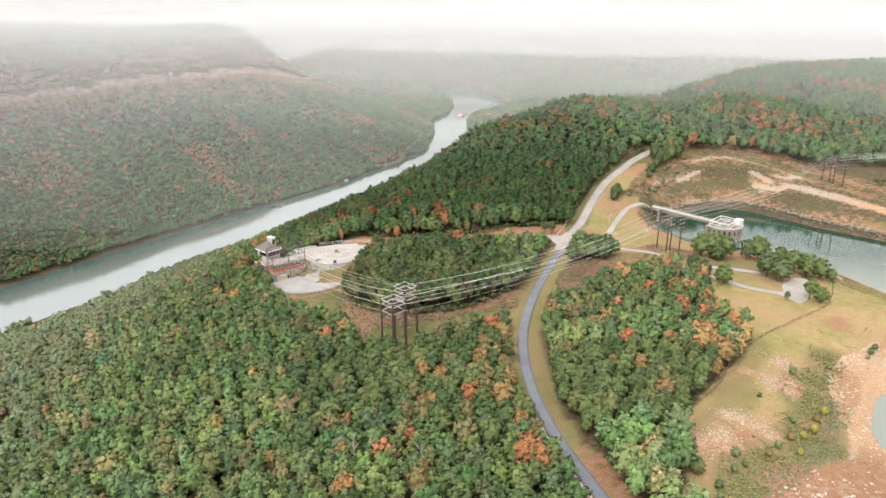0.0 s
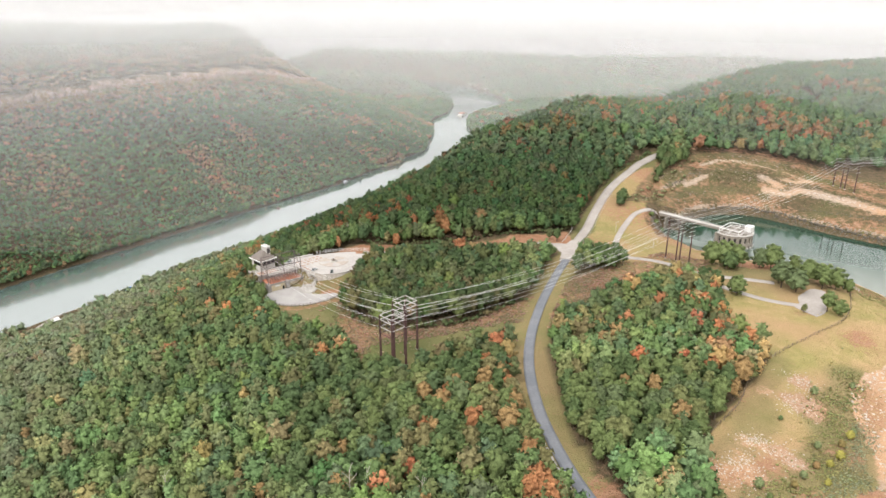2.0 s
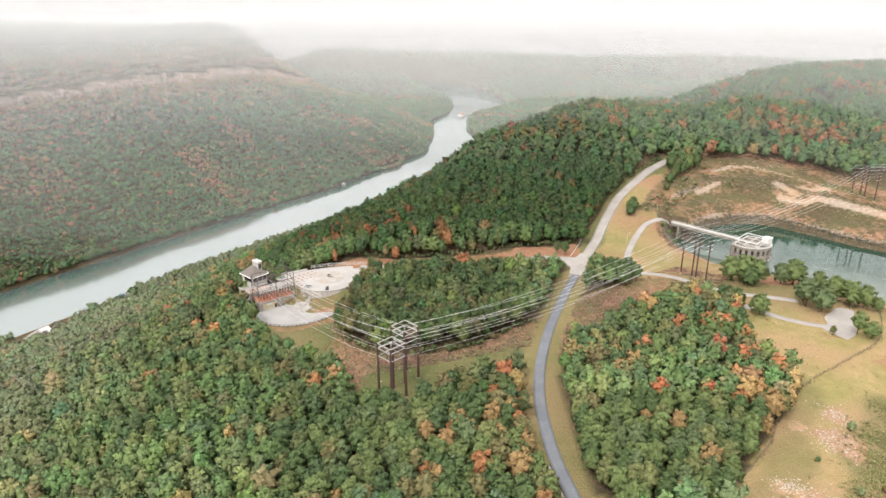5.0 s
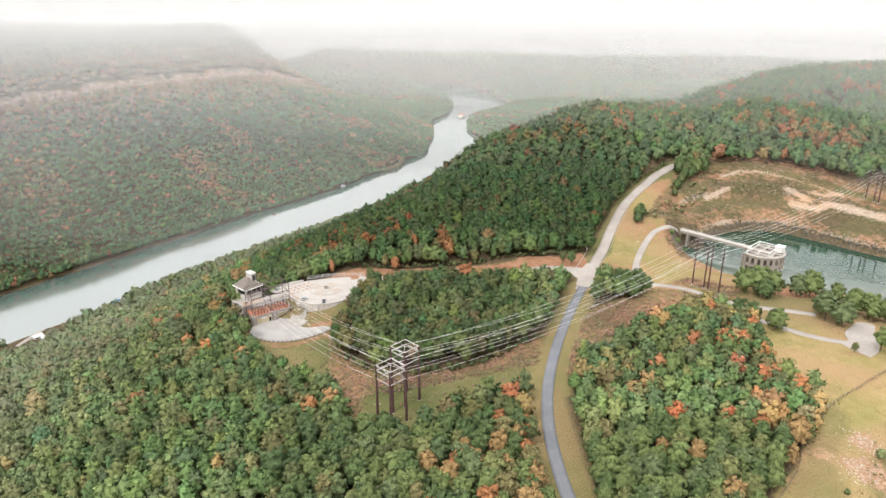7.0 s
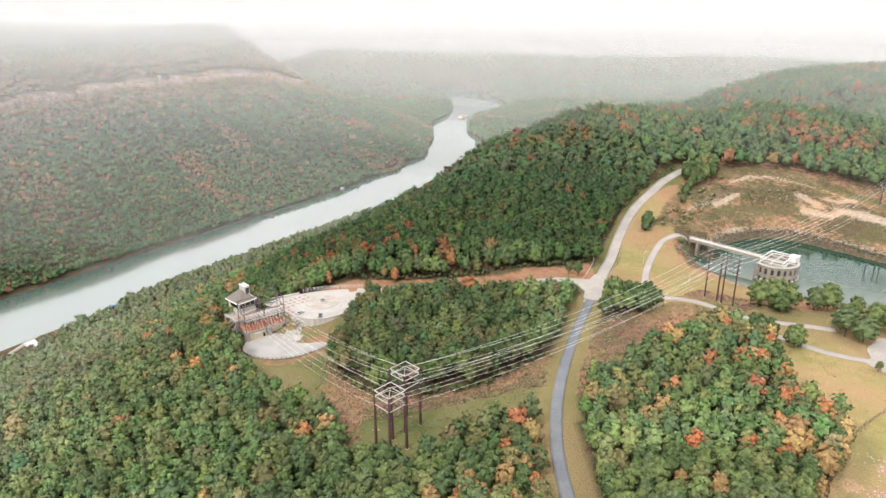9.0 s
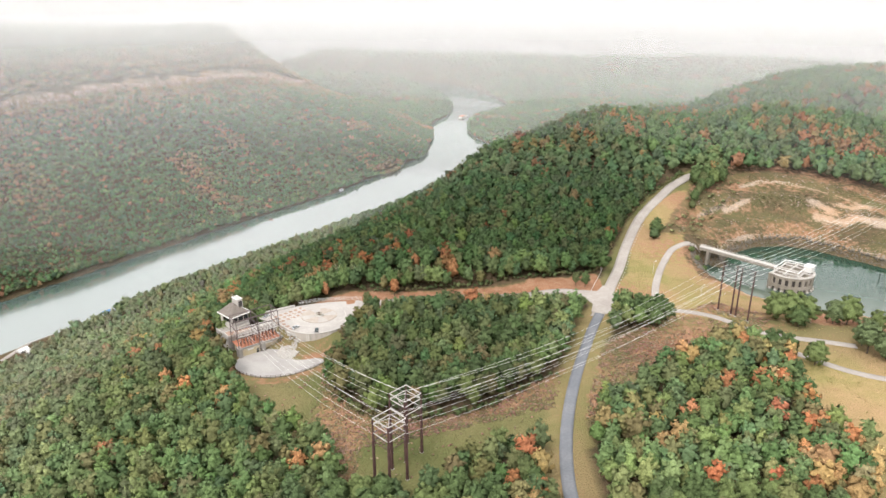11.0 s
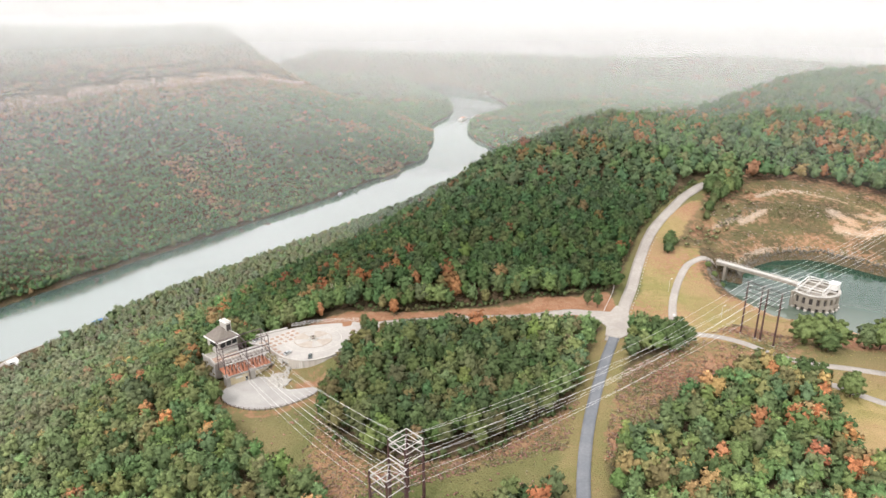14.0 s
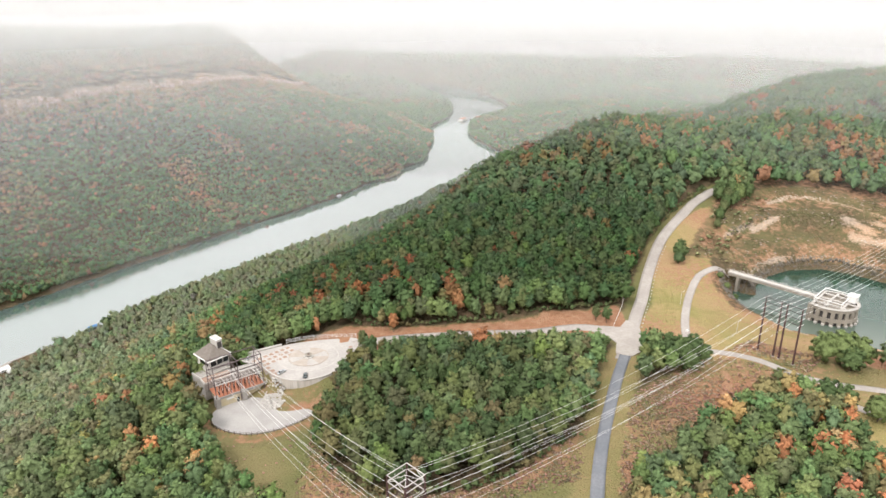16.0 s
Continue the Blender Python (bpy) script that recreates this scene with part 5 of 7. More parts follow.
def build_centre():
    """The visitor building: concrete block under a hipped roof, with a stair tower."""
    ob = thing("visitor_building", "pale concrete building with a brown hipped roof and square tower", "building", (-121.0, 449.0, PAD_Z), 48)
    ob.scale = (0.80, 0.80, 0.97)
    bm = bmesh.new()
    box(bm, (-6.6, -6.6, -4), (6.6, 7.5, 13.4))
    part("wall", bm, CONCRETE, ob)
    bm = bmesh.new()
    e = [(-8.0, -8.0, 13.4), (7.8, -8.0, 13.4), (7.8, 8.6, 13.4), (-8.0, 8.6, 13.4), (0.2, -0.5, 18.6), (0.2, 3.0, 18.6)]
    vs = [bm.verts.new(v) for v in e]
    for f in ((0, 1, 4), (1, 2, 5, 4), (2, 3, 5), (3, 0, 4, 5), (3, 2, 1, 0)):
        bm.faces.new([vs[i] for i in f])
    part("roof", bm, ROOFING, ob, "brown shingle hipped roof")
    for a, b in ((0, 1), (1, 2), (2, 3), (3, 0)):
        bm = bmesh.new()
        beam(bm, Vector(e[a]) + Vector((0, 0, -0.1)), Vector(e[b]) + Vector((0, 0, -0.1)), 0.5, 0.5)
        part("fascia", bm, WHITE_PAINT, ob, "white eaves board")
    for x0, x1 in ((-5.6, -2.0), (-1.4, 2.2), (2.8, 6.0)):
        bm = bmesh.new()
        box(bm, (x0, -6.72, 9.6), (x1, -6.5, 12.2))
        part("window", bm, DARK_GLASS, ob)
    bm = bmesh.new()
    box(bm, (-6.72, -5, 9.6), (-6.5, 4, 12.2))
    part("window", bm, DARK_GLASS, ob)
    bm = bmesh.new()
    box(bm, (1.4, -3.4, 13.4), (5.2, 3.8, 21.0))
    part("tower", bm, CONCRETE, ob, "tall narrow concrete tower")
    bm = bmesh.new()
    box(bm, (1.25, -3.55, 21.0), (5.35, 3.95, 21.4))
    part("tower_cap", bm, WHITE_PAINT, ob)
    bm = bmesh.new()
    box(bm, (1.9, -3.0, 21.4), (4.7, 3.4, 21.55))
    part("tower_roof", bm, CONCRETE, ob)
    bm = bmesh.new()
    box(bm, (2.0, -3.52, 16.6), (4.7, -3.3, 20.0))
    part("louvre", bm, BLACK_STEEL, ob, "dark louvred opening")
    bm = bmesh.new()
    rod(bm, (2.0, 3.2, 21.4), (2.0, 3.2, 23.6), 0.06)
    part("mast", bm, GALV, ob)
    for lo, hi in (((-13.5, -7.0, -6), (-6.6, 3, 5.4)), ((-6.6, -11.5, -6), (4, -6.6, 7.4))):
        bm = bmesh.new()
        box(bm, lo, hi)
        part("lower_terrace", bm, GREY_WALL, ob)
    for lo, hi in (((-13.7, -7.2, 5.4), (-13.2, 3, 6.4)), ((-13.7, -7.2, 5.4), (-6.6, -6.7, 6.4)), ((-6.8, -11.7, 7.4), (4, -11.2, 8.4))):
        bm = bmesh.new()
        box(bm, lo, hi)
        part("terrace_parapet", bm, CONCRETE, ob)


# ---------------------------------------------------------------- transmission line
def lattice_tower(x, y, turn, group):
    """Four brown poles carrying square rings of pale cross-arms."""
    z0 = ground_at(x, y)
    top = 3.4 - z0
    ob = thing("transmission_tower", "four-legged brown steel tower with pale square cross-arms", "pylon", (x, y, z0), turn, group)
    c = [(-4.2, -4.2), (4.2, -4.2), (4.2, 4.2), (-4.2, 4.2)]
    for px, py in c:
        bm = bmesh.new()
        rod(bm, (px, py, -0.5), (px, py, top - 7.2), 0.62, 0.48, 8)
        rod(bm, (px, py, top - 7.2), (px, py, top), 0.40, 0.30, 8)
        leg = part("leg", bm, RUST_STEEL, ob)
        bm = bmesh.new()
        box(bm, (px - 0.65, py - 0.65, -0.6), (px + 0.65, py + 0.65, 0.12))
        part("footing", bm, CONCRETE, leg)
    for k, (h, mat) in enumerate(((top, GALV), (top - 2.3, GALV), (top - 6.0, GALV), (top - 9.4, RUST_STEEL))):
        for i in range(4):
            a, b = c[i], c[(i + 1) % 4]
            bm = bmesh.new()
            beam(bm, (*a, h), (*b, h), 0.24)
            part("cross_arm", bm, mat, ob)
    for lo, hi in ((top - 2.3, top), (top - 6.0, top - 2.3), (top - 9.4, top - 6.0)):
        for i in range(4):
            a, b = c[i], c[(i + 1) % 4]
            m = ((a[0] + b[0]) / 2, (a[1] + b[1]) / 2)
            bm = bmesh.new()
            if i % 2 == 0:
                beam(bm, (*a, lo), (0, 0, hi), 0.15)
                beam(bm, (*c[(i + 1) % 4], lo), (0, 0, hi), 0.15)
            else:
                beam(bm, (*a, lo), (*m, hi), 0.14)
                beam(bm, (*b, lo), (*m, hi), 0.14)
            part("brace", bm, GREY_STEEL if lo < top - 3 else GALV, ob)
    return ob, top + z0


def pole_row(feet, top, group, label):
    """A row of brown poles joined by pale arms at three heights."""
    cx, cy = sum(f[0] for f in feet) / len(feet), sum(f[1] for f in feet) / len(feet)
    z0 = ground_at(cx, cy)
    ob = thing("transmission_pole_frame", label, "pylon", (cx, cy, z0), 0, group)
    h = top - z0
    loc = [(x - cx, y - cy, ground_at(x, y) - z0) for x, y in feet]
    for x, y, z in loc:
        bm = bmesh.new()
        rod(bm, (x, y, z - 0.5), (x, y, h - 6), 0.50, 0.40, 8)
        rod(bm, (x, y, h - 6), (x, y, h), 0.34, 0.24, 8)
        leg = part("leg", bm, RUST_STEEL, ob)
        bm = bmesh.new()
        box(bm, (x - 0.7, y - 0.7, z - 0.6), (x + 0.7, y + 0.7, z + 0.25))
        part("footing", bm, CONCRETE, leg)
    a, b = Vector(loc[0]), Vector(loc[-1])
    d = (b - a).normalized()
    side = Vector((-d.y, d.x, 0))
    for z in (h - 0.2, h - 2.8, h - 5.6, h - 8.6):
        p, q = Vector((a.x, a.y, z)), Vector((b.x, b.y, z))
        bm = bmesh.new()
        beam(bm, p - d * 1.0, q + d * 1.0, 0.26)
        part("cross_arm", bm, BLACK_STEEL, ob)
        for x, y, _ in loc:
            bm = bmesh.new()
            beam(bm, Vector((x, y, z)) - side * 3.0, Vector((x, y, z)) + side * 3.0, 0.2)
            part("insulator_arm", bm, GALV, ob)
    return ob


def wire(a, b, sag, r=0.05):
    """One conductor hanging between two points."""
    a, b = Vector(a), Vector(b)
    t = np.linspace(0, 1, 29)
    p = np.array([a.lerp(b, float(s)) for s in t])
    p[:, 2] -= 4 * sag * t * (1 - t)
    d = (b - a).normalized()
    n = Vector((-d.y, d.x, 0)).normalized() * r
    up = Vector((0, 0, r))
    ring = [np.array(n), np.array(up), -np.array(n), -np.array(up)]
    v = np.stack([p + q for q in ring], 1).reshape(-1, 3)
    i = np.arange(len(t) * 4).reshape(-1, 4)
    f = np.concatenate([np.stack([i[:-1, k], i[1:, k], i[1:, (k + 1) % 4], i[:-1, (k + 1) % 4]], -1) for k in range(4)])
    return tagged(raw("power_line", v, f, WIRE), "pale overhead power line strung between towers", "cable", "overhead power lines")


T1, T2 = (-24.5, 309.2), (-19.6, 325.2)
POLES = [(149, 451.5), (153.6, 445), (155.2, 442.6), (159.3, 436.6)]
HILL_POLES = [(342, 606), (346, 601), (348, 598), (352, 590)]


def build_line():
    _, top = lattice_tower(*T1, 45, "transmission towers")
    lattice_tower(*T2, 45, "transmission towers")
    pole_row(POLES, 6.0, "transmission towers", "row of four brown steel poles by the lake with pale cross-arms")
    zt = ground_at(347, 599) + 25
    pole_row(HILL_POLES, zt, "transmission towers", "row of brown steel poles on the far rocky slope")
    # towers to switchyard, towers to lake, lake to far slope
    for i, (tx, ty) in enumerate((T1, T2)):
        for k, (h, off) in enumerate(((0.0, 0.5), (-2.3, 4.0), (-2.3, -4.0), (-6.0, 4.0), (-6.0, -4.0))):
            u = 1.0 + i * 9.8 + (2, 3.4, 0.2, 4.6, 1.2)[k] * 1.5
            a = (tx - 3.6 + 0.78 * off, ty + 2.6 + 0.62 * off, top + h)
            wire(a, yard(u, 1.2, (20.2, 15.6, 15.6, 11.4, 11.4)[k]), 3.0 + 0.4 * k)
            e = (tx + 3.6 - 0.59 * off, ty + 2.4 + 0.81 * off, top + h)
            f = POLES[(2, 0, 3, 1, 2)[k]]
            wire(e, (f[0] - 2.2, f[1] - 1.6 + 1.2 * i, (5.6, 5.4, 5.4, 2.9, 2.9)[k] - 2.6 * (1 - i)), 5.5 + 0.4 * k)
    for k in range(9):
        f = POLES[k % 4]
        g = HILL_POLES[k % 4]
        lev = k // 4
        z0, z1 = 5.6 - 2.8 * lev, zt - 0.4 - 2.8 * lev
        wire((f[0] + 2.4, f[1] + 1.6, z0), (g[0] - 2.4, g[1] - 1.6, z1), 7)
        wire((g[0] + 2.4, g[1] + 1.6, z1), (g[0] + 330, g[1] + 40 + 9 * (k % 4), z1 + 30 + 3 * lev), 8)


# ---------------------------------------------------------------- lake intake
def build_intake():
    cx, cy, R = 220.0, 514.5, 14.4
    ang = math.atan2(43, -42)
    ob = thing("intake_tower", "round stained concrete intake tower standing in the lake", "water tower", (cx, cy, LAKE_Z))
    H = 10.0
    cut = 1.05
    arc = np.linspace(ang + cut, ang + 2 * math.pi - cut, 46)
    # wall in piers between openings, in two storeys
    n = len(arc) - 1

    def ring_block(bm, i0, i1, r0, r1, z0, z1):
        seg = np.linspace(arc[0] + (arc[-1] - arc[0]) * i0 / n, arc[0] + (arc[-1] - arc[0]) * i1 / n, max(2, int((i1 - i0)) + 1))
        pts = [(r1 * math.cos(a), r1 * math.sin(a)) for a in seg] + [(r0 * math.cos(a), r0 * math.sin(a)) for a in seg[::-1]]
        prism(bm, pts, z0, z1)

    bm = bmesh.new()
    ring_block(bm, 0, n, R - 1.2, R + 0.01, 2.3, 4.3)
    part("band", bm, DARK_CONCRETE, ob)
    for k in range(15):
        bm = bmesh.new()
        ring_block(bm, k * 3, k * 3 + 1.55, R - 1.2, R, -4, H - 1.0)
        part("pier", bm, DARK_CONCRETE, ob)
    bm = bmesh.new()
    ring_block(bm, 0, n, R - 1.2, R + 0.02, H - 1.6, H)
    part("wall", bm, DARK_CONCRETE, ob, "stained tan concrete wall with deep openings")
    for k in range(15):
        bm = bmesh.new()
        ring_block(bm, k * 3 + 0.2, k * 3 + 1.3, R - 0.2, R + 0.9, -3, 1.0)
        part("footing", bm, CONCRETE, ob, "pale concrete pier foot")
        bm = bmesh.new()
        ring_block(bm, k * 3 + 1.55, min(n, k * 3 + 3), R - 1.5, R - 1.1, -3, H - 1.4)
        part("opening_screen", bm, BLACK_STEEL, ob, "dark trash screen in an opening")
    a0, a1 = arc[0], arc[-1]
    p0, p1 = Vector((R * math.cos(a0), R * math.sin(a0), 0)), Vector((R * math.cos(a1), R * math.sin(a1), 0))
    bm = bmesh.new()
    beam(bm, p0 + Vector((0, 0, 3)), p1 + Vector((0, 0, 3)), 1.0, 1.0)
    d = (p1 - p0)
    for s in (0.02, 0.34, 0.66, 0.98):
        q = p0 + d * s
        box(bm, (q.x - 1.2, q.y - 1.2, -4), (q.x + 1.2, q.y + 1.2, H))
    beam(bm, p0 + Vector((0, 0, H - 0.9)), p1 + Vector((0, 0, H - 0.9)), 1.8, 1.2)
    part("flat_wall", bm, DARK_CONCRETE, ob)
    bm = bmesh.new()
    prism(bm, [((R - 1.2) * math.cos(a), (R - 1.2) * math.sin(a)) for a in arc], H - 1.6, H - 1.2)
    part("inner_floor", bm, DARK_CONCRETE, ob, "dark wet inner floor")
    # pale kerb and walkways on top
    bm = bmesh.new()
    ring_block(bm, 0, n, R - 1.4, R + 0.35, H, H + 0.45)
    part("rim", bm, CONCRETE, ob, "pale rim walkway")
    bm = bmesh.new()
    back = (p0 + p1) / 2
    along = d.normalized()
    inn = Vector((-back.x, -back.y, 0)).normalized()
    for s in (-7.5, 0.5, 8.0):
        beam(bm, back + along * s + Vector((0, 0, H + 0.5)), back + along * s + inn * (22 if abs(s) < 2 else 17) + Vector((0, 0, H + 0.5)), 1.3, 0.5)
    for s in (0.6, 7.0, 15.5):
        beam(bm, back - along * 11 + inn * s + Vector((0, 0, H + 0.62)), back + along * 11 + inn * s + Vector((0, 0, H + 0.62)), 1.2, 0.45)
    part("walkway", bm, CONCRETE, ob, "pale concrete walkways across the top")
    bm = bmesh.new()
    for s in (-9.5, 9.5):
        b0 = back + along * s
        for f in (0.5, 8, 15):
            rod(bm, b0 + inn * f + Vector((0, 0, H)), b0 + inn * f + Vector((0, 0, H + 3.2)), 0.18)
        beam(bm, b0 + Vector((0, 0, H + 3.2)), b0 + inn * 16 + Vector((0, 0, H + 3.2)), 0.45)
    for f in (0.5, 15):
        beam(bm, back - along * 9.5 + inn * f + Vector((0, 0, H + 3.2)), back + along * 9.5 + inn * f + Vector((0, 0, H + 3.2)), 0.45)
    part("crane_rail", bm, WHITE_PAINT, ob, "white overhead crane rails on posts")
    cab = new("cabin")
    cab.parent = ob
    cm = pose(11.0, -2.0, H + 0.5, 0, 0, math.degrees(ang) + 90)
    bm = bmesh.new()
    box(bm, (-3.2, -2.4, 0), (3.2, 2.4, 3.6), cm)
    part("wall", bm, WHITE_PAINT, cab, "white painted cabin")
    bm = bmesh.new()
    box(bm, (-3.5, -2.7, 3.6), (3.5, 2.7, 3.95), cm)
    part("roof", bm, ROOF_WHITE, cab)
    bm = bmesh.new()
    box(bm, (-2.4, -2.5, 1.4), (1.0, -2.38, 2.8), cm)
    part("window", bm, DARK_GLASS, cab)
    part("handrail", _rail_ring(arc, R, H), GALV, ob)
    # footbridge to the shore
    br = thing("footbridge", "long pale concrete bridge from the shore to the intake", "bridge")
    s0, s1 = Vector((176.5, 556.5, -24.3)), Vector((cx, cy, -25.3)) + back - inn * 0.8
    s1.z = LAKE_Z + H + 0.35
    bm = bmesh.new()
    beam_deck(bm, s0, s1, 3.9, 0.45)
    part("deck", bm, CONCRETE, br, "pale concrete deck")
    dd = (s1 - s0).normalized()
    sd = Vector((-dd.y, dd.x, 0)).normalized()
    for f in (-1.6, 1.6):
        bm = bmesh.new()
        beam_deck(bm, s0 + sd * f - Vector((0, 0, 1.0)), s1 + sd * f - Vector((0, 0, 1.0)), 0.5, 1.6)
        part("girder", bm, DARK_CONCRETE, br)
    for f in (-1.85, 1.85):
        bm = bmesh.new()
        beam_deck(bm, s0 + sd * f + Vector((0, 0, 0.35)), s1 + sd * f + Vector((0, 0, 0.35)), 0.25, 0.3)
        part("kerb", bm, CONCRETE, br)
        bm = bmesh.new()
        for k in range(25):
            q = s0.lerp(s1, k / 24) + sd * f
            rod(bm, q + Vector((0, 0, 0.3)), q + Vector((0, 0, 1.35)), 0.05, seg=4)
        for h in (0.9, 1.35):
            rod(bm, s0 + sd * f + Vector((0, 0, h)), s1 + sd * f + Vector((0, 0, h)), 0.05, seg=4)
        part("handrail", bm, GALV, br)
    bm = bmesh.new()
    q = s0.lerp(s1, 0.12)
    bmesh.ops.create_cube(bm, size=1, matrix=Matrix.Translation((q.x, q.y, -32)) @ dd.to_track_quat("Y", "Z").to_matrix().to_4x4() @ Matrix.Diagonal((4.4, 1.6, 14, 1)))
    part("abutment", bm, DARK_CONCRETE, br)


def _rail_ring(arc, R, H):
    bm = bmesh.new()
    p = [Vector((R * math.cos(a), R * math.sin(a), H + 1.45)) for a in arc]
    for a, b in zip(p, p[1:]):
        rod(bm, a, b, 0.07, seg=4)
    for a in p[::3]:
        rod(bm, a - Vector((0, 0, 1.0)), a, 0.07, seg=4)
    return bm


def beam_deck(bm, a, b, w, h):
    """A level-topped bar of width w and depth h."""
    d = b - a
    y = d.normalized()
    x = Vector((y.y, -y.x, 0)).normalized()
    z = x.cross(y)
    m = Matrix((x, y, z)).transposed().to_4x4()
    bmesh.ops.create_cube(bm, size=1, matrix=Matrix.Translation((a + b) / 2) @ m @ Matrix.Diagonal((w, d.length, h, 1)))


# ---------------------------------------------------------------- rocks and scrub
def rocks(name, label, x, y, size, mat, flat=0.6, lift=0.0):
    """Broken boulders joined into one mesh."""
    z = land(x, y) + lift
    k = len(x)
    cube = np.array([(a, b, c) for a in (-1, 1) for b in (-1, 1) for c in (-1, 1)], float)
    f = np.array([(0, 1, 3, 2), (4, 6, 7, 5), (0, 4, 5, 1), (2, 3, 7, 6), (0, 2, 6, 4), (1, 5, 7, 3)])
    v = cube[None] * rng.uniform(0.45, 1.0, (k, 8, 3)) * size[:, None, None] * (1, 1, flat)
    a = rng.uniform(0, 6.28, k)
    ca, sa = np.cos(a)[:, None], np.sin(a)[:, None]
    t = rng.normal(0, 0.25, k)[:, None]
    px, py = v[..., 0] * ca - v[..., 1] * sa, v[..., 0] * sa + v[..., 1] * ca
    V = np.stack([px + x[:, None], py + y[:, None], v[..., 2] + t * px + z[:, None]], -1).reshape(-1, 3)
    F = (f[None] + (np.arange(k) * 8)[:, None, None]).reshape(-1, 4)
    return tagged(raw(name, V, F, mat), label, "rocks", kind="stuff")


def scrub(name, label, x, y, h, colour_rows, spread=1.5):
    """Low bushes and weeds joined into one mesh."""
    shapes = [crown_shape(1, 7, 0.19, 0.30, 0.02, 0.0, 1.9) for _ in range(4)]
    z = land(x, y) - 0.15 * h
    V, F, C, N, n = [], [], [], [], 0
    for k, (v, f, t, d) in enumerate(shapes):
        s = np.arange(k, len(x), 4)
        w = (h[s] * spread)[:, None]
        V.append(np.stack([v[None, :, 0] * w + x[s][:, None], v[None, :, 1] * w + y[s][:, None], v[None, :, 2] * h[s][:, None] + z[s][:, None]], -1).reshape(-1, 3))
        F.append((f[None] + (np.arange(len(s)) * len(v))[:, None, None]).reshape(-1, 3) + n)
        N.append(np.tile(d, (len(s), 1)))
        drift = (wave(x[s], y[s], 9, 4.5) * 0.5 + 0.5) * len(colour_rows) + rng.uniform(-0.8, 0.8, len(s))
        col = np.asarray(colour_rows)[np.clip(drift, 0, len(colour_rows) - 1).astype(int)] * rng.uniform(0.82, 1.2, (len(s), 1))
        c = col[:, None, :] * t[None, :, None]
        C.append(np.concatenate([c, np.ones((*c.shape[:2], 1))], -1).reshape(-1, 4))
        n += len(s) * len(v)
    ob = raw(name, np.vstack(V), np.vstack(F), FOLIAGE)
    colours(ob.data, "tint", np.vstack(C))
    directions(ob.data, "clump", np.vstack(N))
    return tagged(ob, label, "shrubs", kind="stuff")


def shore_points(count, lo, hi, box_):
    x = rng.uniform(box_[0], box_[1], count)
    y = rng.uniform(box_[2], box_[3], count)
    d = area_distance(x, y, LAKE_EDGE)
    ok = (d > lo) & (d < hi)
    return x[ok], y[ok], d[ok]


QUARRY = [(165, 572), (200, 648), (222, 654), (247, 669), (282, 676), (307, 669), (331, 654), (352, 632), (430, 590), (600, 545), (600, 430), (343, 505), (270, 582), (215, 582), (190, 560)]


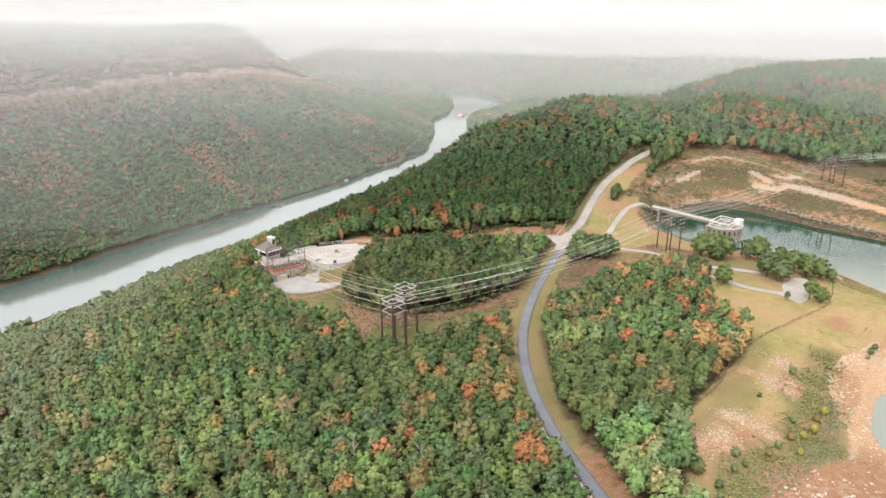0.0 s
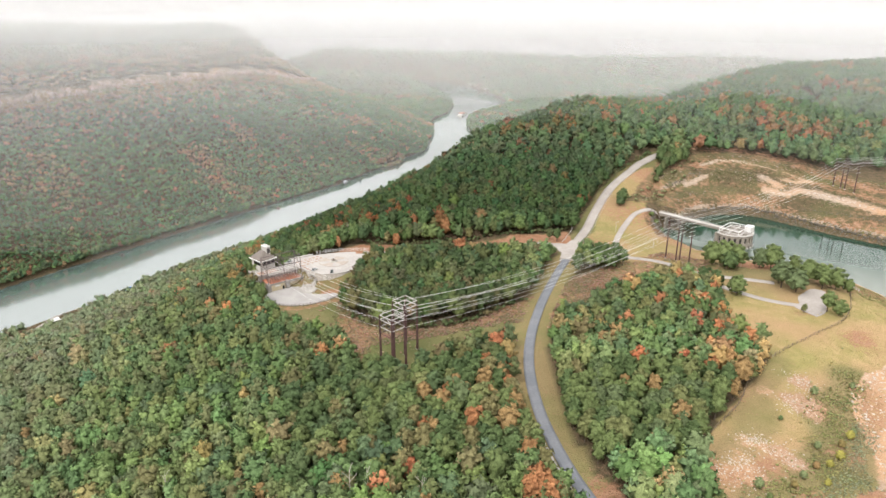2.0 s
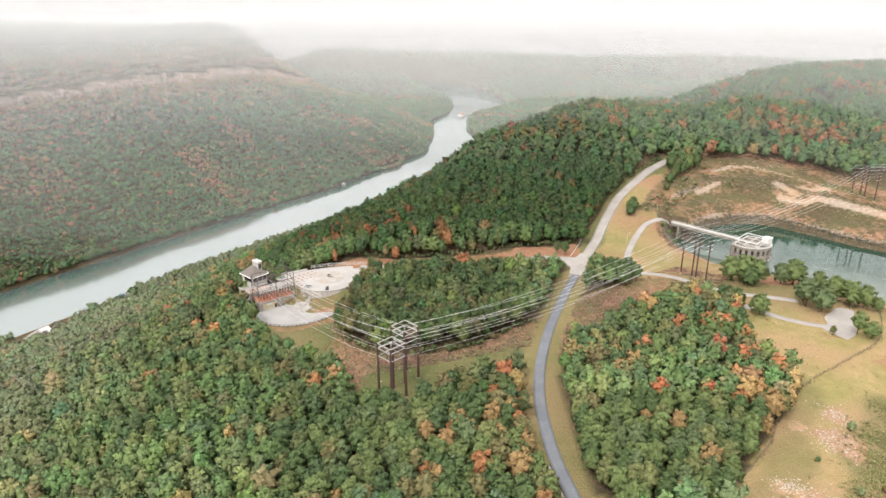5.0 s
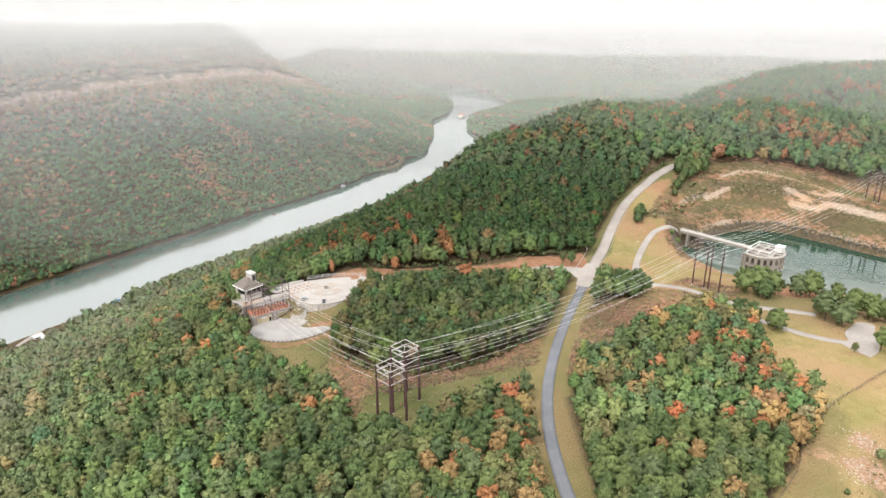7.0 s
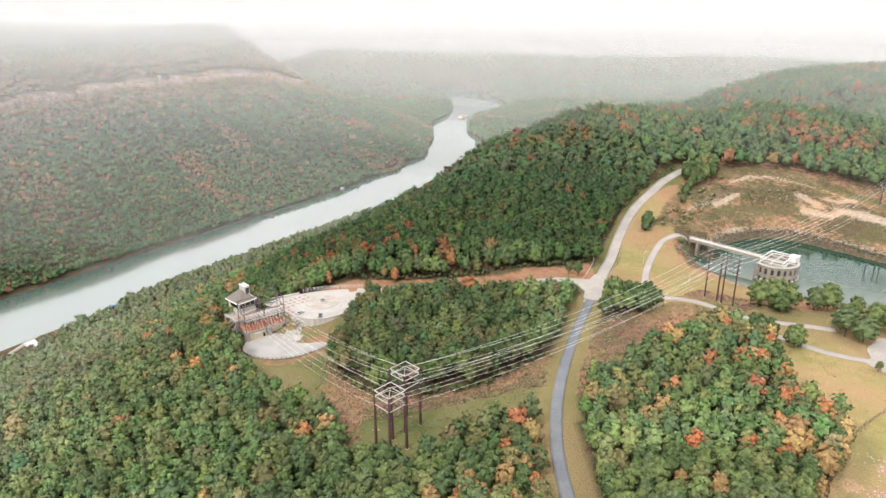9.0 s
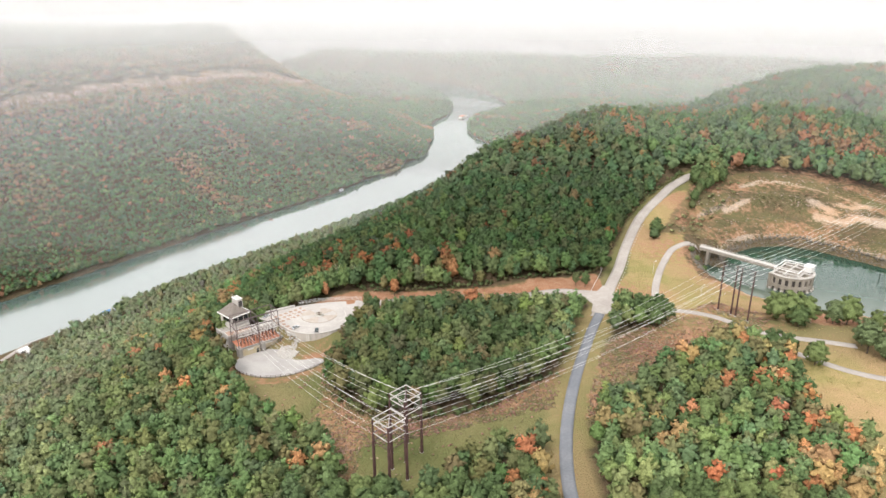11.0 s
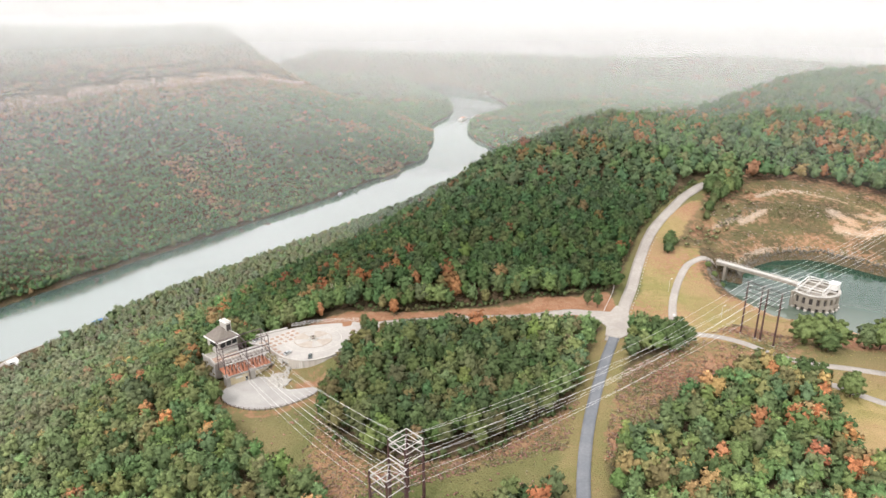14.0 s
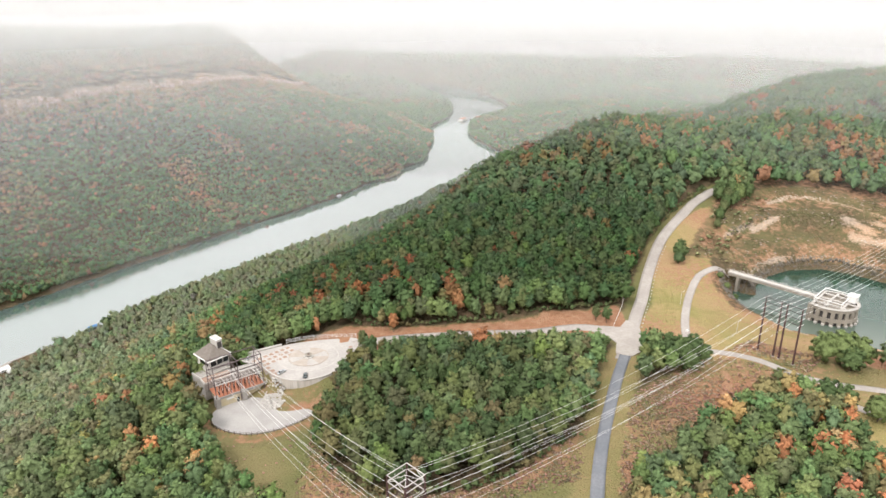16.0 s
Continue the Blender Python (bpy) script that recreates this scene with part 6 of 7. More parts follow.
def build_rocks():
    x, y, d = shore_points(60000, -1.0, 4.6, (160, 620, 480, 625))
    ok = (y > 515) | (x > 285)
    x, y = x[ok], y[ok]
    rocks("shore_rocks", "dark broken rock ledge along the lake edge", x, y, rng.uniform(0.25, 0.62, x.shape), LIMESTONE, 0.6)
    ledge = smooth_path([(188, 548), (196, 562), (212, 578), (230, 588), (254, 590), (271, 580), (294, 554), (309, 536), (344, 503), (421, 454), (600, 402)], 1.3)
    for lift, out in ((0.3, 0.2), (1.7, 1.4)):
        q = ledge + rng.normal(0, 0.5, ledge.shape) + out
        rocks("shore_ledge", "dark wet rock ledge rising from the lake", q[:, 0], q[:, 1], rng.uniform(0.5, 1.0, len(q)), LIMESTONE, 1.1, LAKE_Z - float(np.mean(land(ledge[:, 0], ledge[:, 1]))) + lift)
    x, y, d = shore_points(60000, 4.4, 8.4, (160, 620, 480, 625))
    ok = ((y > 560) | (x > 285)) & (rng.random(x.shape) < np.where(d < 6.6, 0.75, 0.3))
    x, y = x[ok], y[ok]
    rocks("shore_boulders", "pale broken rock ledge above the lake's dark edge", x, y, rng.uniform(0.25, 0.7, x.shape), PALE_LEDGE, 0.65, 0.1)
    x, y = rng.uniform(160, 600, 9000), rng.uniform(500, 725, 9000)
    ok = inside(x, y, QUARRY) & (np.sin(area_distance(x, y, LAKE_EDGE) / 6.5 + 2.2 * wave(x, y, 38, 3.0)) > 0.2) & (rng.random(x.shape) < 0.6)
    x, y = x[ok], y[ok]
    rocks("quarry_rubble", "pale rubble on the old quarry slope", x, y, rng.uniform(0.2, 0.9, x.shape), CLIFF, 0.4)
    for name, label, line, mat, size in (("quarry_ledge", "dark broken rock gully across the quarry slope", [(192, 607), (206, 617), (219, 627), (234, 635)], LIMESTONE, 0.8), ("quarry_ledge", "pale rock ledge below the quarry's upper rim", [(250, 657), (260, 661), (277, 660), (287, 655)], PALE_STONE, 0.6),
                                         ("quarry_ledge", "rusty rock bed on the quarry slope", [(217, 620), (231, 628), (244, 634)], ORANGE_STONE, 0.5), ("quarry_ledge", "white and rusty rock face of the quarry", [(286, 604), (298, 595), (309, 597), (318, 590), (335, 575), (350, 554)], PALE_STONE, 0.7), ("quarry_ledge", "rusty rock above the quarry's white face", [(306, 619), (312, 613), (326, 616)], ORANGE_STONE, 0.5),
                                         ("quarry_ledge", "dark rock step above the green hollow", [(252, 641), (268, 640), (284, 633)], LIMESTONE, 0.4), ("quarry_ledge", "dark cracked rock in the middle of the quarry", [(240, 612), (256, 613), (272, 609)], LIMESTONE, 0.4), ("quarry_ledge", "dark rock step beside the quarry seam", [(300, 574), (330, 548), (372, 515)], LIMESTONE, 0.5)):
        q = smooth_path(line, 0.55)
        q = q + rng.normal(0, 1.3, q.shape)
        rocks(name, label, q[:, 0], q[:, 1], rng.uniform(0.3, 1.0, len(q)) * size, mat, 0.55)
    # rock-faced bank beside the bridge foot
    q = np.concatenate([smooth_path(l, 0.5) for l in ([(171, 556), (168, 542), (167, 530), (171, 516)], [(168, 552), (165, 538), (166, 524)], [(178, 541), (184, 547), (192, 552)], [(177, 543), (183, 550), (191, 556)], [(175, 533), (179, 541), (184, 546)])])
    q = q + rng.normal(0, 0.9, q.shape)
    rocks("bank_rocks", "dark rock facing on the bank beside the bridge", q[:, 0], q[:, 1], rng.uniform(0.35, 0.9, len(q)), LIMESTONE, 0.7)
    x, y = rng.uniform(96, 300, 26000), rng.uniform(150, 362, 26000)
    ok = inside(x, y, BEACH) & (area_distance(x, y, LAKE_EDGE) > -1) & (rng.random(x.shape) < 0.1 + 0.5 * ease(wave(x, y, 12, 4.4) + 0.4))
    x, y = x[ok], y[ok]
    rocks("beach_stones", "pale stones scattered on the drawn-down shore", x, y, rng.uniform(0.14, 0.42, x.shape) * rng.choice([1, 1, 1, 1, 1.9], x.shape), PALE_STONE, 0.5)
    spots = np.array([(154, 279, 9), (165, 296, 8), (129, 241, 9), (122, 248, 6), (105, 227, 9), (112, 234, 6)])
    k = rng.integers(0, len(spots), 900)
    x, y = spots[k, 0] + rng.normal(0, 0.55, 900) * spots[k, 2], spots[k, 1] + rng.normal(0, 0.55, 900) * spots[k, 2]
    rocks("slope_stones", "pale stones showing through thin turf", x, y, rng.uniform(0.12, 0.4, 900), PALE_STONE, 0.4)
    x, y = rng.uniform(-96, -66, 2200), rng.uniform(415, 436, 2200)
    ok = (np.hypot((x + 87.5) / 5.5, (y - 427) / 8) < 1)
    x, y = x[ok], y[ok]
    ob = rocks("riprap", "heap of pale broken riprap beside the apron", x, y, rng.uniform(0.25, 0.75, x.shape), CONCRETE, 0.7, 0.3)


def build_scrub():
    green = [(0.19, 0.24, 0.10), (0.23, 0.26, 0.11), (0.27, 0.25, 0.13), (0.18, 0.22, 0.11), (0.34, 0.28, 0.14)]
    brown = [(0.44, 0.26, 0.21), (0.46, 0.30, 0.24), (0.39, 0.26, 0.19), (0.31, 0.27, 0.17), (0.42, 0.23, 0.19), (0.44, 0.34, 0.24), (0.28, 0.28, 0.16)]
    gold = [(0.46, 0.36, 0.16), (0.40, 0.33, 0.13), (0.34, 0.31, 0.12)]
    x, y = rng.uniform(-115, 180, 66000), rng.uniform(295, 465, 66000)
    ok = inside(x, y, CORRIDOR) & (line_distance(x, y, MAIN_ROAD)[0] > 7) & (np.hypot((x + 90) / 32, (y - 414) / 21) > 1) & (line_distance(x, y, SIDE_LINE)[0] > 4)
    ok &= (x > 45) | ((x < -38) & (x > -64)) | (y > 340 + 0.35 * x) & (x > -64) | (rng.random(x.shape) < 0.05)
    ok &= rng.random(x.shape) < 0.6 + 0.5 * wave(x, y, 18, 2.0)
    x, y = x[ok], y[ok]
    scrub("corridor_scrub", "reddish low scrub in the cleared strip under the power lines", x, y, rng.uniform(0.22, 0.75, x.shape), brown, 2.8)
    weeds = [(0.33, 0.35, 0.13), (0.36, 0.37, 0.15), (0.40, 0.38, 0.15), (0.30, 0.34, 0.14), (0.44, 0.39, 0.17)]
    pale = [(0.36, 0.40, 0.25), (0.40, 0.42, 0.28), (0.33, 0.38, 0.23), (0.41, 0.40, 0.25)]
    x, y = rng.uniform(85, 330, 120000), rng.uniform(180, 420, 120000)
    w = line_distance(x, y, WEED_LINE)[0]
    open_slope = inside(x, y, EAST_OPEN) & (area_distance(x, y, LAKE_EDGE) > 6)
    band = 0.8 * ease((11 + 4 * wave(x, y, 8, 2.7) - w) / 9) * (0.25 + 0.75 * ease(1.3 * wave(x, y, 5, 1.1) + 0.6))
    band = np.where((area_distance(x, y, LAKE_EDGE) < 30) & (y > 330) & (x > 225), 0.35, band)
    ok = open_slope & (rng.random(x.shape) < band)
    scrub("shore_scrub", "olive weeds in a band above the beach", x[ok], y[ok], rng.uniform(0.2, 0.6, int(ok.sum())), weeds, 3.0)
    w = line_distance(x, y, FRINGE_LINE)[0]
    ok = open_slope & (rng.random(x.shape) < 0.6 * ease((7.5 + 3 * wave(x, y, 7, 3.3) - w) / 5))
    scrub("fringe_weeds", "grey-green weeds at the upper edge of the beach", x[ok], y[ok], rng.uniform(0.2, 0.45, int(ok.sum())), pale, 3.2)
    x, y = rng.uniform(90, 300, 1500), rng.uniform(185, 420, 1500)
    w = line_distance(x, y, WEED_LINE)[0]
    ok = inside(x, y, EAST_OPEN) & (area_distance(x, y, LAKE_EDGE) > 8) & ~inside(x, y, BEACH) & (rng.random(x.shape) < 0.05 + 0.35 * ease((16 - w) / 8)) & ((y < 350) | (x > 250))
    x, y = x[ok], y[ok]
    scrub("slope_bushes", "small green and yellow bushes dotted on the slope", x, y, rng.uniform(0.6, 1.5, x.shape), weeds + [(0.40, 0.36, 0.12), (0.20, 0.25, 0.12)], 1.4)
    p = smooth_path([(248, 404), (222, 362), (190, 338), (166, 321), (140, 295), (126, 273), (98, 243)], 1.2)
    p = p + rng.normal(0, 0.45, p.shape)
    scrub("fence_brush", "dark dry brush grown through the wire fence", p[:, 0], p[:, 1], rng.uniform(0.4, 1.1, len(p)), [(0.24, 0.20, 0.11), (0.20, 0.19, 0.10), (0.28, 0.23, 0.13)], 1.0)
    x, y = rng.uniform(150, 620, 46000), rng.uniform(430, 700, 46000)
    hollow = ease((9 - line_distance(x, y, [(247, 633), (264, 631), (280, 624)])[0]) / 4)
    west = ease((205 - x) / 15) * ease((625 - y) / 15)
    ok = inside(x, y, QUARRY) & (area_distance(x, y, LAKE_EDGE) > 9) & (rng.random(x.shape) < 0.10 + 0.55 * ease((wave(x, y, 17, 6.0) - 0.1) * 2.4) + 0.8 * hollow + 0.2 * west)
    ok &= line_distance(x, y, [(288, 626), (293, 612), (286, 604), (298, 595), (309, 597), (318, 590), (350, 554), (400, 508)])[0] > 7
    x, y = x[ok], y[ok]
    soft = [(0.36, 0.27, 0.18), (0.33, 0.26, 0.15), (0.30, 0.27, 0.14), (0.25, 0.25, 0.12), (0.21, 0.23, 0.11), (0.28, 0.25, 0.13), (0.38, 0.29, 0.19)]
    scrub("quarry_scrub", "dull green and brown scrub on the old quarry slope", x, y, rng.uniform(0.2, 0.6, x.shape) * rng.choice([1, 1, 1, 1, 1.6], x.shape), soft, 3.6)
    x, y = rng.uniform(80, 300, 14000), rng.uniform(190, 690, 14000)
    ok = inside(x, y, EAST_OPEN) & (area_distance(x, y, LAKE_EDGE) > 9) & ~inside(x, y, QUARRY) & (rng.random(x.shape) < 0.3)
    for line, w in ((PALE_LINE, 8), (SIDE_LINE, 5), (PARK_LINE, 5), (SERVICE_LINE, 5)):
        ok &= line_distance(x, y, line)[0] > w
    x, y = x[ok], y[ok]
    scrub("grass_tufts", "dry grass tufts on the open slope", x, y, rng.uniform(0.25, 0.6, x.shape), gold, 2.6)
    x, y = rng.uniform(365, 470, 900), rng.uniform(560, 650, 900)
    ok = inside(x, y, QUARRY) & (np.hypot((x - 405) / 1.6, y - 598) < 14)
    scrub("slope_thicket", "green thicket on the far slope beside the poles", x[ok], y[ok], rng.uniform(1.5, 4.0, int(ok.sum())), green, 1.5)
    q = np.concatenate([smooth_path(l, 1.6) for l in ([(-60, 384), (-41, 353), (-15, 348), (10, 355), (44, 382)], [(-61, 400), (-58, 384)], [(-58, 490), (-33, 487), (7, 493), (60, 496), (90, 504)], [(90, 506), (112, 553), (130, 590), (147, 614), (172, 641), (196, 668)])])
    q = q + rng.normal(0, 1.0, q.shape)
    scrub("edge_bushes", "leafy undergrowth along the edge of the wood", q[:, 0], q[:, 1], rng.uniform(2.0, 5.0, len(q)), [(0.17, 0.21, 0.09), (0.14, 0.19, 0.08), (0.21, 0.22, 0.10), (0.24, 0.20, 0.10)], 1.1)
    # bushes between the climbing road and the lake
    x, y = rng.uniform(140, 240, 260), rng.uniform(550, 690, 260)
    d = line_distance(x, y, PALE_LINE)[0]
    s = line_distance(x, y, [(165, 572), (185, 605), (208, 632), (235, 668)])[0]
    ok = (d > 12) & (s < 13)
    x, y = x[ok], y[ok]
    scrub("bank_bushes", "green bushes on the bank below the climbing road", x, y, rng.uniform(1.2, 4.2, x.shape), [(0.22, 0.25, 0.12), (0.26, 0.27, 0.13), (0.30, 0.28, 0.14)], 1.7)


bm = bmesh.new()
prism(bm, [(77, 446.5), (84.5, 443.5), (89, 447), (94, 452), (96, 458), (95, 466), (97, 480), (91, 482), (86, 474), (78, 475.5), (70, 476), (70, 469), (77, 464), (80, 457)], -29.5, max(ground_at(x, y) for x, y in ((78, 470), (86, 462), (92, 464), (96, 480), (98, 456))) + 0.42)
tagged(part("road_junction", bm, PALE_ROAD), "pale flared road junction", "road", kind="structure")
build_plaza()
railing("fence", "pale tall fence behind the plaza", [(-89, 468.3), (-78, 472.2), (-64, 474.2), (-53.5, 474.5)], PLAZA_Z, 2.3, 0.14, WHITE_PAINT, 3, 2.2, WHITE_PAINT)
railing("fence", "low white rail along the climbing road", [(83, 476), (95, 505), (104, 533)], 0, 0.8, 0.16, WHITE_PAINT, 2, 3.0, on_ground=True)
railing("fence", "low white rail on the bend of the climbing road", [(140, 611), (158, 640), (176, 657)], 0, 0.8, 0.16, WHITE_PAINT, 2, 3.0, on_ground=True)
railing("fence", "dark low fence round the gravel apron", [(-113.5, 416), (-110.5, 408), (-103.3, 402.9), (-93, 400.3), (-81.6, 402.9), (-72.5, 409), (-65.5, 415.5)], PAD_Z, 1.3, 0.22, RUST_STEEL, 2, 2.2)
railing("fence", "dark wire fence at the foot of the wood", [(248, 404), (222, 362), (190, 338), (166, 321), (143, 299), (126, 273), (98, 243)], 0, 1.8, 0.16, WOOD_POST, 3, 4.0, on_ground=True, r=0.05)
railing("fence", "white curved rail of the lakeside overlook", [(246, 409), (250, 412.5), (254, 411), (255, 407)], ground_at(250, 408), 1.4, 0.25, WHITE_PAINT, 2, 1.6)
car("car", "silver saloon parked on the plaza", CAR_SILVER, -85.3, 438.6, PLAZA_Z, 55)
car("car", "dark grey saloon parked on the plaza", CAR_GREY, -73.3, 435.4, PLAZA_Z, 95)
car("car", "silver saloon parked behind the switchyard", CAR_SILVER, -104.5, 452.5, PLAZA_Z, 60)
build_yard()
build_centre()
build_line()
build_intake()
build_rocks()
build_scrub()

# lakeside park: lawns with single trees, car park
bm = bmesh.new()
lot = smooth_path([(205, 361), (212, 366), (217, 374), (222, 386), (227, 395), (221, 399), (213, 393), (207, 387), (204, 379), (199, 374), (205, 361)], 1.5)[:-1]
prism(bm, [tuple(p) for p in lot], ground_at(215, 378) - 4, float(np.max(land(lot[:, 0], lot[:, 1]))) + 0.15)
tagged(part("car_park", bm, PALE_ROAD), "small pale car park on the point", "car park", kind="structure")
for x, y, h, s, k, w in ((144, 419, 8, "olive", 0, 1.2), (150, 412, 9, "green", 1, 1.2), (157, 403, 13, "dark green", 2, 1.1), (162, 398, 13, "green", 0, 1.1), (176, 440, 16, "light green", 0, 1.25), (183, 438, 18, "light green", 1, 1.2), (190, 436, 16, "light green", 2, 1.2),
                         (184, 431, 13, "green", 0, 1.2), (206, 437, 14, "grey-green", 0, 1.1), (213, 436, 17, "light green", 1, 1.1), (219, 440, 13, "light green", 3, 1.1), (224, 428, 12, "yellow-green", 2, 1.1), (204, 402, 17, "grey-green", 3, 1.25), (210, 396, 15, "grey-green", 1, 1.25), (206, 410, 15, "grey-green", 2, 1.1),
                         (172, 390, 13, "light green", 0, 1.15), (226, 413, 15, "light green", 2, 1.15), (233, 409, 15, "light green", 1, 1.2), (239, 405, 14, "light green", 0, 1.15), (229, 402, 13, "light green", 3, 1.1), (245, 402, 9, "light green", 2, 1.1), (214, 368, 13, "light green", 3, 1.2), (218, 363, 10, "light green", 1, 1.2), (200, 366, 6, "pale olive", 3, 1.0),
                         (98, 434, 14, "dark green", 0, 1.1), (105, 437, 15, "green", 1, 1.1), (112, 440, 14, "dark green", 2, 1.1), (102, 444, 13, "green", 2, 1.1), (94, 440, 12, "dark green", 1, 1.1), (107, 430, 13, "green", 0, 1.1), (116, 435, 12, "green", 3, 1.1),
                         (80, 480, 10, "green", 0, 1.0), (75, 483, 9, "olive", 1, 1.0), (147, 566, 11, "green", 1, 1.2), (144, 559, 8, "blue-green", 2, 1.3), (150, 575, 10, "green", 2, 1.1), (208, 648, 14, "olive", 0, 0.9), (214, 656, 15, "green", 1, 0.9), (204, 640, 12, "green", 2, 0.9), (199, 632, 11, "olive", 2, 0.9), (193, 622, 10, "green", 1, 1.0), (203, 652, 15, "green", 0, 0.95), (218, 652, 15, "light green", 2, 0.95), (226, 656, 14, "green", 1, 0.95), (209, 640, 13, "green", 3, 0.9), (188, 612, 8, "olive", 2, 1.0), (222, 664, 15, "tan", 0, 0.9), (213, 645, 13, "green", 3, 0.9),
                         (-34, 481, 11, "orange", 0, 0.95), (-120, 414, 13, "yellow-green", 3, 0.9), (-48, 459, 12, "olive", 1, 0.75), (-124, 420, 13, "green", 0, 1.0), (-131, 430, 13, "green", 1, 1.0), (-126, 408, 12, "orange", 1, 0.9), (166, 545, 4, "yellow-green", 1, 1.5), (168, 538, 4, "yellow-green", 2, 1.6), (171, 531, 3.5, "green", 0, 1.6)):
    full = x > 90 and k < 3
    tree(x, y, h, s, 4 + k % 2 if full else k, None, w)


for x, y, h, shade in ((154.3, 242.7, 4.6, "bright yellow"), (146.1, 235.4, 3.6, "bright yellow"), (160.1, 251.8, 3.8, "golden"), (167.3, 258.4, 4.4, "bright yellow"), (139.7, 233.1, 3.4, "tan"), (138.4, 222.8, 3.2, "bright yellow"), (124.8, 220.1, 3.4, "golden"), (148, 248, 3.6, "pale green"), (171, 262, 3.4, "pale green"), (131, 226, 3.6, "pale green"),
                       (166.6, 287.3, 4.6, "pale green"), (140.8, 264.8, 2.4, "green"), (189.7, 296.9, 3.6, "pale green"), (111.5, 219.2, 4.6, "pale green"), (107.7, 210.3, 3.6, "pale green"), (112.7, 213.1, 3.0, "yellow-green"), (98.4, 201.1, 4.2, "grey-green"), (93, 209, 7.5, "pale olive"), (90, 214, 8.0, "pale green"), (97, 196, 3.0, "pale green"), (218.8, 312.0, 4.0, "grey-green"), (223, 316, 3.6, "grey-green"), (215, 308, 2.6, "pale green")):
    ob = tree(x, y, h, shade, 4 + int(rng.integers(2)), f"rounded {shade} bush on the dry slope", 1.15, "bush")
    ob.name = "bush"
    ob["group"] = "bushes on the slope"


def dead_tree(x, y, h):
    """A bare, bleached tree: tapered trunk and forked limbs."""
    ob = thing("dead_tree", "bleached bare dead tree standing among green crowns", "tree", (x, y, ground_at(x, y) - 0.2), rng.uniform(0, 360), "dead trees")
    bm = bmesh.new()
    rod(bm, (0, 0, 0), (0.3, 0, h * 0.6), 0.24, 0.15, 6)
    rod(bm, (0.3, 0, h * 0.6), (0.1, 0.5, h), 0.15, 0.03, 5)
    part("trunk", bm, DEAD_WOOD, ob)
    for i in range(7):
        z = h * (0.45 + 0.07 * i)
        a = i * 2.3 + rng.uniform(-0.4, 0.4)
        r = rng.uniform(1.2, 2.6)
        e = Vector((0.3 + r * math.cos(a), r * math.sin(a), z + rng.uniform(1.2, 3.0)))
        bm = bmesh.new()
        rod(bm, (0.25, 0, z), e, 0.09, 0.04, 4)
        rod(bm, Vector((0.25, 0, z)).lerp(e, 0.6), e + Vector((0.8 * math.sin(a), 0.8 * math.cos(a), 0.6)), 0.05, 0.02, 4)
        part("limb", bm, DEAD_WOOD, ob)


DEAD_WOOD = surface("bleached_wood", (0.45, 0.40, 0.36), (0.55, 0.50, 0.46), 1.0)
for x, y, h in ((-33, 211, 17), (-103, 226, 16), (-27, 212, 16), (-8, 208, 16), (95, 505, 13), (-70, 498, 15), (-60, 495, 14)):
    dead_tree(x, y, h)


# ---------------------------------------------------------------- river traffic and the far bank road
def boat(name, label, x, y, turn, length, cargo):
    ob = thing(name, label, "boat", (x, y, RIVER_Z - 0.4), turn, "river boats")
    bm = bmesh.new()
    w = length * 0.16
    prism(bm, [(-length / 2, -w), (length * 0.38, -w), (length / 2, 0), (length * 0.38, w), (-length / 2, w)], 0, length * 0.06 + 0.8)
    part("hull", bm, CONCRETE, ob, "pale grey hull")
    h = length * 0.06 + 0.8
    for k in range(cargo):
        bm = bmesh.new()
        box(bm, (-length * (0.4 - 0.1 * k), -w * 0.75, h + k * 2.6), (length * (0.25 - 0.12 * k), w * 0.75, h + 2.5 + k * 2.6))
        part("cabin", bm, RED_DECK if k and length > 30 else ROOF_WHITE, ob)
        bm = bmesh.new()
        box(bm, (-length * (0.38 - 0.1 * k), -w * 0.78, h + 0.9 + k * 2.6), (length * (0.22 - 0.12 * k), -w * 0.74, h + 1.8 + k * 2.6))
        part("window", bm, DARK_GLASS, ob)


boat("excursion_boat", "pale two-decked excursion boat on the river", 78, 2735, 65, 62, 2)
boat("motor_boat", "small white motor boat by the wooded bank", -248, 1722, 55, 14, 1)


def cabin(x, y, turn, label, roof):
    ob = thing("house", label, "house", (x, y, ground_at(x, y)), turn, "riverside houses")
    bm = bmesh.new()
    box(bm, (-6, -4, -1.5), (6, 4, 3.2))
    part("wall", bm, WHITE_PAINT, ob)
    bm = bmesh.new()
    vs = [bm.verts.new(v) for v in ((-6.6, -4.8, 3.0), (6.6, -4.8, 3.0), (6.6, 4.8, 3.0), (-6.6, 4.8, 3.0), (-6.6, 0, 5.4), (6.6, 0, 5.4))]
    for f in ((0, 1, 5, 4), (2, 3, 4, 5), (3, 0, 4), (1, 2, 5), (3, 2, 1, 0)):
        bm.faces.new([vs[i] for i in f])
    part("roof", bm, roof, ob)
    for x0 in (-4, 1.5):
        bm = bmesh.new()
        box(bm, (x0, -4.1, 0.9), (x0 + 1.8, -3.95, 2.3))
        part("window", bm, DARK_GLASS, ob)


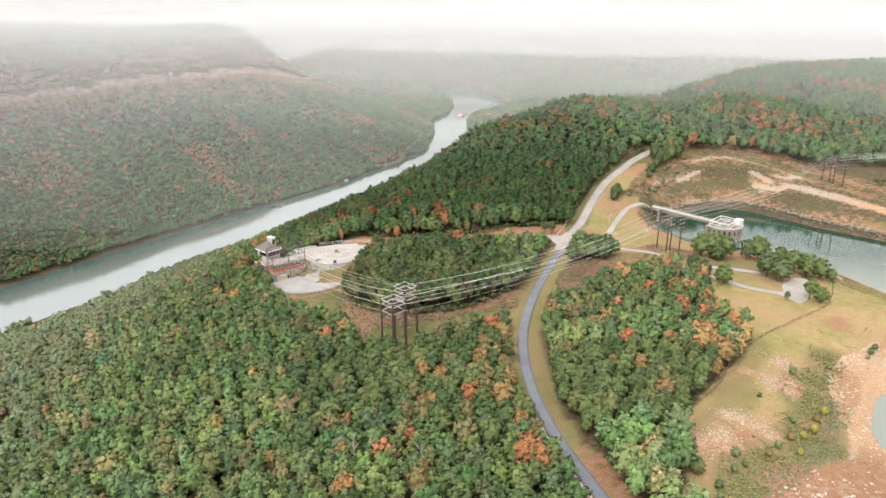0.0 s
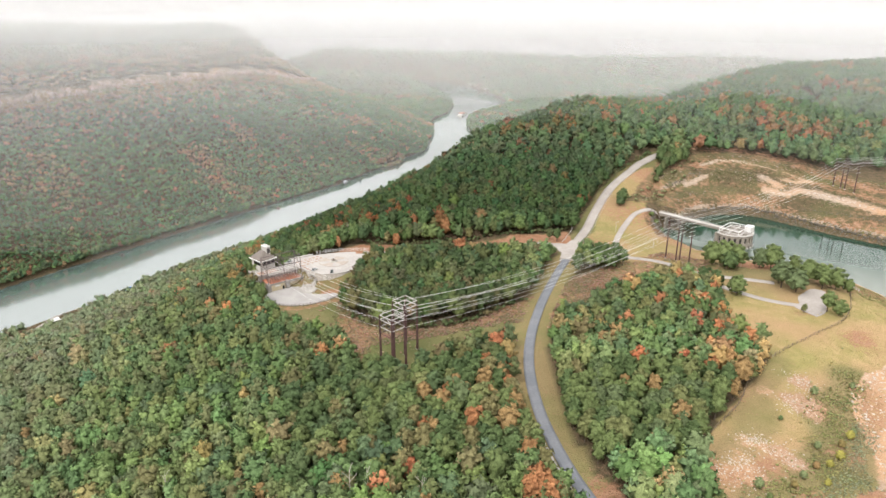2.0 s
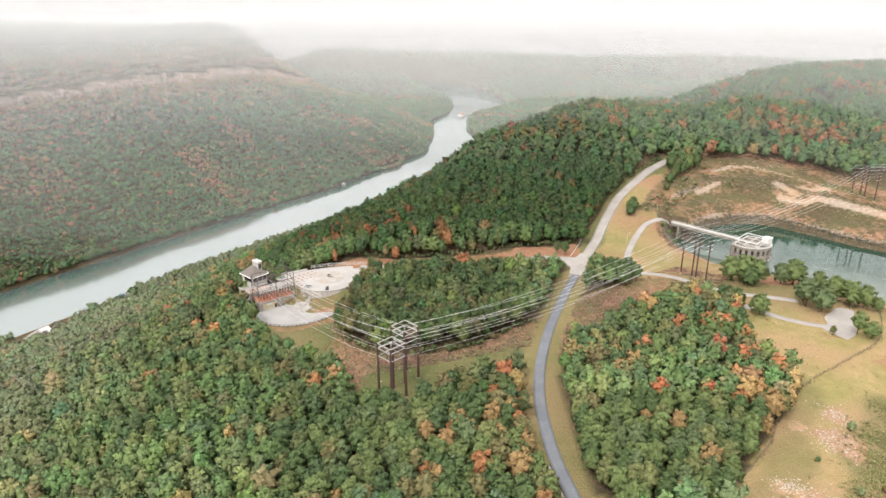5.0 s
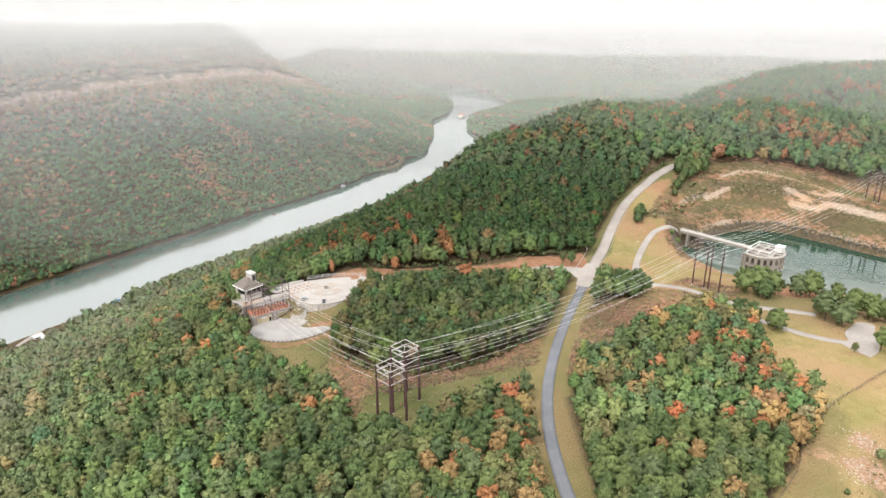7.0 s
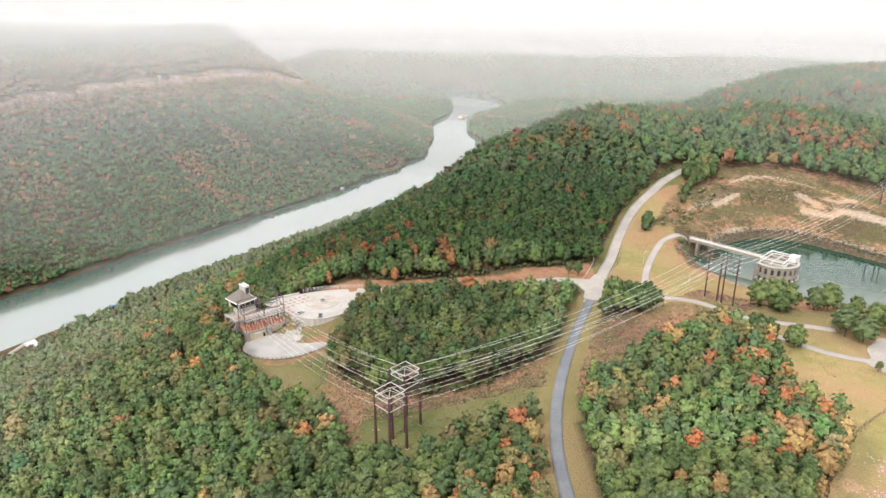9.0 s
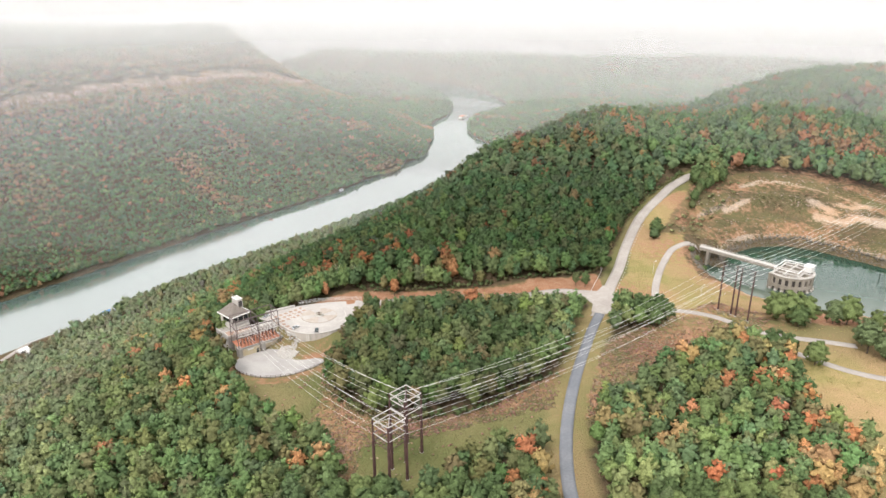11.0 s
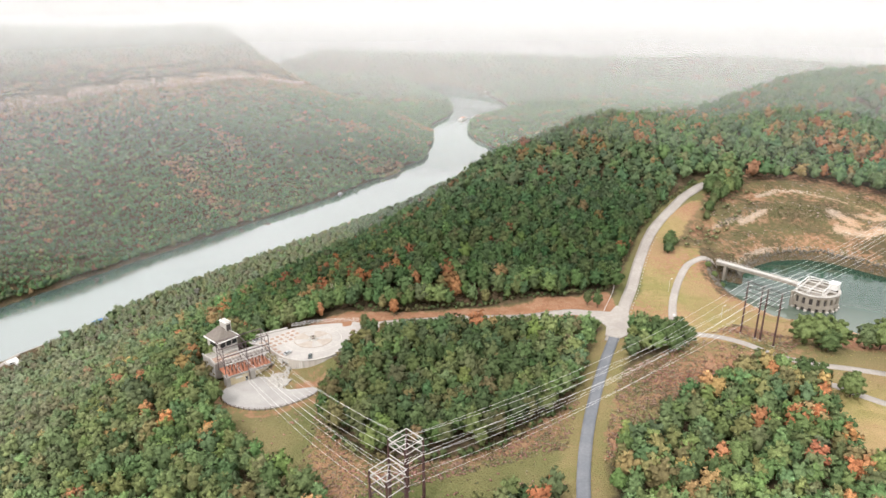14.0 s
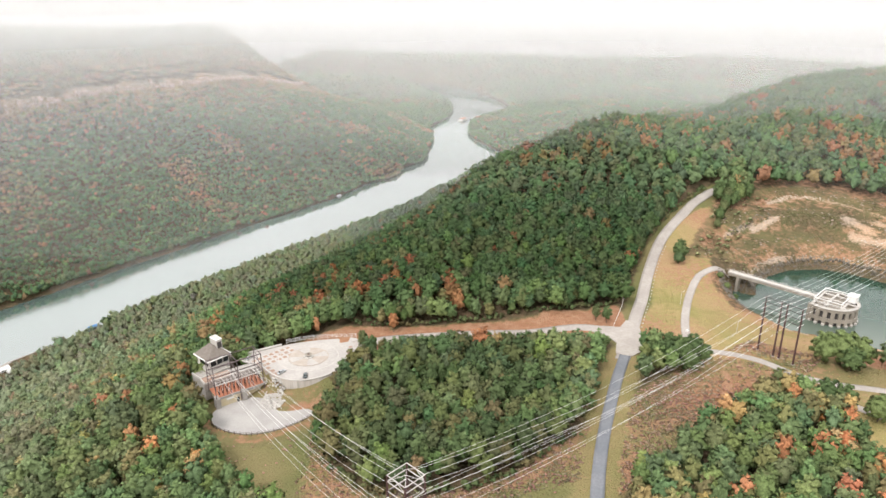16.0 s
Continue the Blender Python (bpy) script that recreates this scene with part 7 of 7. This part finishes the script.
RED_ROOF = surface("red_sheet_roof", (0.42, 0.12, 0.08), (0.50, 0.17, 0.12), 0.5)
cabin(372, 906, 8, "white house under a red roof on the wooded ridge", RED_ROOF)
strip("road_ridge", RIDGE_ROAD, 3.0, PALE_ROAD, "pale track showing through the ridge woods", "road", 0.6)
strip("road_ridge", RIDGE_TRACK, 2.5, PALE_ROAD, "short pale stretch of track on the ridge", "road", 0.6)
BLUE_ROOF = surface("blue_tarpaulin_roof", (0.10, 0.22, 0.42), (0.13, 0.27, 0.48), 0.5)
strip("road_river", RIVER_ROAD, 3.2, PALE_ROAD, "pale dirt road along the river bank", "road", 0.5)
for x, y, t, l, r in ((-552, 900, 60, "small white house on the river bank", ROOF_WHITE), (-540, 899, 55, "white riverside house with a pale roof", ROOF_WHITE), (-513, 1045, 55, "riverside shelter under a blue roof", BLUE_ROOF)):
    cabin(x, y, t, l, r)

for x, y, t in ((140, 3610, 20), (166, 3550, 35), (205, 3420, 50), (236, 3345, 40), (292, 3120, 60), (300, 3030, 75)):
    cabin(x, y, t, "pale house on the far shore of the river's bend", ROOF_WHITE)

bend = smooth_path(MAIN_ROAD, 3.0)
bend = bend[(bend[:, 1] < 262) & (bend[:, 1] > 100)]
run = np.gradient(bend, axis=0)
run /= np.linalg.norm(run, axis=1)[:, None]
strip("road_gutter", bend + np.stack([-run[:, 1], run[:, 0]], -1) * 3.6, 0.35, CONCRETE, "narrow pale concrete gutter along the road", "gutter", 0.42)

# posts, boxes and lamps beside the roads
for x, y, h in ((194, 437, 9), (128, 505, 8), (146, 470, 7)):
    ob = thing("lamp_post", "slim grey lamp post beside the park road", "lamp post", (x, y, ground_at(x, y)), 30, "lamp posts")
    bm = bmesh.new()
    rod(bm, (0, 0, -0.3), (0, 0, h), 0.13, 0.08, 6)
    part("pole", bm, GALV, ob)
    bm = bmesh.new()
    rod(bm, (0, 0, h - 0.2), (1.6, 0, h), 0.06, seg=5)
    part("arm", bm, GALV, ob)
    bm = bmesh.new()
    box(bm, (1.4, -0.2, h - 0.1), (2.2, 0.2, h + 0.1))
    part("head", bm, WHITE_PAINT, ob)
for x, y in ((31, 300), (120, 470), (-3, 312)):
    ob = thing("utility_box", "small white utility box on a concrete pad", "utility box", (x, y, ground_at(x, y)), 20, "utility boxes")
    bm = bmesh.new()
    box(bm, (-0.9, -0.9, -0.2), (0.9, 0.9, 0.12))
    part("pad", bm, CONCRETE, ob)
    bm = bmesh.new()
    box(bm, (-0.55, -0.4, 0.12), (0.55, 0.4, 1.3))
    part("cabinet", bm, WHITE_PAINT, ob)

# a few crowns already turned, among the green
for x, y, h, s in ((31, 207, 19, "orange"), (35, 203, 17, "orange"), (-37, 214, 13, "tan"), (-65, 214, 13, "tan"), (-8, 203, 13, "tan"), (-1, 262, 15, "tan"), (3, 270, 14, "orange"), (-12, 222, 12, "red"), (27, 292, 14, "orange")):
    tree(x, y, h, s, 0 if s == "tan" else 1, None, 1.0)

# white marker stones along the outer edge of the climbing road
edge = smooth_path(PALE_LINE, 4.5)
along = np.gradient(edge, axis=0)
along /= np.linalg.norm(along, axis=1)[:, None]
for (x, y), (dx, dy) in list(zip(edge, along))[8:34]:
    px, py = x + dy * 4.4, y - dx * 4.4
    bm = bmesh.new()
    bmesh.ops.create_icosphere(bm, subdivisions=1, radius=0.45, matrix=pose(px, py, ground_at(px, py) + 0.2, 10, 20, px * 7))
    tagged(part("marker_stone", bm, CONCRETE), "small pale marker stone beside the road", "stone", "roadside marker stones")
